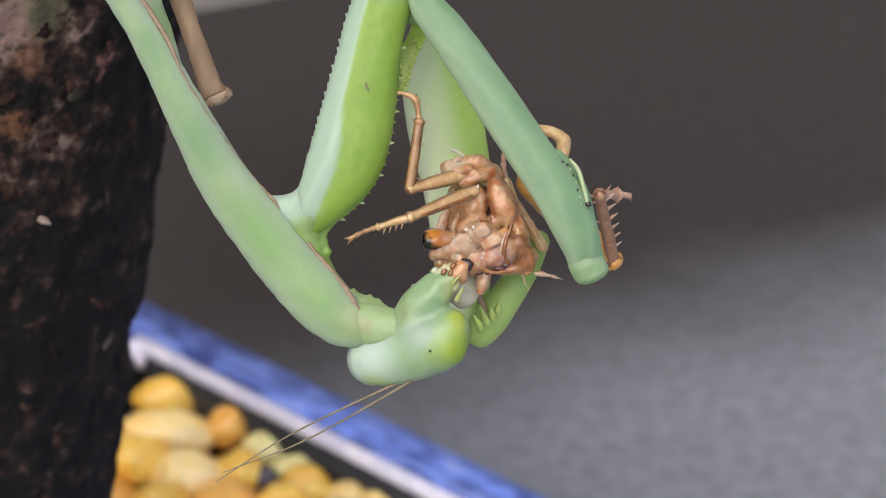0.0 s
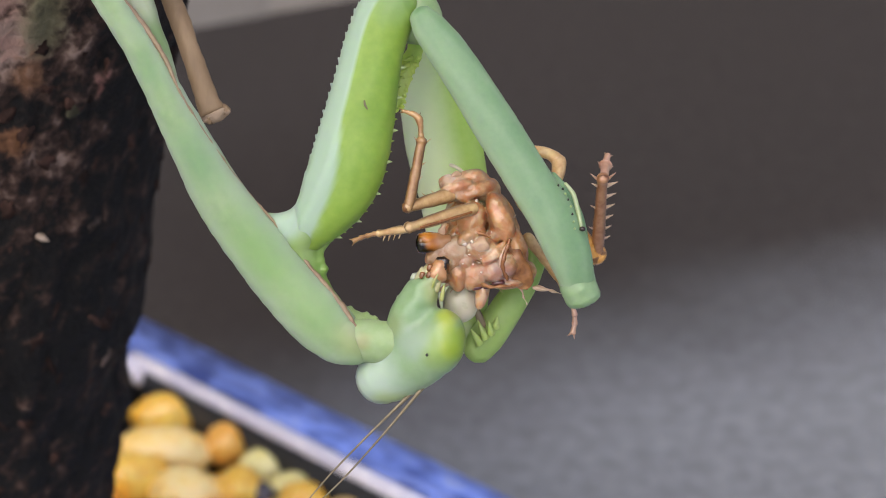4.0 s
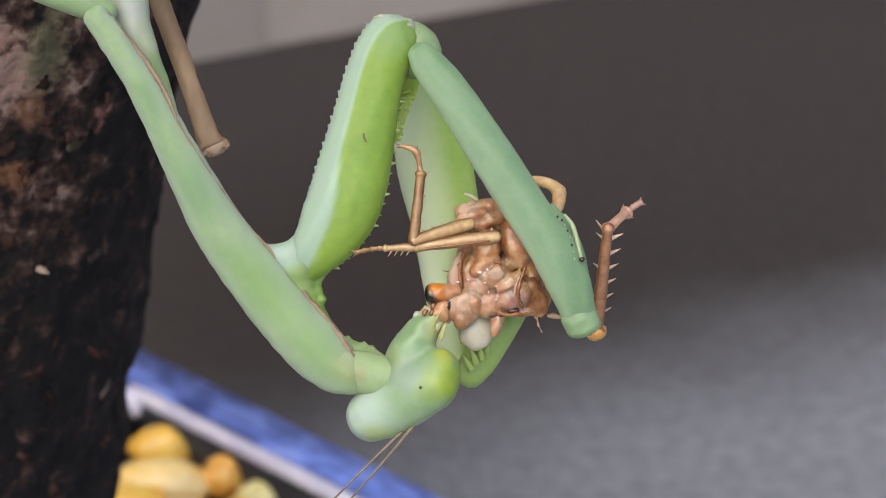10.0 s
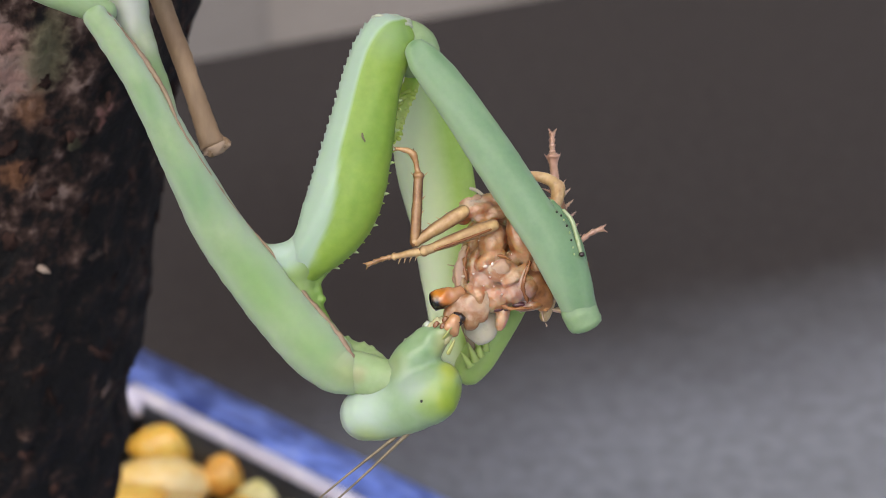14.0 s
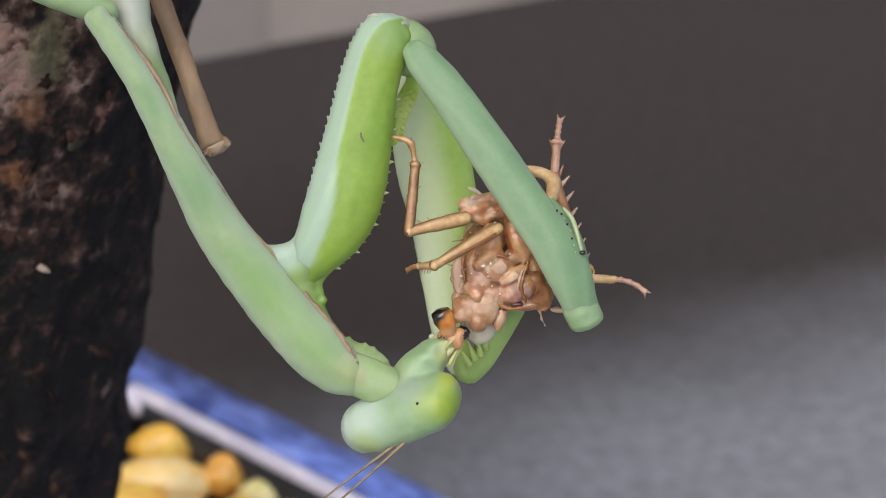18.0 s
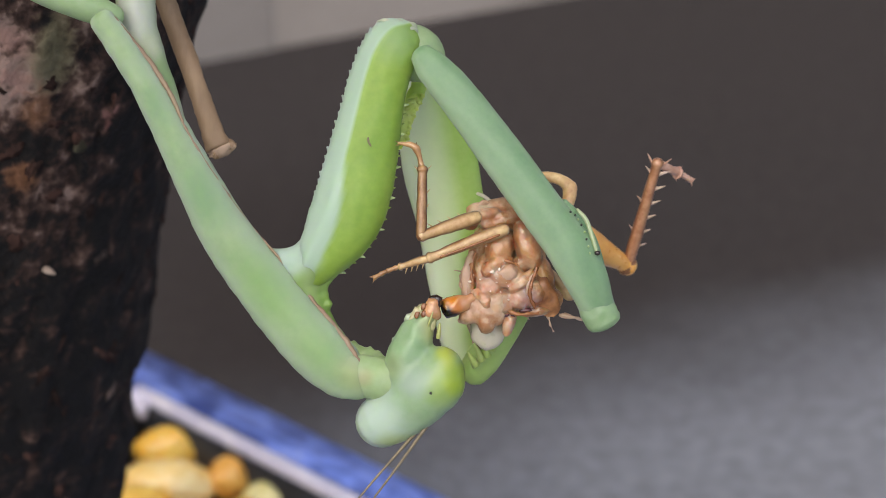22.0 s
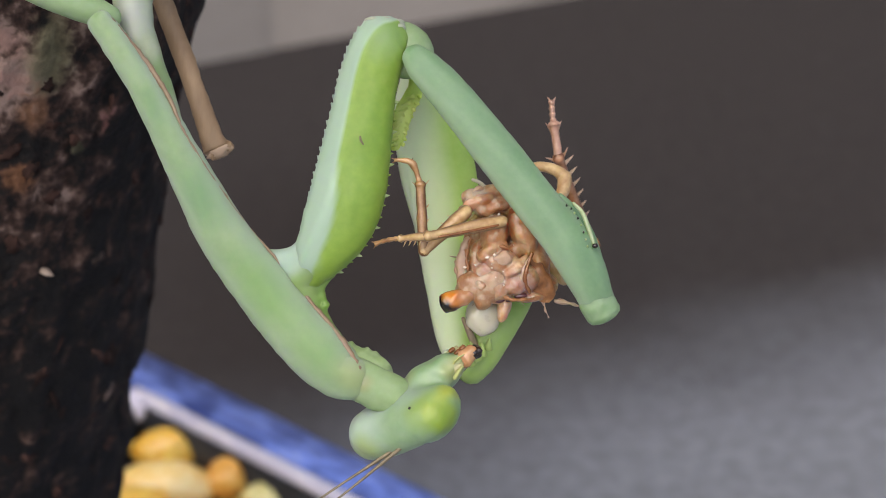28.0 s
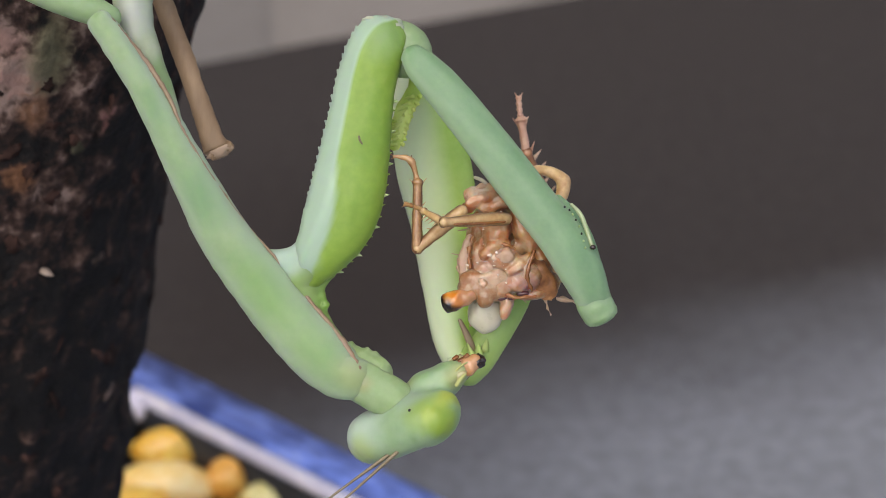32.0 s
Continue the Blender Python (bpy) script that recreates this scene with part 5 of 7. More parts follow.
def leg_bone(name, length, w0, w1, material, parent, label="", n=14, lump=0.06, flare=1.25):
    """A leg segment that runs from its joint straight along its own -Z axis."""
    bm = limb([(0, 0, 0, w0), (0, 0, -length * 0.3, w0 * 1.08), (0, 0, -length * 0.7, (w0 + w1) / 2), (0, 0, -length * 0.93, w1), (0, 0, -length, w1 * flare)],
              n=n + 6, steps=4, lump=lump, grain=1.2, ends=(0.9, 0.8), tone=dark_side)
    return part(name, bm, material, parent, label)


def foot(parent, length, width, bend, material, y=0.0):
    """A jointed foot beyond a segment: small beads and two hooks."""
    bm = bmesh.new()
    p = Vector((0, 0, -y))
    d = Vector((0, 0, -1))
    for i in range(4):
        q = p + d * (length / 4)
        limb([(*p, width * 0.75), (*p.lerp(q, 0.7), width), (*q, width * 1.2)], n=9, steps=3, ends=(0.6, 0.6), bm=bm)
        p = q
        d = (Matrix.Rotation(radians(bend), 3, "Y") @ d).normalized()
    ob = part("foot", bm, material, parent)
    for s in (-1, 1):
        e = Matrix.Rotation(radians(38 * s), 3, "Y") @ d
        part("hook", spike(p - d * 0.1, p + e * width * 2.6, width * 0.6), material, ob)
    return ob


def prey_legs():
    # fore leg: femur and shin, hooked up against the mantis's thigh
    a = leg_bone("fore_femur", 5.0, 0.58, 0.43, leg_skin, prey, "tan front leg bent upwards", flare=1.15)
    part("joint", lump_mesh((0, 0, -5.0), (0.47, 0.44, 0.42), sub=2, rough=0.25), joint_skin, a)
    for k in range(4):
        part("bristle", spike((-0.5, 0, -1.2 - 0.9 * k), (-0.85, 0, -1.45 - 0.9 * k), 0.07), leg_skin, a)
    b = leg_bone("fore_shin", 5.5, 0.42, 0.40, leg_dark, prey, "brown front shin with a hooked foot", flare=1.3)
    part("joint", lump_mesh((0, 0, -5.55), (0.42, 0.38, 0.32), sub=2, rough=0.25), joint_skin, b)
    bm = limb([(0, 0, -5.5, 0.29), (0.22, 0, -6.4, 0.21), (0.58, 0, -7.25, 0.33), (1.10, 0, -7.56, 0.24), (1.95, 0, -7.66, 0.15)], n=12, steps=4, lump=0.08, grain=2)
    f = part("fore_foot", bm, leg_dark, b)
    for p, q in (((1.85, 0, -7.64), (2.35, 0, -7.85)), ((1.85, 0, -7.60), (2.30, 0, -7.45)), ((0.62, 0, -7.4), (0.50, 0, -7.85))):
        part("hook", spike(p, q, 0.09), joint_skin, f)
    for p, q in (((-0.3, 0, -5.4), (-0.8, 0, -5.95)), ((0.3, 0, -5.4), (0.75, 0, -5.85)), ((-0.38, 0, -3.6), (-0.7, 0, -3.95)), ((-0.36, 0, -2.4), (-0.65, 0, -2.75))):
        part("bristle", spike(p, q, 0.08), leg_skin, b)
    # hooked leg on the far side
    bm = limb([(6.99, 5.00, 6.39, 0.45, 0.45), (8.20, 4.50, 6.72, 0.44, 0.44), (9.40, 4.00, 6.40, 0.49, 0.49), (10.11, 3.60, 5.84, 0.59, 0.59)], n=12, steps=5, lump=0.06, grain=1.5)
    c = part("hooked_leg", bm, leg_skin, prey, "tan hooked leg on the far side")
    bm = limb([(10.21, 3.60, 5.74, 0.64, 0.64), (10.07, 3.00, 4.69, 0.59, 0.59), (9.54, 2.40, 3.70, 0.44, 0.44), (9.32, 2.00, 3.15, 0.29, 0.29)], n=12, steps=5, lump=0.06, grain=1.5)
    part("hooked_shin", bm, leg_skin, c)
    part("joint", lump_mesh((9.38, 1.50, 3.63), (0.43, 0.38, 0.33), sub=2), chitin, c)
    bm = limb([(2.62, 2.00, 5.14, 0.15, 0.15), (3.19, 1.50, 4.88, 0.16, 0.16), (3.76, 1.00, 4.39, 0.14, 0.14)], n=8, steps=4)
    part("pale_bristle", bm, flesh_white, prey)
    # second leg: femur and shin move
    fe = leg_bone("second_femur", 6.6, 0.54, 0.40, leg_skin, prey, "tan middle leg")
    part("groove", limb([(0.28, -0.5, -0.6, 0.1), (0.3, -0.62, -3, 0.12), (0.25, -0.5, -5.8, 0.1)], n=7, steps=4), chitin, fe)
    ti = leg_bone("second_tibia", 2.6, 0.33, 0.27, leg_skin, prey)
    foot(ti, 2.6, 0.20, -4, leg_dark, 2.5)
    for k in range(4):
        part("bristle", spike((0.2, 0, -0.6 - 0.5 * k), (0.75, 0, -0.95 - 0.5 * k), 0.09), leg_skin, ti)
    shin_skin = skin("prey_shin", (0.30, 0.120, 0.050), (0.58, 0.33, 0.19), fine=2400, coarse=600, even=0.4, rough=0.35, soft=0.3, coat=0.3, edge=(0.12, 0.040, 0.016))
    # hind leg: thigh, spiny shin and foot move
    hf = leg_bone("hind_femur", 10.6, 1.45, 0.78, thigh_skin, prey, "stout orange-tan hind thigh", n=18)
    part("joint", lump_mesh((0, 0, -10.5), (0.98, 0.95, 0.85), sub=2, rough=0.2), joint_skin, hf)
    ht = leg_bone("hind_tibia", 11.0, 0.54, 0.46, shin_skin, prey, "spiny orange-brown hind shin")
    for k in range(6):
        z = -2.2 - k * 1.55
        part("spine", spike((-0.35, 0, z), (-1.10 - 0.06 * k, -0.1, z - 0.65), 0.16 + 0.012 * k), spine_pale, ht)
        if k % 2:
            part("spine", spike((0.35, 0, z), (1.0, -0.1, z - 0.6), 0.15), spine_pale, ht)
    for s in (-1, 1):
        part("spine", spike((0.3 * s, 0, -10.7), (1.15 * s, 0, -11.8), 0.17), leg_pink, ht)
    hx = leg_bone("hind_tarsus", 2.9, 0.36, 0.42, leg_pink, prey, "pinkish hind foot", flare=1.4)
    for s in (-1, 1):
        part("spine", spike((0.3 * s, 0, -2.5), (0.75 * s, 0, -3.3), 0.14), leg_pink, hx)
    foot(hx, 2.1, 0.26, 2, leg_pink, 2.9)
    # lower leg that kicks out to the side
    bm = limb([(0, 0, 0, 0.5), (0.5, 0, -2.2, 0.42), (1.05, 0, -4.6, 0.40), (1.1, 0, -6.4, 0.34)], n=12, steps=5, lump=0.08, grain=1.4)
    ll = part("lower_leg", bm, leg_skin, prey, "tan lower leg that kicks out")
    f = foot(ll, 3.2, 0.24, 12, leg_pink, 6.3)
    f.location = (0.0011, 0, 0)
    part("bristle", spike((1.0, 0, -4.4), (1.9, 0, -4.7), 0.12), leg_skin, ll)
    return a, b, c, fe, ti, hf, ht, hx, ll


leg_stump, torn_flesh = prey_body()
fore_leg, fore_shin, hooked_leg, second_femur, second_tibia, hind_femur, hind_tibia, hind_tarsus, lower_leg = prey_legs()


# ---- what moves ----
def motions():
    walk(mantis, [
        (0, pose(0.00026, 0.12123, 0.13998, -30, 0, 0)),
        (3.5, pose(0.00020, 0.12119, 0.13991, -30, 0, 0)),
        (5.5, pose(0.00014, 0.12131, 0.14012, -30, 0, 0)),
        (6, pose(0.00014, 0.12136, 0.14021, -30, 0, 0)),
        (7, pose(0.00000, 0.12124, 0.14000, -30, 0, 0)),
        (8, pose(0.00029, 0.12126, 0.14004, -30, 0, 0)),
        (9, pose(0.00014, 0.12124, 0.14000, -30, 0, 0)),
        (11, pose(0.00014, 0.12129, 0.14008, -30, 0, 0)),
        (13, pose(0.00000, 0.12124, 0.14000, -30, 0, 0)),
        (17, pose(0.00014, 0.12122, 0.13996, -30, 0, 0)),
        (19, pose(0.00010, 0.12114, 0.13983, -30, 0, 0)),
        (21, pose(0.00005, 0.12117, 0.13988, -30, 0, 0)),
        (22, pose(0.00014, 0.12112, 0.13979, -30, 0, 0)),
        (23, pose(0.00024, 0.12117, 0.13988, -30, 0, 0)),
        (24, pose(0.00005, 0.12114, 0.13983, -30, 0, 0)),
        (28, pose(0.00010, 0.12114, 0.13983, -30, 0, 0)),
        (32, pose(0.00010, 0.12114, 0.13983, -30, 0, 0)),
    ])
    walk(prey, [
        (0, pose(-0.00220, 0.12081, 0.13925, -30, 0, 0)),
        (3.5, pose(-0.00220, 0.12086, 0.13934, -30, 0, 0)),
        (6, pose(-0.00110, 0.12102, 0.13963, -30, 0, 0)),
        (8, pose(-0.00091, 0.12095, 0.13950, -30, 0, 0)),
        (10, pose(-0.00056, 0.12105, 0.13967, -30, 0, 0)),
        (12, pose(-0.00032, 0.12117, 0.13988, -30, 0, 0)),
        (13, pose(-0.00019, 0.12124, 0.14000, -30, 0, 0)),
        (17, pose(-0.00038, 0.12129, 0.14008, -30, 0, 0)),
        (19, pose(-0.00036, 0.12124, 0.14000, -30, 0, 0)),
        (20, pose(-0.00049, 0.12136, 0.14021, -30, 0, 0)),
        (21, pose(-0.00033, 0.12125, 0.14002, -30, 0, 0)),
        (22, pose(-0.00007, 0.12114, 0.13983, -30, 0, 0)),
        (24, pose(-0.00001, 0.12124, 0.14000, -30, 0, 0)),
        (25, pose(-0.00027, 0.12165, 0.14070, -30, 0, 0)),
        (28, pose(-0.00029, 0.12179, 0.14095, -30, 0, 0)),
        (30, pose(-0.00017, 0.12186, 0.14108, -30, 0, 0)),
        (32, pose(-0.00010, 0.12189, 0.14112, -30, 0, 0)),
    ])
    walk(head, [
        (0, pose(-0.00045, -0.00300, -0.01153, -4.2, 10.0, -9.3)),
        (1, pose(-0.00042, -0.00300, -0.01033, 9.9, -1.4, -9.0)),
        (2, pose(-0.00039, -0.00300, -0.01016, 6.2, -1.9, -7.0)),
        (3, pose(-0.00031, -0.00300, -0.00995, 7.3, -5.0, -9.0)),
        (3.5, pose(-0.00051, -0.00300, -0.01023, 2.8, -4.9, -12.2)),
        (5.5, pose(-0.00014, -0.00300, -0.00996, -14.6, -4.3, -24.9)),
        (6, pose(-0.00060, -0.00300, -0.01043, -19.0, -4.2, -28.0)),
        (6.5, pose(-0.00001, -0.00300, -0.00970, -17.5, -4.3, -28.1)),
        (7, pose(-0.00052, -0.00300, -0.01011, -16.1, -4.6, -28.1)),
        (8, pose(-0.00056, -0.00300, -0.00977, -9.9, -7.5, -21.8)),
        (9, pose(-0.00046, -0.00300, -0.01038, -16.9, -1.0, -19.6)),
        (10, pose(-0.00064, -0.00300, -0.01092, -14.2, -1.0, -14.9)),
        (11, pose(-0.00050, -0.00300, -0.01113, -17.9, 1.9, -15.5)),
        (12, pose(-0.00086, -0.00300, -0.01009, 10.4, -10.6, -5.4)),
        (13, pose(-0.00053, -0.00300, -0.01112, 0.8, 2.0, -3.7)),
        (14, pose(-0.00057, -0.00300, -0.01202, -10.3, 9.3, -11.2)),
        (14.5, pose(-0.00001, -0.00300, -0.01128, -13.1, 9.4, -13.0)),
        (16.5, pose(-0.00060, -0.00300, -0.01210, -23.7, 9.6, -19.7)),
        (17, pose(-0.00088, -0.00300, -0.01267, -26.4, 9.6, -21.4)),
        (18, pose(-0.00080, -0.00300, -0.01270, -25.2, 8.9, -20.2)),
        (18.5, pose(-0.00065, -0.00300, -0.01166, -14.1, 0.9, -16.2)),
        (19, pose(-0.00055, -0.00300, -0.01066, -2.9, -7.1, -12.2)),
        (19.5, pose(-0.00019, -0.00300, -0.01001, -3.9, -7.2, -14.0)),
        (20, pose(-0.00073, -0.00300, -0.01061, -4.8, -7.1, -15.7)),
        (20.5, pose(-0.00082, -0.00300, -0.00922, -0.7, -18.2, -7.2)),
        (21, pose(-0.00068, -0.00300, -0.01017, -0.2, -12.2, -9.7)),
        (21.5, pose(-0.00056, -0.00300, -0.01037, -1.3, -11.1, -9.2)),
        (22, pose(-0.00066, -0.00300, -0.01041, -2.2, -10.1, -8.7)),
        (22.5, pose(-0.00073, -0.00300, -0.00926, -2.9, -10.5, -10.2)),
        (23, pose(-0.00075, -0.00300, -0.01023, -3.6, -10.9, -11.8)),
        (23.5, pose(-0.00065, -0.00300, -0.00992, 1.3, -13.5, -10.0)),
        (24, pose(-0.00078, -0.00300, -0.00937, 6.2, -16.1, -8.2)),
        (24.5, pose(-0.00075, -0.00300, -0.01018, -2.8, -7.8, -11.2)),
        (25, pose(-0.00079, -0.00300, -0.01122, -14.7, -0.2, -25.6)),
        (25.5, pose(-0.00069, -0.00300, -0.01196, -24.2, 9.3, -32.4)),
        (27.5, pose(-0.00096, -0.00300, -0.01296, -33.2, 9.2, -38.3)),
        (28, pose(-0.00122, -0.00300, -0.01317, -36.3, 10.5, -39.8)),
        (29, pose(-0.00120, -0.00300, -0.01310, -36.6, 10.2, -38.9)),
        (30, pose(-0.00128, -0.00300, -0.01327, -37.3, 11.4, -39.8)),
        (31, pose(-0.00126, -0.00300, -0.01353, -42.5, 11.1, -42.3)),
        (32, pose(-0.00127, -0.00300, -0.01356, -41.9, 11.1, -41.5)),
    ])
    walk(throat, [
        (0, aim((-0.00830, -0.00125, -0.01005), (-0.00335, -0.00164, -0.01095))),
        (1, aim((-0.00830, -0.00125, -0.01005), (-0.00339, -0.00168, -0.01032))),
        (2, aim((-0.00830, -0.00125, -0.01005), (-0.00340, -0.00174, -0.01026))),
        (3, aim((-0.00830, -0.00125, -0.01005), (-0.00331, -0.00167, -0.01022))),
        (3.5, aim((-0.00830, -0.00125, -0.01005), (-0.00339, -0.00153, -0.01048))),
        (5.5, aim((-0.00830, -0.00125, -0.01005), (-0.00277, -0.00110, -0.01048))),
        (6, aim((-0.00830, -0.00125, -0.01005), (-0.00303, -0.00102, -0.01089))),
        (6.5, aim((-0.00830, -0.00125, -0.01005), (-0.00258, -0.00101, -0.01032))),
        (7, aim((-0.00830, -0.00125, -0.01005), (-0.00296, -0.00101, -0.01062))),
        (8, aim((-0.00830, -0.00125, -0.01005), (-0.00316, -0.00120, -0.01040))),
        (9, aim((-0.00830, -0.00125, -0.01005), (-0.00317, -0.00127, -0.01069))),
        (10, aim((-0.00830, -0.00125, -0.01005), (-0.00342, -0.00143, -0.01106))),
        (11, aim((-0.00830, -0.00125, -0.01005), (-0.00330, -0.00141, -0.01115))),
        (12, aim((-0.00830, -0.00125, -0.01005), (-0.00378, -0.00182, -0.01051))),
        (13, aim((-0.00830, -0.00125, -0.01005), (-0.00355, -0.00185, -0.01089))),
        (14, aim((-0.00830, -0.00125, -0.01005), (-0.00342, -0.00156, -0.01142))),
        (14.5, aim((-0.00830, -0.00125, -0.01005), (-0.00297, -0.00150, -0.01090))),
        (16.5, aim((-0.00830, -0.00125, -0.01005), (-0.00328, -0.00128, -0.01164))),
        (17, aim((-0.00830, -0.00125, -0.01005), (-0.00346, -0.00124, -0.01210))),
        (18, aim((-0.00830, -0.00125, -0.01005), (-0.00342, -0.00127, -0.01214))),
        (18.5, aim((-0.00830, -0.00125, -0.01005), (-0.00340, -0.00138, -0.01154))),
        (19, aim((-0.00830, -0.00125, -0.01005), (-0.00340, -0.00153, -0.01096))),
        (19.5, aim((-0.00830, -0.00125, -0.01005), (-0.00309, -0.00146, -0.01049))),
        (20, aim((-0.00830, -0.00125, -0.01005), (-0.00345, -0.00140, -0.01095))),
        (20.5, aim((-0.00830, -0.00125, -0.01005), (-0.00363, -0.00173, -0.01030))),
        (21, aim((-0.00830, -0.00125, -0.01005), (-0.00353, -0.00163, -0.01077))),
        (21.5, aim((-0.00830, -0.00125, -0.01005), (-0.00345, -0.00164, -0.01089))),
        (22, aim((-0.00830, -0.00125, -0.01005), (-0.00354, -0.00166, -0.01089))),
        (22.5, aim((-0.00830, -0.00125, -0.01005), (-0.00356, -0.00160, -0.01005))),
        (23, aim((-0.00830, -0.00125, -0.01005), (-0.00354, -0.00154, -0.01080))),
        (23.5, aim((-0.00830, -0.00125, -0.01005), (-0.00350, -0.00162, -0.01061))),
        (24, aim((-0.00830, -0.00125, -0.01005), (-0.00363, -0.00170, -0.01024))),
        (24.5, aim((-0.00830, -0.00125, -0.01005), (-0.00357, -0.00156, -0.01063))),
        (25, aim((-0.00830, -0.00125, -0.01005), (-0.00325, -0.00107, -0.01126))),
        (25.5, aim((-0.00830, -0.00125, -0.01005), (-0.00298, -0.00090, -0.01156))),
        (27.5, aim((-0.00830, -0.00125, -0.01005), (-0.00303, -0.00077, -0.01242))),
        (28, aim((-0.00830, -0.00125, -0.01005), (-0.00318, -0.00074, -0.01256))),
        (29, aim((-0.00830, -0.00125, -0.01005), (-0.00320, -0.00076, -0.01252))),
        (30, aim((-0.00830, -0.00125, -0.01005), (-0.00323, -0.00075, -0.01261))),
        (31, aim((-0.00830, -0.00125, -0.01005), (-0.00316, -0.00071, -0.01287))),
        (32, aim((-0.00830, -0.00125, -0.01005), (-0.00319, -0.00072, -0.01289))),
    ])
    walk(antenna_a, [
        (0, aim((-0.00239, -0.00211, -0.01438), (-0.01131, -0.00331, -0.01889))),
        (1, aim((-0.00165, -0.00147, -0.01329), (-0.00888, -0.00267, -0.02021))),
        (2, aim((-0.00167, -0.00170, -0.01321), (-0.00860, -0.00290, -0.02042))),
        (3, aim((-0.00137, -0.00163, -0.01306), (-0.00801, -0.00283, -0.02053))),
        (3.5, aim((-0.00154, -0.00180, -0.01342), (-0.00829, -0.00300, -0.02079))),
        (5.5, aim((-0.00131, -0.00247, -0.01328), (-0.00849, -0.00367, -0.02024))),
        (6, aim((-0.00186, -0.00262, -0.01373), (-0.00914, -0.00382, -0.02059))),
        (6.5, aim((-0.00122, -0.00255, -0.01301), (-0.00819, -0.00375, -0.02019))),
        (7, aim((-0.00168, -0.00249, -0.01343), (-0.00831, -0.00369, -0.02092))),
        (8, aim((-0.00149, -0.00236, -0.01314), (-0.00840, -0.00356, -0.02037))),
        (9, aim((-0.00189, -0.00264, -0.01361), (-0.00855, -0.00384, -0.02108))),
        (10, aim((-0.00206, -0.00261, -0.01416), (-0.00896, -0.00381, -0.02139))),
        (11, aim((-0.00213, -0.00275, -0.01428), (-0.00900, -0.00395, -0.02155))),
        (12, aim((-0.00170, -0.00157, -0.01324), (-0.00808, -0.00277, -0.02093))),
        (13, aim((-0.00211, -0.00205, -0.01416), (-0.00951, -0.00325, -0.02089))),
        (14, aim((-0.00251, -0.00238, -0.01493), (-0.01017, -0.00358, -0.02137))),
        (14.5, aim((-0.00197, -0.00247, -0.01420), (-0.00966, -0.00367, -0.02059))),
        (16.5, aim((-0.00269, -0.00280, -0.01497), (-0.01052, -0.00400, -0.02119))),
        (17, aim((-0.00302, -0.00288, -0.01551), (-0.01088, -0.00408, -0.02169))),
        (18, aim((-0.00288, -0.00287, -0.01558), (-0.01072, -0.00407, -0.02180))),
        (18.5, aim((-0.00216, -0.00254, -0.01485), (-0.00884, -0.00374, -0.02229))),
        (19, aim((-0.00152, -0.00213, -0.01397), (-0.00686, -0.00333, -0.02243))),
        (19.5, aim((-0.00114, -0.00216, -0.01333), (-0.00722, -0.00336, -0.02127))),
        (20, aim((-0.00167, -0.00218, -0.01394), (-0.00845, -0.00338, -0.02129))),
        (20.5, aim((-0.00120, -0.00218, -0.01266), (-0.00770, -0.00338, -0.02026))),
        (21, aim((-0.00137, -0.00208, -0.01354), (-0.00758, -0.00328, -0.02138))),
        (21.5, aim((-0.00133, -0.00214, -0.01373), (-0.00759, -0.00334, -0.02153))),
        (22, aim((-0.00150, -0.00218, -0.01377), (-0.00782, -0.00338, -0.02152))),
        (22.5, aim((-0.00153, -0.00220, -0.01263), (-0.00752, -0.00340, -0.02064))),
        (23, aim((-0.00151, -0.00222, -0.01362), (-0.00717, -0.00342, -0.02187))),
        (23.5, aim((-0.00125, -0.00201, -0.01328), (-0.00643, -0.00321, -0.02184))),
        (24, aim((-0.00125, -0.00179, -0.01268), (-0.00594, -0.00299, -0.02151))),
        (24.5, aim((-0.00169, -0.00215, -0.01350), (-0.00715, -0.00335, -0.02188))),
        (25, aim((-0.00217, -0.00236, -0.01444), (-0.00879, -0.00356, -0.02193))),
        (25.5, aim((-0.00269, -0.00238, -0.01484), (-0.00959, -0.00358, -0.02207))),
        (27.5, aim((-0.00317, -0.00257, -0.01572), (-0.01108, -0.00377, -0.02184))),
        (28, aim((-0.00356, -0.00261, -0.01582), (-0.01169, -0.00381, -0.02164))),
        (29, aim((-0.00354, -0.00267, -0.01576), (-0.01132, -0.00387, -0.02204))),
        (30, aim((-0.00368, -0.00262, -0.01587), (-0.01103, -0.00382, -0.02265))),
        (31, aim((-0.00379, -0.00274, -0.01602), (-0.01139, -0.00394, -0.02252))),
        (32, aim((-0.00379, -0.00275, -0.01606), (-0.01162, -0.00395, -0.02228))),
    ])
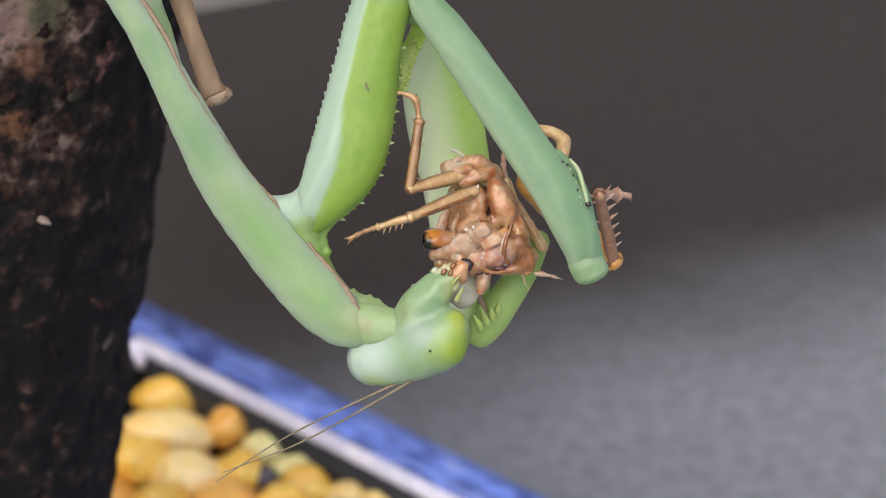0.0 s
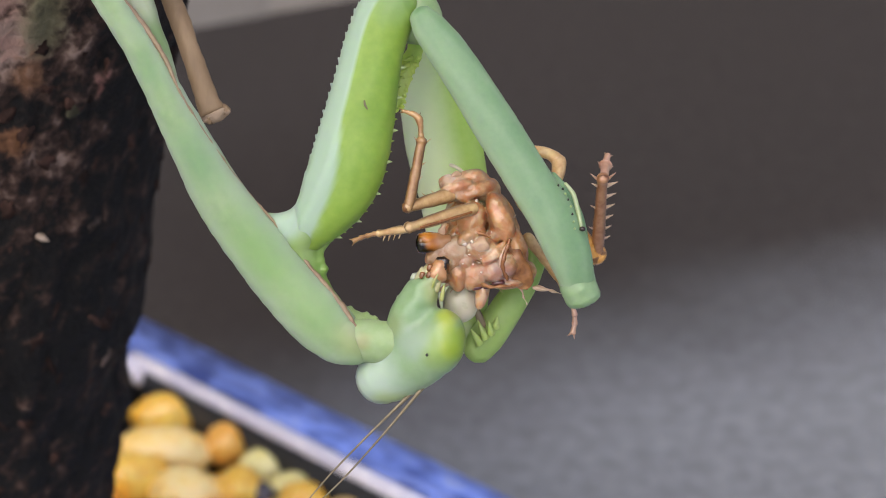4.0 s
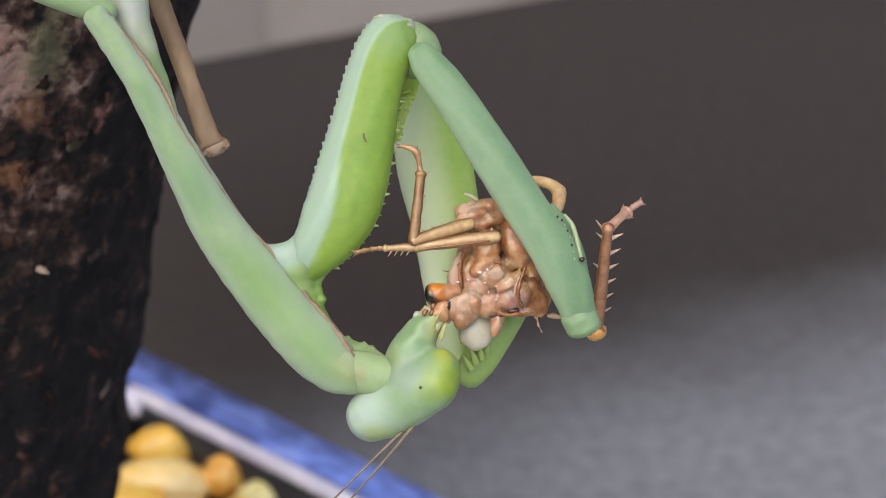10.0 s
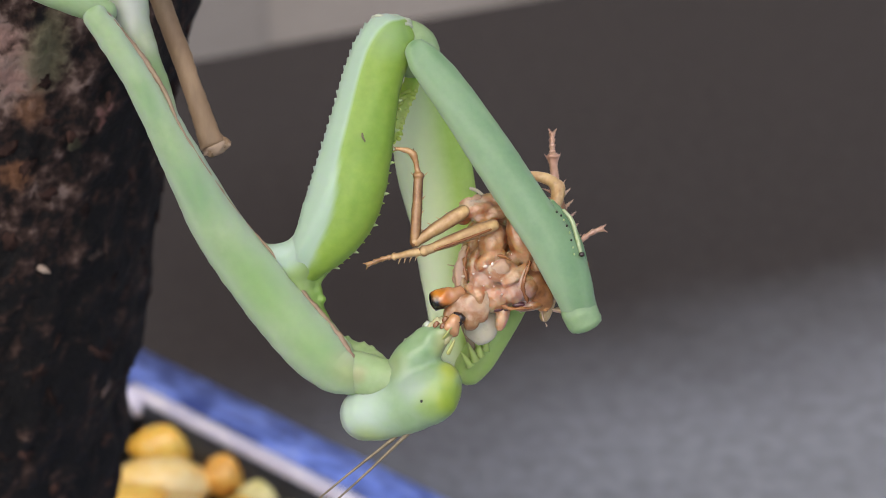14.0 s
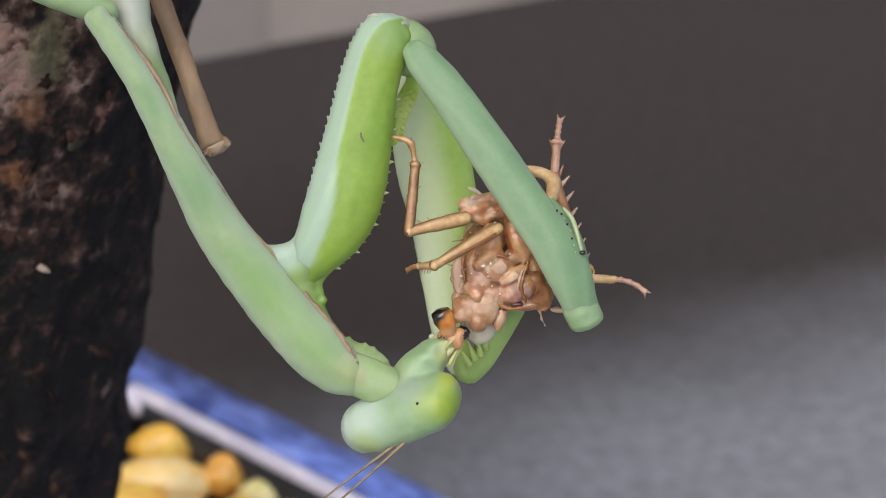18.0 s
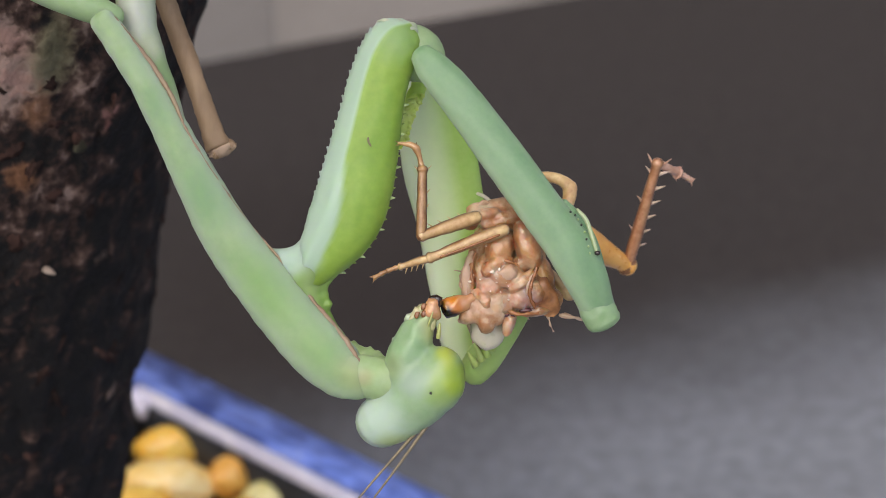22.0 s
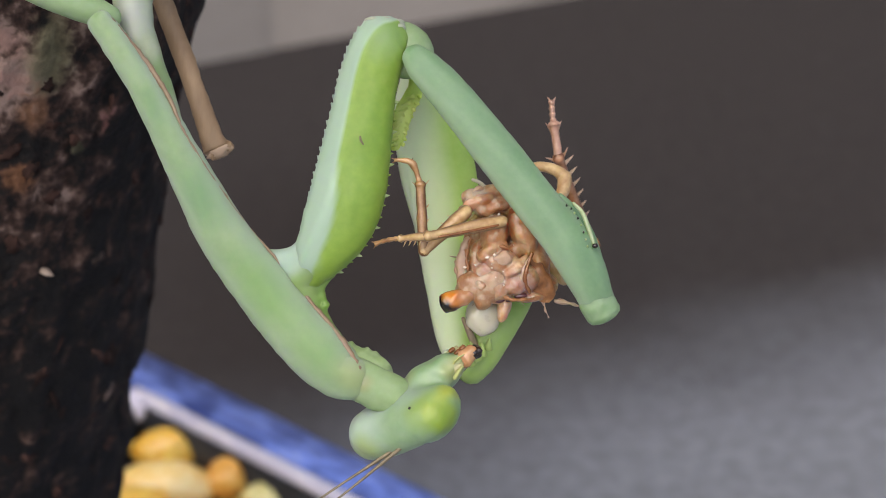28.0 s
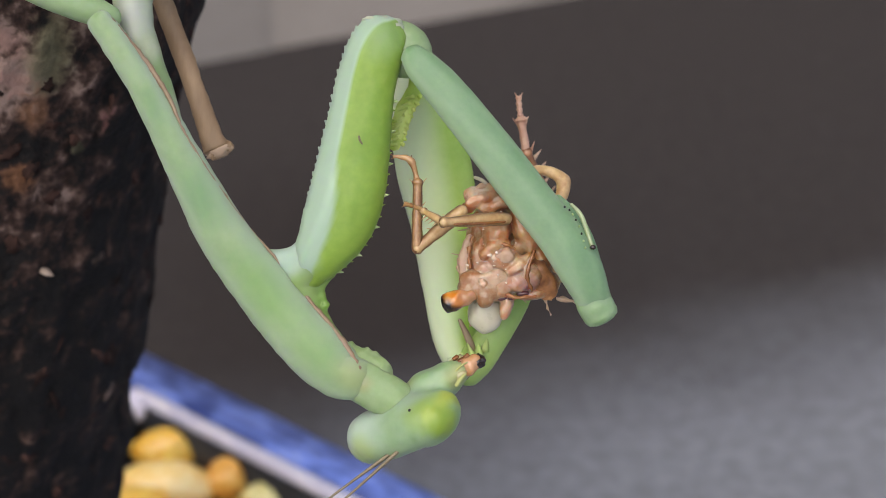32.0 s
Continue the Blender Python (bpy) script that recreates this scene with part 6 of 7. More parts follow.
    walk(antenna_b, [
        (0, aim((-0.00324, -0.00159, -0.01460), (-0.01208, -0.00294, -0.01906))),
        (1, aim((-0.00243, -0.00088, -0.01359), (-0.00956, -0.00227, -0.02047))),
        (2, aim((-0.00247, -0.00117, -0.01355), (-0.00930, -0.00253, -0.02072))),
        (3, aim((-0.00213, -0.00106, -0.01343), (-0.00868, -0.00244, -0.02086))),
        (3.5, aim((-0.00227, -0.00122, -0.01382), (-0.00895, -0.00261, -0.02113))),
        (5.5, aim((-0.00194, -0.00185, -0.01378), (-0.00911, -0.00325, -0.02061))),
        (6, aim((-0.00247, -0.00200, -0.01426), (-0.00976, -0.00340, -0.02096))),
        (6.5, aim((-0.00183, -0.00191, -0.01353), (-0.00879, -0.00332, -0.02057))),
        (7, aim((-0.00228, -0.00184, -0.01395), (-0.00890, -0.00326, -0.02131))),
        (8, aim((-0.00211, -0.00175, -0.01367), (-0.00902, -0.00315, -0.02076))),
        (9, aim((-0.00261, -0.00208, -0.01408), (-0.00921, -0.00346, -0.02147))),
        (10, aim((-0.00282, -0.00210, -0.01461), (-0.00966, -0.00345, -0.02177))),
        (11, aim((-0.00291, -0.00225, -0.01471), (-0.00971, -0.00360, -0.02192))),
        (12, aim((-0.00246, -0.00104, -0.01366), (-0.00876, -0.00240, -0.02131))),
        (13, aim((-0.00296, -0.00159, -0.01448), (-0.01026, -0.00292, -0.02119))),
        (14, aim((-0.00336, -0.00188, -0.01520), (-0.01091, -0.00322, -0.02162))),
        (14.5, aim((-0.00281, -0.00196, -0.01448), (-0.01040, -0.00331, -0.02085))),
        (16.5, aim((-0.00350, -0.00227, -0.01530), (-0.01125, -0.00363, -0.02147))),
        (17, aim((-0.00382, -0.00235, -0.01585), (-0.01161, -0.00371, -0.02197))),
        (18, aim((-0.00369, -0.00235, -0.01593), (-0.01145, -0.00371, -0.02208))),
        (18.5, aim((-0.00292, -0.00201, -0.01527), (-0.00953, -0.00337, -0.02265))),
        (19, aim((-0.00224, -0.00159, -0.01445), (-0.00748, -0.00296, -0.02285))),
        (19.5, aim((-0.00184, -0.00160, -0.01382), (-0.00786, -0.00298, -0.02168))),
        (20, aim((-0.00236, -0.00160, -0.01443), (-0.00910, -0.00299, -0.02168))),
        (20.5, aim((-0.00186, -0.00170, -0.01327), (-0.00836, -0.00304, -0.02075))),
        (21, aim((-0.00207, -0.00156, -0.01406), (-0.00824, -0.00292, -0.02182))),
        (21.5, aim((-0.00204, -0.00162, -0.01425), (-0.00826, -0.00298, -0.02197))),
        (22, aim((-0.00223, -0.00168, -0.01428), (-0.00849, -0.00303, -0.02195))),
        (22.5, aim((-0.00224, -0.00169, -0.01315), (-0.00818, -0.00304, -0.02109))),
        (23, aim((-0.00220, -0.00169, -0.01415), (-0.00780, -0.00306, -0.02232))),
        (23.5, aim((-0.00194, -0.00148, -0.01382), (-0.00705, -0.00284, -0.02230))),
        (24, aim((-0.00193, -0.00125, -0.01322), (-0.00654, -0.00262, -0.02199))),
        (24.5, aim((-0.00241, -0.00162, -0.01399), (-0.00778, -0.00298, -0.02231))),
        (25, aim((-0.00282, -0.00171, -0.01488), (-0.00940, -0.00313, -0.02228))),
        (25.5, aim((-0.00336, -0.00169, -0.01517), (-0.01019, -0.00312, -0.02234))),
        (27.5, aim((-0.00382, -0.00188, -0.01608), (-0.01169, -0.00332, -0.02208))),
        (28, aim((-0.00422, -0.00191, -0.01617), (-0.01231, -0.00335, -0.02187))),
        (29, aim((-0.00421, -0.00198, -0.01611), (-0.01194, -0.00342, -0.02230))),
        (30, aim((-0.00435, -0.00193, -0.01621), (-0.01164, -0.00337, -0.02290))),
        (31, aim((-0.00446, -0.00205, -0.01637), (-0.01200, -0.00349, -0.02277))),
        (32, aim((-0.00446, -0.00207, -0.01641), (-0.01224, -0.00350, -0.02252))),
    ])
    walk(coxa, [
        (0, pose(-0.01129, 0.00000, -0.00129, 0, -0.95, 0)),
        (1, pose(-0.01129, 0.00000, -0.00129, 0, 0.25, 0)),
        (2, pose(-0.01129, 0.00000, -0.00129, 0, 0.30, 0)),
        (3, pose(-0.01129, 0.00000, -0.00129, 0, 0.65, 0)),
        (3.5, pose(-0.01129, 0.00000, -0.00129, 0, -0.50, 0)),
        (5.5, pose(-0.01129, 0.00000, -0.00129, 0, 1.85, 0)),
        (6, pose(-0.01129, 0.00000, -0.00129, 0, 0.55, 0)),
        (7, pose(-0.01129, 0.00000, -0.00129, 0, 1.35, 0)),
        (8, pose(-0.01129, 0.00000, -0.00129, 0, 1.75, 0)),
        (9, pose(-0.01129, 0.00000, -0.00129, 0, 1.35, 0)),
        (10, pose(-0.01129, 0.00000, -0.00129, 0, 0.60, 0)),
        (11, pose(-0.01129, 0.00000, -0.00129, 0, 0.60, 0)),
        (12, pose(-0.01129, 0.00000, -0.00129, 0, 1.20, 0)),
        (13, pose(-0.01129, 0.00000, -0.00129, 0, 0.80, 0)),
        (14, pose(-0.01129, 0.00000, -0.00129, 0, 0.15, 0)),
        (14.5, pose(-0.01129, 0.00000, -0.00129, 0, 0.55, 0)),
        (16.5, pose(-0.01129, 0.00000, -0.00129, 0, -1.80, 0)),
        (17, pose(-0.01129, 0.00000, -0.00129, 0, -1.40, 0)),
        (18, pose(-0.01129, 0.00000, -0.00129, 0, -1.05, 0)),
        (19, pose(-0.01129, 0.00000, -0.00129, 0, -0.25, 0)),
        (20, pose(-0.01129, 0.00000, -0.00129, 0, -2.05, 0)),
        (20.5, pose(-0.01129, 0.00000, -0.00129, 0, -1.50, 0)),
        (21, pose(-0.01129, 0.00000, -0.00129, 0, -1.45, 0)),
        (22, pose(-0.01129, 0.00000, -0.00129, 0, -0.25, 0)),
        (23, pose(-0.01129, 0.00000, -0.00129, 0, -0.80, 0)),
        (24, pose(-0.01129, 0.00000, -0.00129, 0, -0.00, 0)),
        (24.5, pose(-0.01129, 0.00000, -0.00129, 0, -0.30, 0)),
        (25, pose(-0.01129, 0.00000, -0.00129, 0, -2.25, 0)),
        (25.5, pose(-0.01129, 0.00000, -0.00129, 0, -2.30, 0)),
        (27.5, pose(-0.01129, 0.00000, -0.00129, 0, -2.45, 0)),
        (28, pose(-0.01129, 0.00000, -0.00129, 0, -2.45, 0)),
        (29, pose(-0.01129, 0.00000, -0.00129, 0, -2.20, 0)),
        (30, pose(-0.01129, 0.00000, -0.00129, 0, -2.45, 0)),
        (31, pose(-0.01129, 0.00000, -0.00129, 0, -3.20, 0)),
        (32, pose(-0.01129, 0.00000, -0.00129, 0, -2.95, 0)),
    ])
    sway = [
        (0, pose(0.00054, 0, -0.00101)),
        (1, pose(0.00054, 0, -0.00109)),
        (2, pose(0.00070, 0, -0.00089)),
        (3, pose(0.00070, 0, -0.00097)),
        (3.5, pose(0.00070, 0, -0.00093)),
        (6, pose(0.00031, 0, -0.00039)),
        (7, pose(0.00035, 0, -0.00031)),
        (8, pose(0.00023, 0, -0.00062)),
        (9, pose(0.00023, 0, -0.00054)),
        (10, pose(0.00023, 0, -0.00043)),
        (12, pose(0.00019, 0, -0.00078)),
        (13, pose(0.00031, 0, -0.00031)),
        (14, pose(0.00012, 0, -0.00019)),
        (17, pose(-0.00004, 0, 0.00008)),
        (18, pose(0.00000, 0, 0.00000)),
        (19, pose(-0.00023, 0, -0.00031)),
        (20, pose(0.00004, 0, 0.00031)),
        (21, pose(0.00008, 0, 0.00039)),
        (22, pose(0.00012, 0, 0.00027)),
        (23, pose(0.00008, 0, 0.00031)),
        (24.5, pose(0.00012, 0, 0.00016)),
        (25, pose(0.00012, 0, 0.00019)),
        (28, pose(0.00004, 0, 0.00039)),
        (29, pose(0.00008, 0, 0.00016)),
        (31, pose(-0.00023, 0, 0.00023)),
        (32, pose(-0.00023, 0, 0.00023)),
    ]
    walk(far_thigh, sway)
    walk(far_shin, sway)
    walk(femur, [
        (0, pose(-0.00236, -0.00200, 0.01685, 0, -0.26, 0)),
        (1, pose(-0.00201, -0.00200, 0.01686, 0, 3.53, 0)),
        (2, pose(-0.00192, -0.00200, 0.01671, 0, 2.37, 0)),
        (3, pose(-0.00187, -0.00200, 0.01672, 0, 1.86, 0)),
        (6, pose(-0.00197, -0.00200, 0.01681, 0, 1.85, 0)),
        (7, pose(-0.00165, -0.00200, 0.01664, 0, 0.79, 0)),
        (8, pose(-0.00161, -0.00200, 0.01667, 0, 2.06, 0)),
        (9, pose(-0.00168, -0.00200, 0.01663, 0, 1.19, 0)),
        (10, pose(-0.00180, -0.00200, 0.01654, 0, 0.98, 0)),
        (11, pose(-0.00183, -0.00200, 0.01660, 0, 0.96, 0)),
        (12, pose(-0.00163, -0.00200, 0.01654, 0, 1.88, 0)),
        (13, pose(-0.00180, -0.00200, 0.01658, 0, -0.00, 0)),
        (14, pose(-0.00204, -0.00200, 0.01678, 0, 0.18, 0)),
        (17, pose(-0.00236, -0.00200, 0.01676, 0, -1.03, 0)),
        (18, pose(-0.00231, -0.00200, 0.01681, 0, -0.62, 0)),
        (19, pose(-0.00207, -0.00200, 0.01671, 0, 0.93, 0)),
        (20, pose(-0.00264, -0.00200, 0.01700, 0, -2.52, 0)),
        (21, pose(-0.00242, -0.00200, 0.01676, 0, -3.11, 0)),
        (22, pose(-0.00208, -0.00200, 0.01669, 0, -2.51, 0)),
        (23, pose(-0.00220, -0.00200, 0.01670, 0, -2.73, 0)),
        (24, pose(-0.00198, -0.00200, 0.01656, 0, -3.70, 0)),
        (24.5, pose(-0.00203, -0.00200, 0.01661, 0, -3.01, 0)),
        (25, pose(-0.00266, -0.00200, 0.01691, 0, -4.58, 0)),
        (28, pose(-0.00263, -0.00200, 0.01681, 0, -4.53, 0)),
        (29, pose(-0.00249, -0.00200, 0.01670, 0, -3.91, 0)),
        (30, pose(-0.00258, -0.00200, 0.01668, 0, -4.12, 0)),
        (31, pose(-0.00288, -0.00200, 0.01683, 0, -4.69, 0)),
        (32, pose(-0.00271, -0.00200, 0.01677, 0, -4.20, 0)),
    ])
    walk(hind_femur, [
        (0, aim((0.00960, 0.00700, 0.00256), (0.01706, 0.00964, -0.00449))),
        (1, aim((0.00960, 0.00700, 0.00256), (0.01627, 0.00700, -0.00567))),
        (2, aim((0.00960, 0.00700, 0.00256), (0.01640, 0.00917, -0.00527))),
        (2.5, aim((0.00960, 0.00700, 0.00256), (0.01763, 0.01025, -0.00354))),
        (3, aim((0.00960, 0.00700, 0.00256), (0.01619, 0.01100, -0.00470))),
        (3.5, aim((0.00960, 0.00700, 0.00256), (0.01622, 0.01231, -0.00378))),
        (6, aim((0.00960, 0.00700, 0.00256), (0.01526, 0.01519, -0.00106))),
        (7, aim((0.00960, 0.00700, 0.00256), (0.01669, 0.01169, -0.00376))),
        (8, aim((0.00960, 0.00700, 0.00256), (0.01641, 0.01215, -0.00372))),
        (9, aim((0.00960, 0.00700, 0.00256), (0.01500, 0.01379, -0.00353))),
        (10, aim((0.00960, 0.00700, 0.00256), (0.01429, 0.00700, -0.00694))),
        (11, aim((0.00960, 0.00700, 0.00256), (0.01461, 0.01146, -0.00564))),
        (12, aim((0.00960, 0.00700, 0.00256), (0.01350, 0.01502, -0.00317))),
        (13, aim((0.00960, 0.00700, 0.00256), (0.01295, 0.01606, -0.00180))),
        (14, aim((0.00960, 0.00700, 0.00256), (0.01300, 0.01603, -0.00183))),
        (17, aim((0.00960, 0.00700, 0.00256), (0.01319, 0.01616, -0.00139))),
        (19, aim((0.00960, 0.00700, 0.00256), (0.01405, 0.01476, -0.00312))),
        (20, aim((0.00960, 0.00700, 0.00256), (0.01393, 0.01553, -0.00200))),
        (21, aim((0.00960, 0.00700, 0.00256), (0.01292, 0.01587, -0.00219))),
        (21.5, aim((0.00960, 0.00700, 0.00256), (0.01404, 0.01449, -0.00348))),
        (22, aim((0.00960, 0.00700, 0.00256), (0.01676, 0.01389, -0.00111))),
        (22.3, aim((0.00960, 0.00700, 0.00256), (0.01552, 0.01572, 0.00145))),
        (22.6, aim((0.00960, 0.00700, 0.00256), (0.01401, 0.01648, 0.00081))),
        (23, aim((0.00960, 0.00700, 0.00256), (0.01238, 0.01694, 0.00013))),
        (24, aim((0.00960, 0.00700, 0.00256), (0.01307, 0.01639, -0.00091))),
        (24.5, aim((0.00960, 0.00700, 0.00256), (0.01283, 0.00700, -0.00753))),
        (24.82, aim((0.00960, 0.00700, 0.00256), (0.01953, 0.01023, 0.00078))),
        (25, aim((0.00960, 0.00700, 0.00256), (0.01807, 0.00700, 0.00893))),
        (25.2, aim((0.00960, 0.00700, 0.00256), (0.01553, 0.00700, 0.01195))),
        (25.36, aim((0.00960, 0.00700, 0.00256), (0.01882, 0.01182, 0.00054))),
        (25.5, aim((0.00960, 0.00700, 0.00256), (0.01415, 0.00700, -0.00701))),
        (26, aim((0.00960, 0.00700, 0.00256), (0.01399, 0.01316, -0.00486))),
        (27.5, aim((0.00960, 0.00700, 0.00256), (0.01367, 0.01647, 0.00012))),
        (28, aim((0.00960, 0.00700, 0.00256), (0.01391, 0.01619, -0.00049))),
        (29, aim((0.00960, 0.00700, 0.00256), (0.01225, 0.01692, -0.00007))),
        (30, aim((0.00960, 0.00700, 0.00256), (0.01218, 0.01691, -0.00016))),
        (31, aim((0.00960, 0.00700, 0.00256), (0.01186, 0.01698, -0.00020))),
        (32, aim((0.00960, 0.00700, 0.00256), (0.01153, 0.01704, -0.00023))),
    ])
    walk(hind_tibia, [
        (0, aim((0.01706, 0.00964, -0.00449), (0.01498, 0.00059, 0.00141))),
        (1, aim((0.01627, 0.00700, -0.00567), (0.01676, -0.00127, 0.00157))),
        (2, aim((0.01640, 0.00917, -0.00527), (0.01704, 0.00246, 0.00343))),
        (2.5, aim((0.01763, 0.01025, -0.00354), (0.01562, 0.00220, 0.00368))),
        (3, aim((0.01619, 0.01100, -0.00470), (0.01632, 0.00495, 0.00448))),
        (3.5, aim((0.01622, 0.01231, -0.00378), (0.01627, 0.00475, 0.00420))),
        (6, aim((0.01526, 0.01519, -0.00106), (0.01340, 0.00547, 0.00373))),
        (7, aim((0.01669, 0.01169, -0.00376), (0.01361, 0.01169, 0.00680))),
        (8, aim((0.01641, 0.01215, -0.00372), (0.01266, 0.01127, 0.00658))),
        (9, aim((0.01500, 0.01379, -0.00353), (0.01216, 0.01040, 0.00654))),
        (10, aim((0.01429, 0.00700, -0.00694), (0.01473, 0.00094, 0.00222))),
        (11, aim((0.01461, 0.01146, -0.00564), (0.01350, 0.00743, 0.00454))),
        (12, aim((0.01350, 0.01502, -0.00317), (0.01078, 0.00776, 0.00464))),
        (13, aim((0.01295, 0.01606, -0.00180), (0.01025, 0.00810, 0.00529))),
        (14, aim((0.01300, 0.01603, -0.00183), (0.01030, 0.00806, 0.00526))),
        (17, aim((0.01319, 0.01616, -0.00139), (0.01026, 0.00902, 0.00645))),
        (18, aim((0.01368, 0.01281, -0.00326), (0.01040, 0.00900, 0.00653))),
        (19, aim((0.01405, 0.01476, -0.00312), (0.01083, 0.01476, 0.00740))),
        (20, aim((0.01393, 0.01553, -0.00200), (0.01035, 0.01274, 0.00802))),
        (21, aim((0.01292, 0.01587, -0.00219), (0.00933, 0.01256, 0.00766))),
        (21.5, aim((0.01404, 0.01449, -0.00348), (0.01463, 0.00381, -0.00089))),
        (22, aim((0.01676, 0.01389, -0.00111), (0.01884, 0.00830, 0.00813))),
        (22.3, aim((0.01552, 0.01572, 0.00145), (0.01341, 0.01047, 0.01089))),
        (22.6, aim((0.01401, 0.01648, 0.00081), (0.01088, 0.01096, 0.00980))),
        (23, aim((0.01238, 0.01694, 0.00013), (0.00925, 0.01209, 0.00950))),
        (24, aim((0.01307, 0.01639, -0.00091), (0.01007, 0.01148, 0.00846))),
        (24.5, aim((0.01283, 0.00700, -0.00753), (0.00994, -0.00241, -0.00262))),
        (24.82, aim((0.01953, 0.01023, 0.00078), (0.01311, 0.00135, 0.00169))),
        (25, aim((0.01807, 0.00700, 0.00893), (0.01170, -0.00186, 0.00752))),
        (25.2, aim((0.01553, 0.00700, 0.01195), (0.01282, -0.00297, 0.01573))),
        (25.36, aim((0.01882, 0.01182, 0.00054), (0.01279, 0.00266, 0.00148))),
        (25.5, aim((0.01415, 0.00700, -0.00701), (0.01059, -0.00164, -0.00120))),
        (26, aim((0.01399, 0.01316, -0.00486), (0.01061, 0.00502, 0.00172))),
        (27.5, aim((0.01327, 0.01647, 0.00122), (0.01041, 0.00781, 0.00736))),
        (28, aim((0.01346, 0.01619, 0.00071), (0.01037, 0.00802, 0.00740))),
        (29, aim((0.01175, 0.01692, 0.00058), (0.00804, 0.00954, 0.00785))),
        (30, aim((0.01178, 0.01691, 0.00044), (0.00820, 0.00900, 0.00719))),
        (31, aim((0.01156, 0.01698, 0.00035), (0.00785, 0.00914, 0.00711))),
        (32, aim((0.01128, 0.01704, 0.00047), (0.00739, 0.00979, 0.00777))),
    ])
    walk(hind_tarsus, [
        (0, aim((0.01498, 0.00059, 0.00141), (0.01789, 0.00466, 0.00140))),
        (1, aim((0.01676, -0.00127, 0.00157), (0.01798, 0.00358, 0.00173))),
        (2, aim((0.01704, 0.00246, 0.00343), (0.01820, 0.00732, 0.00374))),
        (2.5, aim((0.01562, 0.00220, 0.00368), (0.01837, 0.00546, 0.00629))),
        (3, aim((0.01632, 0.00495, 0.00448), (0.01723, 0.00972, 0.00566))),
        (3.5, aim((0.01627, 0.00475, 0.00420), (0.01671, 0.00924, 0.00636))),
        (6, aim((0.01340, 0.00547, 0.00373), (0.01534, 0.01000, 0.00457))),
        (7, aim((0.01361, 0.01169, 0.00680), (0.01325, 0.01255, 0.01171))),
        (8, aim((0.01266, 0.01127, 0.00658), (0.01219, 0.01127, 0.01156))),
        (9, aim((0.01216, 0.01040, 0.00654), (0.01243, 0.01195, 0.01129))),
        (10, aim((0.01473, 0.00094, 0.00222), (0.01778, 0.00414, 0.00455))),
        (11, aim((0.01350, 0.00743, 0.00454), (0.01376, 0.00743, 0.00953))),
        (12, aim((0.01078, 0.00776, 0.00464), (0.01059, 0.00920, 0.00943))),
        (13, aim((0.01025, 0.00810, 0.00529), (0.00972, 0.00810, 0.01026))),
        (14, aim((0.01030, 0.00806, 0.00526), (0.00989, 0.00806, 0.01024))),
        (17, aim((0.01026, 0.00902, 0.00645), (0.01058, 0.00902, 0.01144))),
        (18, aim((0.01040, 0.00900, 0.00653), (0.01080, 0.00900, 0.01151))),
        (19, aim((0.01083, 0.01476, 0.00740), (0.01064, 0.01476, 0.01240))),
        (20, aim((0.01035, 0.01274, 0.00802), (0.00999, 0.01274, 0.01301))),
        (21, aim((0.00933, 0.01256, 0.00766), (0.00856, 0.01537, 0.01172))),
        (21.5, aim((0.01463, 0.00381, -0.00089), (0.01764, 0.00777, -0.00038))),
        (22, aim((0.01884, 0.00830, 0.00813), (0.02236, 0.01161, 0.00684))),
        (22.3, aim((0.01341, 0.01047, 0.01089), (0.01622, 0.01447, 0.01192))),
        (22.6, aim((0.01088, 0.01096, 0.00980), (0.01211, 0.01530, 0.01195))),
        (23, aim((0.00925, 0.01209, 0.00950), (0.00950, 0.01456, 0.01384))),
        (24, aim((0.01007, 0.01148, 0.00846), (0.01010, 0.01450, 0.01245))),
        (24.5, aim((0.00994, -0.00241, -0.00262), (0.00933, 0.00100, 0.00099))),
        (24.82, aim((0.01311, 0.00135, 0.00169), (0.01213, 0.00517, 0.00476))),
        (25, aim((0.01170, -0.00186, 0.00752), (0.01154, 0.00296, 0.00883))),
        (25.2, aim((0.01282, -0.00297, 0.01573), (0.01283, 0.00145, 0.01807))),
        (25.36, aim((0.01279, 0.00266, 0.00148), (0.01234, 0.00657, 0.00456))),
        (25.5, aim((0.01059, -0.00164, -0.00120), (0.00978, 0.00248, 0.00152))),
        (26, aim((0.01061, 0.00502, 0.00172), (0.01022, 0.00825, 0.00551))),
        (27.5, aim((0.01041, 0.00781, 0.00736), (0.01148, 0.01073, 0.01127))),
        (28, aim((0.01037, 0.00802, 0.00740), (0.00965, 0.00802, 0.01235))),
        (29, aim((0.00804, 0.00954, 0.00785), (0.00747, 0.00954, 0.01281))),
        (30, aim((0.00820, 0.00900, 0.00719), (0.00767, 0.00900, 0.01216))),
        (31, aim((0.00785, 0.00914, 0.00711), (0.00738, 0.00914, 0.01209))),
        (32, aim((0.00739, 0.00979, 0.00777), (0.00658, 0.00979, 0.01270))),
    ])
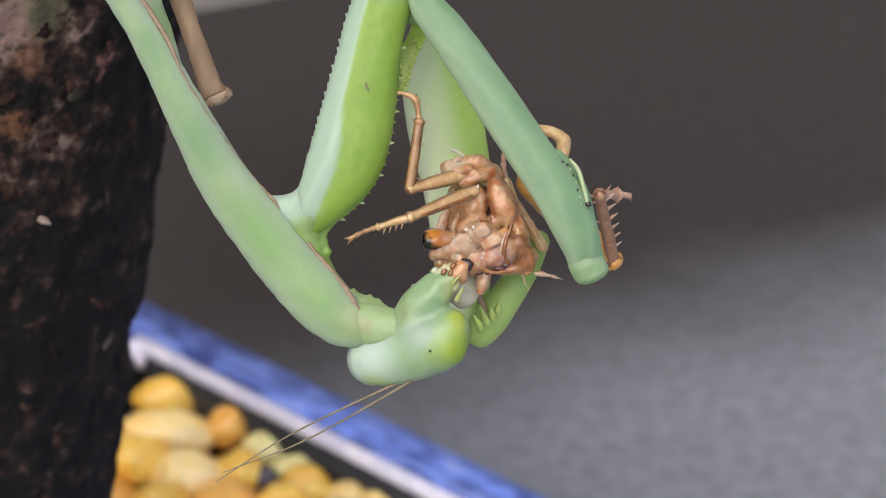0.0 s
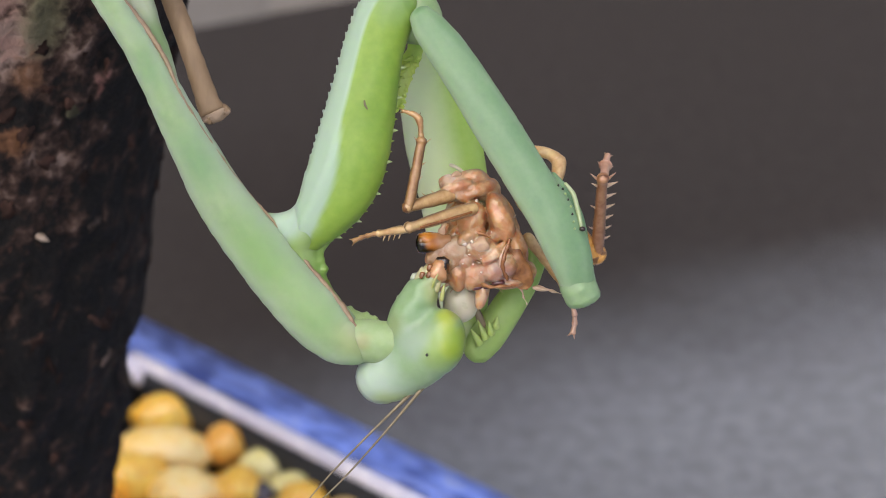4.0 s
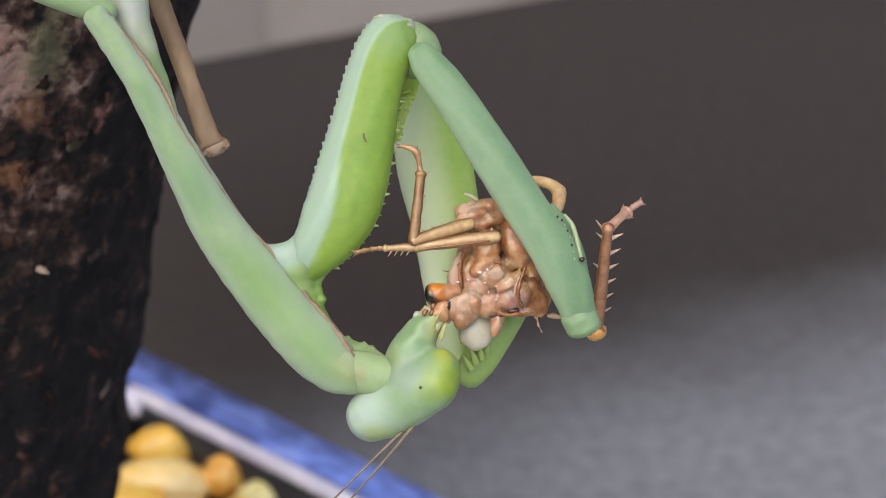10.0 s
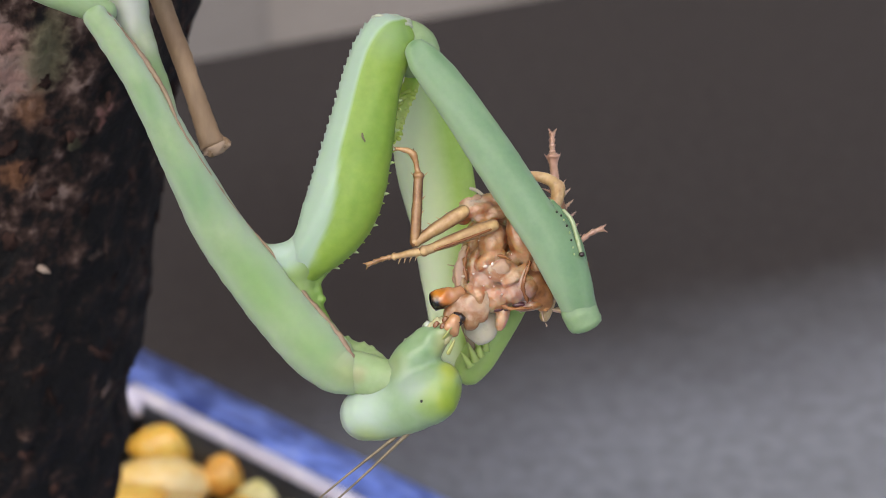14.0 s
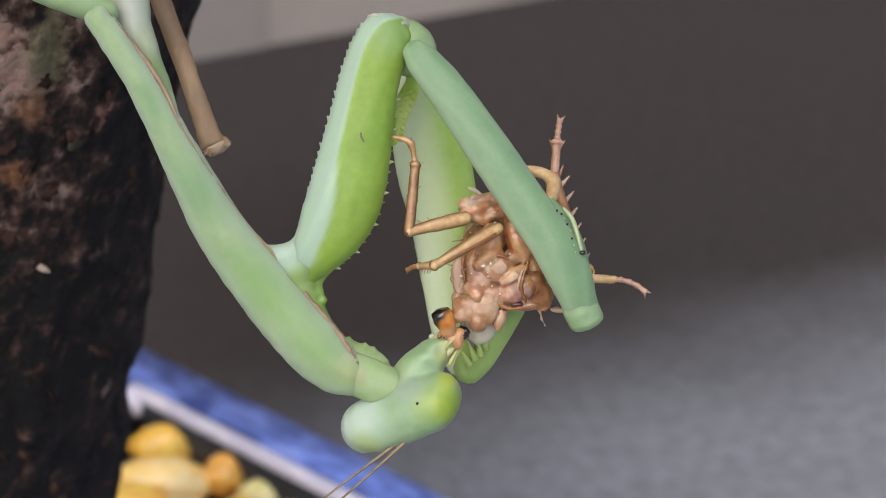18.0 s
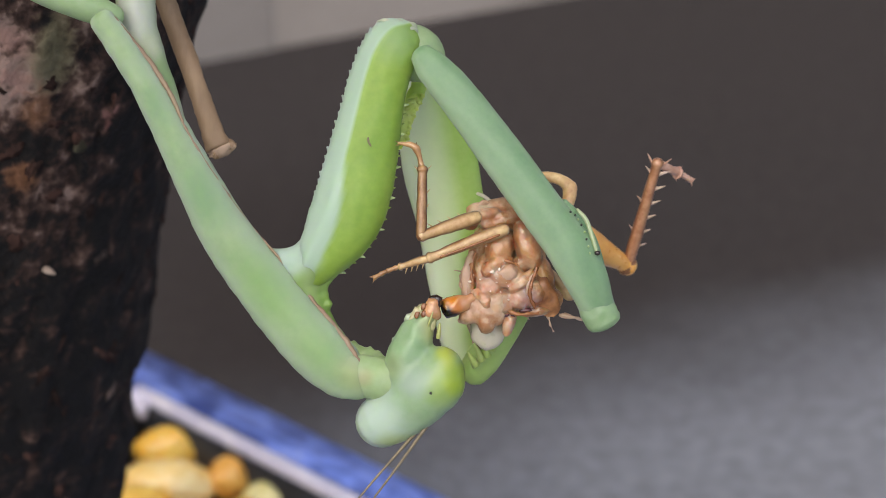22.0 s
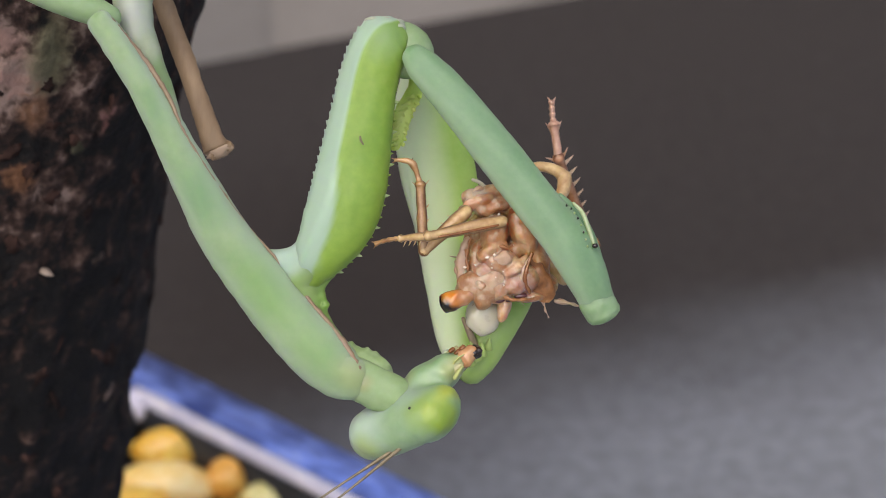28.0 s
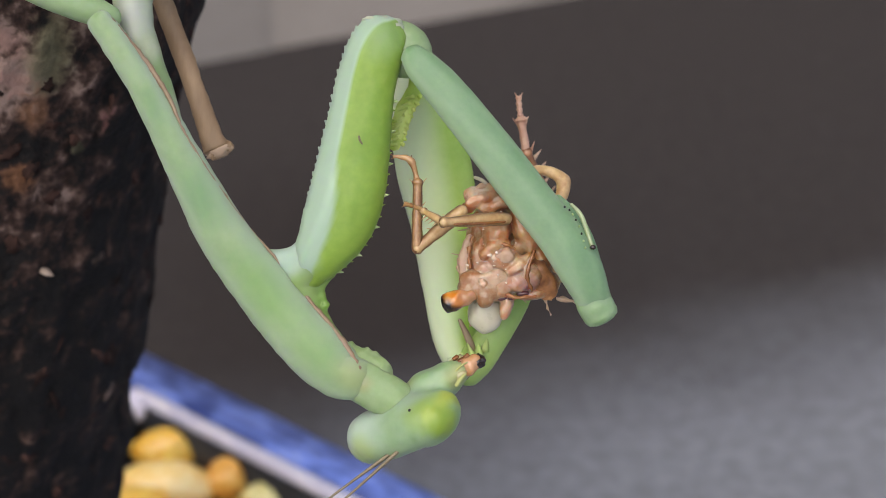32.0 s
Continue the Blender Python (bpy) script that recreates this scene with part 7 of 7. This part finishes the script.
    walk(second_femur, [
        (0, aim((0.00433, -0.00242, 0.00163), (-0.00081, -0.00600, -0.00047))),
        (1, aim((0.00407, -0.00246, 0.00135), (-0.00142, -0.00576, -0.00025))),
        (2, aim((0.00442, -0.00247, 0.00107), (-0.00143, -0.00520, -0.00029))),
        (3, aim((0.00444, -0.00218, 0.00129), (-0.00072, -0.00600, -0.00024))),
        (6, aim((0.00433, -0.00249, 0.00152), (-0.00168, -0.00459, -0.00021))),
        (7, aim((0.00460, -0.00250, 0.00121), (-0.00179, -0.00250, -0.00047))),
        (8, aim((0.00479, -0.00250, 0.00155), (-0.00151, -0.00309, -0.00032))),
        (9, aim((0.00504, -0.00249, 0.00188), (-0.00090, -0.00447, -0.00020))),
        (10, aim((0.00503, -0.00250, 0.00148), (-0.00151, -0.00250, 0.00060))),
        (11, aim((0.00468, -0.00250, 0.00187), (-0.00177, -0.00250, 0.00045))),
        (12, aim((0.00466, -0.00249, 0.00158), (-0.00146, -0.00436, -0.00005))),
        (13, aim((0.00453, -0.00249, 0.00179), (-0.00141, -0.00458, -0.00019))),
        (14, aim((0.00440, -0.00249, 0.00194), (-0.00136, -0.00489, -0.00022))),
        (17, aim((0.00472, -0.00249, 0.00149), (-0.00033, -0.00564, -0.00137))),
        (18, aim((0.00490, -0.00249, 0.00161), (-0.00037, -0.00506, -0.00143))),
        (19, aim((0.00428, -0.00249, 0.00141), (-0.00130, -0.00424, -0.00165))),
        (20, aim((0.00420, -0.00249, 0.00164), (-0.00120, -0.00488, -0.00131))),
        (21, aim((0.00417, -0.00249, 0.00193), (-0.00104, -0.00550, -0.00077))),
        (22, aim((0.00469, -0.00250, 0.00201), (-0.00143, -0.00328, -0.00034))),
        (23, aim((0.00467, -0.00249, 0.00187), (-0.00127, -0.00440, -0.00030))),
        (24, aim((0.00457, -0.00250, 0.00177), (-0.00159, -0.00250, -0.00061))),
        (24.5, aim((0.00460, -0.00250, 0.00131), (-0.00188, -0.00369, 0.00093))),
        (25, aim((0.00473, -0.00249, 0.00145), (-0.00120, -0.00516, 0.00034))),
        (28, aim((0.00493, -0.00249, 0.00152), (-0.00119, -0.00462, 0.00023))),
        (29, aim((0.00545, -0.00205, 0.00164), (0.00017, -0.00600, 0.00155))),
        (30, aim((0.00534, -0.00219, 0.00172), (-0.00002, -0.00600, 0.00114))),
        (31, aim((0.00520, -0.00185, 0.00158), (0.00007, -0.00600, 0.00128))),
        (32, aim((0.00514, -0.00205, 0.00155), (-0.00014, -0.00600, 0.00115))),
    ])
    walk(second_tibia, [
        (0, aim((-0.00081, -0.00600, -0.00047), (-0.00610, -0.00600, -0.00207))),
        (1, aim((-0.00142, -0.00576, -0.00025), (-0.00592, -0.00300, -0.00106))),
        (2, aim((-0.00143, -0.00520, -0.00029), (-0.00595, -0.00251, -0.00120))),
        (3, aim((-0.00072, -0.00600, -0.00024), (-0.00487, -0.00271, -0.00087))),
        (6, aim((-0.00168, -0.00459, -0.00021), (-0.00709, -0.00459, -0.00151))),
        (7, aim((-0.00179, -0.00250, -0.00047), (-0.00755, -0.00250, -0.00227))),
        (8, aim((-0.00151, -0.00309, -0.00032), (-0.00656, -0.00257, -0.00158))),
        (9, aim((-0.00090, -0.00447, -0.00020), (-0.00623, -0.00447, -0.00116))),
        (10, aim((-0.00151, -0.00250, 0.00060), (-0.00673, -0.00250, 0.00042))),
        (11, aim((-0.00177, -0.00250, 0.00045), (-0.00658, -0.00028, 0.00036))),
        (12, aim((-0.00146, -0.00436, -0.00005), (-0.00661, -0.00429, -0.00076))),
        (13, aim((-0.00141, -0.00458, -0.00019), (-0.00655, -0.00458, -0.00161))),
        (14, aim((-0.00136, -0.00489, -0.00022), (-0.00622, -0.00303, -0.00112))),
        (17, aim((-0.00033, -0.00564, -0.00137), (-0.00199, -0.00076, -0.00050))),
        (18, aim((-0.00037, -0.00506, -0.00143), (-0.00268, -0.00035, -0.00157))),
        (19, aim((-0.00130, -0.00424, -0.00165), (-0.00446, -0.00002, -0.00188))),
        (20, aim((-0.00120, -0.00488, -0.00131), (-0.00488, -0.00109, -0.00171))),
        (21, aim((-0.00104, -0.00550, -0.00077), (-0.00487, -0.00204, -0.00199))),
        (22, aim((-0.00143, -0.00328, -0.00034), (-0.00632, -0.00201, -0.00180))),
        (23, aim((-0.00127, -0.00440, -0.00030), (-0.00624, -0.00440, -0.00209))),
        (24, aim((-0.00159, -0.00250, -0.00061), (-0.00615, -0.00018, -0.00196))),
        (24.5, aim((-0.00188, -0.00369, 0.00093), (-0.00696, -0.00226, 0.00087))),
        (25, aim((-0.00120, -0.00516, 0.00034), (-0.00573, -0.00247, -0.00018))),
        (28, aim((-0.00119, -0.00462, 0.00023), (-0.00574, -0.00192, -0.00011))),
        (29, aim((0.00017, -0.00600, 0.00155), (-0.00272, -0.00216, 0.00379))),
        (30, aim((-0.00002, -0.00600, 0.00114), (-0.00262, -0.00166, 0.00263))),
        (31, aim((0.00007, -0.00600, 0.00128), (-0.00318, -0.00218, 0.00297))),
        (32, aim((-0.00014, -0.00600, 0.00115), (-0.00321, -0.00212, 0.00302))),
    ])
    walk(lower_leg, [
        (0, aim((0.01044, 0.00406, -0.00309), (0.00735, 0.00500, 0.00606))),
        (2.5, aim((0.01046, 0.00405, -0.00313), (0.00737, 0.00500, 0.00601))),
        (3, aim((0.00972, 0.00357, -0.00091), (0.01276, 0.00500, -0.01002))),
        (3.5, aim((0.00960, 0.00361, -0.00117), (0.01330, 0.00500, -0.01003))),
        (5.5, aim((0.00795, 0.00327, -0.00064), (0.01430, 0.00500, -0.00776))),
        (6, aim((0.00932, 0.00377, -0.00240), (0.01630, 0.00500, -0.00902))),
        (6.5, aim((0.00864, 0.00353, -0.00134), (0.01492, 0.00500, -0.00859))),
        (7, aim((0.00797, 0.00318, -0.00028), (0.01388, 0.00500, -0.00776))),
        (8, aim((0.00672, 0.00329, -0.00437), (0.01611, 0.00500, -0.00263))),
        (9, aim((0.00899, 0.00376, -0.00455), (0.01741, 0.00500, 0.00010))),
        (10, aim((0.01071, 0.00398, -0.00381), (0.00668, 0.00500, 0.00496))),
        (11, aim((0.00896, 0.00370, -0.00509), (0.01622, 0.00500, 0.00121))),
        (12, aim((0.00937, 0.00385, -0.00353), (0.01896, 0.00500, -0.00441))),
        (13, aim((0.01066, 0.00400, -0.00364), (0.02022, 0.00500, -0.00234))),
        (14, aim((0.00907, 0.00360, -0.00591), (0.01452, 0.00500, 0.00199))),
        (16.5, aim((0.00842, 0.00370, -0.00352), (0.01801, 0.00500, -0.00404))),
        (17, aim((0.00943, 0.00386, -0.00355), (0.01903, 0.00500, -0.00430))),
        (18, aim((0.00891, 0.00378, -0.00356), (0.01852, 0.00500, -0.00401))),
        (18.5, aim((0.00794, 0.00361, -0.00351), (0.01752, 0.00500, -0.00399))),
        (19, aim((0.01067, 0.00399, -0.00371), (0.00587, 0.00500, 0.00466))),
        (22, aim((0.01062, 0.00400, -0.00363), (0.00612, 0.00500, 0.00491))),
        (24.2, aim((0.01060, 0.00400, -0.00360), (0.00600, 0.00500, 0.00491))),
        (24.5, aim((0.00684, 0.00400, -0.00374), (0.01308, 0.00500, -0.01104))),
        (24.8, aim((0.01060, 0.00400, -0.00360), (0.00700, 0.00500, 0.00400))),
        (25.2, aim((0.01060, 0.00400, -0.00360), (0.00700, 0.00500, 0.00400))),
        (25.5, aim((0.00721, 0.00400, -0.00395), (0.01297, 0.00500, -0.01041))),
        (26, aim((0.01060, 0.00400, -0.00360), (0.00600, 0.00500, 0.00491))),
        (28, aim((0.01055, 0.00402, -0.00349), (0.00580, 0.00500, 0.00491))),
        (32, aim((0.01058, 0.00401, -0.00356), (0.00560, 0.00500, 0.00471))),
    ])
    walk(leg_stump, [
        (0, aim((0.00143, -0.00155, -0.00237), (0.00030, -0.00171, -0.00249))),
        (1, aim((0.00012, -0.00155, -0.00188), (-0.00101, -0.00171, -0.00200))),
        (2, aim((0.00012, -0.00155, -0.00209), (-0.00101, -0.00171, -0.00221))),
        (3, aim((0.00101, -0.00155, -0.00104), (-0.00012, -0.00171, -0.00116))),
        (6, aim((0.00044, -0.00155, -0.00248), (-0.00069, -0.00171, -0.00260))),
        (7, aim((-0.00003, -0.00155, -0.00162), (-0.00116, -0.00171, -0.00174))),
        (8, aim((-0.00006, -0.00155, -0.00165), (-0.00119, -0.00171, -0.00177))),
        (9, aim((0.00029, -0.00155, -0.00271), (-0.00084, -0.00171, -0.00282))),
        (10, aim((0.00043, -0.00155, -0.00330), (-0.00070, -0.00171, -0.00342))),
        (11, aim((0.00039, -0.00155, -0.00332), (-0.00074, -0.00171, -0.00344))),
        (12, aim((-0.00092, -0.00155, -0.00341), (-0.00205, -0.00171, -0.00352))),
        (13, aim((-0.00012, -0.00155, -0.00388), (-0.00119, -0.00171, -0.00427))),
        (14, aim((0.00037, -0.00155, -0.00417), (-0.00070, -0.00171, -0.00456))),
        (17, aim((0.00056, -0.00155, -0.00631), (0.00010, -0.00186, -0.00530))),
        (18, aim((0.00052, -0.00155, -0.00627), (0.00006, -0.00186, -0.00526))),
        (19, aim((-0.00083, -0.00155, -0.00525), (-0.00190, -0.00171, -0.00565))),
        (20, aim((0.00064, -0.00155, -0.00484), (-0.00043, -0.00171, -0.00523))),
        (21, aim((0.00043, -0.00155, -0.00408), (-0.00064, -0.00171, -0.00447))),
        (22, aim((0.00076, -0.00155, -0.00436), (-0.00031, -0.00171, -0.00475))),
        (23, aim((0.00084, -0.00155, -0.00443), (-0.00023, -0.00171, -0.00482))),
        (24, aim((0.00100, -0.00155, -0.00482), (-0.00007, -0.00171, -0.00521))),
        (24.5, aim((-0.00025, -0.00155, -0.00487), (-0.00132, -0.00171, -0.00526))),
        (25, aim((0.00028, -0.00155, -0.00484), (-0.00079, -0.00171, -0.00523))),
        (28, aim((0.00106, -0.00155, -0.00512), (-0.00001, -0.00171, -0.00551))),
        (29, aim((0.00107, -0.00155, -0.00520), (-0.00000, -0.00171, -0.00559))),
        (30, aim((0.00139, -0.00155, -0.00536), (0.00032, -0.00171, -0.00575))),
        (31, aim((0.00097, -0.00155, -0.00529), (-0.00010, -0.00171, -0.00569))),
        (32, aim((0.00101, -0.00155, -0.00532), (-0.00006, -0.00171, -0.00571))),
    ])
    walk(torn_flesh, [
        (0, pose(0.00268, -0.00090, -0.00297, 0, 0, 0)),
        (1, pose(0.00247, -0.00090, -0.00194, 0, 0, 0)),
        (3, pose(0.00247, -0.00090, -0.00186, 0, 0, 0)),
        (6, pose(0.00223, -0.00090, -0.00314, 0, 0, 0)),
        (7, pose(0.00138, -0.00090, -0.00311, 0, 0, 0)),
        (8, pose(0.00114, -0.00090, -0.00338, 0, 0, 0)),
        (9, pose(0.00225, -0.00090, -0.00423, 0, 0, 0)),
        (10, pose(0.00194, -0.00090, -0.00442, 0, 0, 0)),
        (11, pose(0.00205, -0.00090, -0.00406, 0, 0, 0)),
        (12, pose(0.00117, -0.00090, -0.00456, 0, 0, 0)),
        (13, pose(0.00124, -0.00090, -0.00486, 0, 0, 0)),
        (14, pose(0.00223, -0.00090, -0.00498, 0, 0, 0)),
        (17, pose(0.00304, -0.00090, -0.00522, 0, 0, 0)),
        (20, pose(0.00300, -0.00090, -0.00490, 0, 0, 0)),
        (24, pose(0.00300, -0.00090, -0.00460, 0, 0, 0)),
        (28, pose(0.00310, -0.00090, -0.00400, 0, 0, 0)),
        (32, pose(0.00310, -0.00090, -0.00400, 0, 0, 0)),
    ])
    walk(fore_leg, [
        (0, aim((0.00339, -0.00068, 0.00300), (-0.00088, -0.00300, 0.00181))),
        (1, aim((0.00328, -0.00055, 0.00268), (-0.00096, -0.00300, 0.00167))),
        (2, aim((0.00370, -0.00052, 0.00215), (-0.00061, -0.00300, 0.00165))),
        (3, aim((0.00340, -0.00015, 0.00267), (-0.00054, -0.00300, 0.00151))),
        (6, aim((0.00280, -0.00125, 0.00276), (-0.00171, -0.00300, 0.00151))),
        (7, aim((0.00301, -0.00152, 0.00242), (-0.00160, -0.00300, 0.00115))),
        (8, aim((0.00284, -0.00147, 0.00276), (-0.00162, -0.00300, 0.00112))),
        (9, aim((0.00264, -0.00164, 0.00295), (-0.00182, -0.00300, 0.00115))),
        (10, aim((0.00281, -0.00163, 0.00253), (-0.00179, -0.00300, 0.00114))),
        (11, aim((0.00231, -0.00175, 0.00290), (-0.00199, -0.00300, 0.00068))),
        (12, aim((0.00238, -0.00158, 0.00278), (-0.00184, -0.00300, 0.00049))),
        (13, aim((0.00209, -0.00163, 0.00300), (-0.00179, -0.00300, 0.00017))),
        (14, aim((0.00194, -0.00164, 0.00310), (-0.00210, -0.00300, 0.00049))),
        (17, aim((0.00230, -0.00165, 0.00249), (-0.00232, -0.00300, 0.00112))),
        (18, aim((0.00225, -0.00172, 0.00253), (-0.00244, -0.00300, 0.00136))),
        (19, aim((0.00201, -0.00160, 0.00246), (-0.00257, -0.00300, 0.00103))),
        (20, aim((0.00210, -0.00153, 0.00278), (-0.00241, -0.00300, 0.00119))),
        (21, aim((0.00211, -0.00151, 0.00312), (-0.00233, -0.00300, 0.00137))),
        (22, aim((0.00237, -0.00162, 0.00307), (-0.00215, -0.00300, 0.00145))),
        (23, aim((0.00236, -0.00161, 0.00293), (-0.00218, -0.00300, 0.00138))),
        (24, aim((0.00227, -0.00168, 0.00287), (-0.00219, -0.00300, 0.00103))),
        (24.5, aim((0.00243, -0.00153, 0.00260), (-0.00171, -0.00300, 0.00022))),
        (25, aim((0.00247, -0.00154, 0.00285), (-0.00122, -0.00300, -0.00018))),
        (28, aim((0.00196, -0.00182, 0.00234), (-0.00156, -0.00300, -0.00101))),
        (29, aim((0.00180, -0.00184, 0.00236), (-0.00180, -0.00300, -0.00090))),
        (30, aim((0.00168, -0.00190, 0.00225), (-0.00203, -0.00300, -0.00092))),
        (31, aim((0.00139, -0.00183, 0.00231), (-0.00233, -0.00300, -0.00082))),
        (32, aim((0.00139, -0.00187, 0.00216), (-0.00229, -0.00300, -0.00102))),
    ])
    walk(fore_shin, [
        (0, aim((-0.00088, -0.00300, 0.00181), (-0.00005, -0.00300, 0.00757))),
        (1, aim((-0.00096, -0.00300, 0.00167), (0.00010, -0.00300, 0.00680))),
        (2, aim((-0.00061, -0.00300, 0.00165), (0.00056, -0.00300, 0.00688))),
        (3, aim((-0.00054, -0.00300, 0.00151), (0.00063, -0.00300, 0.00685))),
        (6, aim((-0.00171, -0.00300, 0.00151), (-0.00096, -0.00300, 0.00676))),
        (7, aim((-0.00160, -0.00300, 0.00115), (-0.00081, -0.00300, 0.00664))),
        (8, aim((-0.00162, -0.00300, 0.00112), (-0.00061, -0.00300, 0.00668))),
        (9, aim((-0.00182, -0.00300, 0.00115), (-0.00092, -0.00300, 0.00661))),
        (10, aim((-0.00179, -0.00300, 0.00114), (-0.00121, -0.00300, 0.00634))),
        (11, aim((-0.00199, -0.00300, 0.00068), (-0.00138, -0.00300, 0.00630))),
        (12, aim((-0.00184, -0.00300, 0.00049), (-0.00137, -0.00300, 0.00569))),
        (13, aim((-0.00179, -0.00300, 0.00017), (-0.00150, -0.00300, 0.00555))),
        (14, aim((-0.00210, -0.00300, 0.00049), (-0.00181, -0.00300, 0.00570))),
        (17, aim((-0.00232, -0.00300, 0.00112), (-0.00178, -0.00300, 0.00668))),
        (18, aim((-0.00244, -0.00300, 0.00136), (-0.00192, -0.00300, 0.00679))),
        (19, aim((-0.00257, -0.00300, 0.00103), (-0.00182, -0.00300, 0.00659))),
        (20, aim((-0.00241, -0.00300, 0.00119), (-0.00183, -0.00300, 0.00675))),
        (21, aim((-0.00233, -0.00300, 0.00137), (-0.00197, -0.00300, 0.00693))),
        (22, aim((-0.00215, -0.00300, 0.00145), (-0.00206, -0.00300, 0.00694))),
        (23, aim((-0.00218, -0.00300, 0.00138), (-0.00212, -0.00300, 0.00705))),
        (24, aim((-0.00219, -0.00300, 0.00103), (-0.00220, -0.00300, 0.00688))),
        (24.5, aim((-0.00171, -0.00300, 0.00022), (-0.00197, -0.00300, 0.00597))),
        (25, aim((-0.00122, -0.00300, -0.00018), (-0.00177, -0.00300, 0.00538))),
        (28, aim((-0.00156, -0.00300, -0.00101), (-0.00182, -0.00300, 0.00456))),
        (29, aim((-0.00180, -0.00300, -0.00090), (-0.00181, -0.00300, 0.00455))),
        (30, aim((-0.00203, -0.00300, -0.00092), (-0.00190, -0.00300, 0.00447))),
        (31, aim((-0.00233, -0.00300, -0.00082), (-0.00233, -0.00300, 0.00467))),
        (32, aim((-0.00229, -0.00300, -0.00102), (-0.00223, -0.00300, 0.00454))),
    ])
    walk(hooked_leg, [
        (0, pose(0.00198, 0, 0.00027)),
        (1, pose(0.00168, 0, -0.00020)),
        (2, pose(0.00198, 0, -0.00023)),
        (3, pose(0.00205, 0, -0.00026)),
        (6, pose(0.00077, 0, -0.00022)),
        (7, pose(0.00099, 0, -0.00006)),
        (8, pose(0.00090, 0, -0.00017)),
        (9, pose(0.00077, 0, -0.00032)),
        (10, pose(0.00055, 0, -0.00033)),
        (11, pose(0.00035, 0, -0.00059)),
        (12, pose(0.00021, 0, -0.00080)),
        (13, pose(0.00015, 0, -0.00065)),
        (14, pose(0.00001, 0, -0.00042)),
        (17, pose(0.00015, 0, 0.00005)),
        (18, pose(-0.00022, 0, 0.00004)),
        (19, pose(-0.00000, 0, -0.00033)),
        (20, pose(0.00054, 0, 0.00014)),
        (21, pose(0.00033, 0, 0.00032)),
        (22, pose(0.00044, 0, 0.00003)),
        (23, pose(0.00071, 0, 0.00026)),
        (24, pose(0.00040, 0, -0.00020)),
        (24.5, pose(0.00060, 0, -0.00093)),
        (25, pose(0.00028, 0, -0.00051)),
        (28, pose(0.00038, 0, -0.00031)),
        (29, pose(0.00043, 0, -0.00087)),
        (30, pose(0.00031, 0, -0.00145)),
        (31, pose(-0.00004, 0, -0.00059)),
        (32, pose(0.00011, 0, -0.00081)),
    ])


motions()
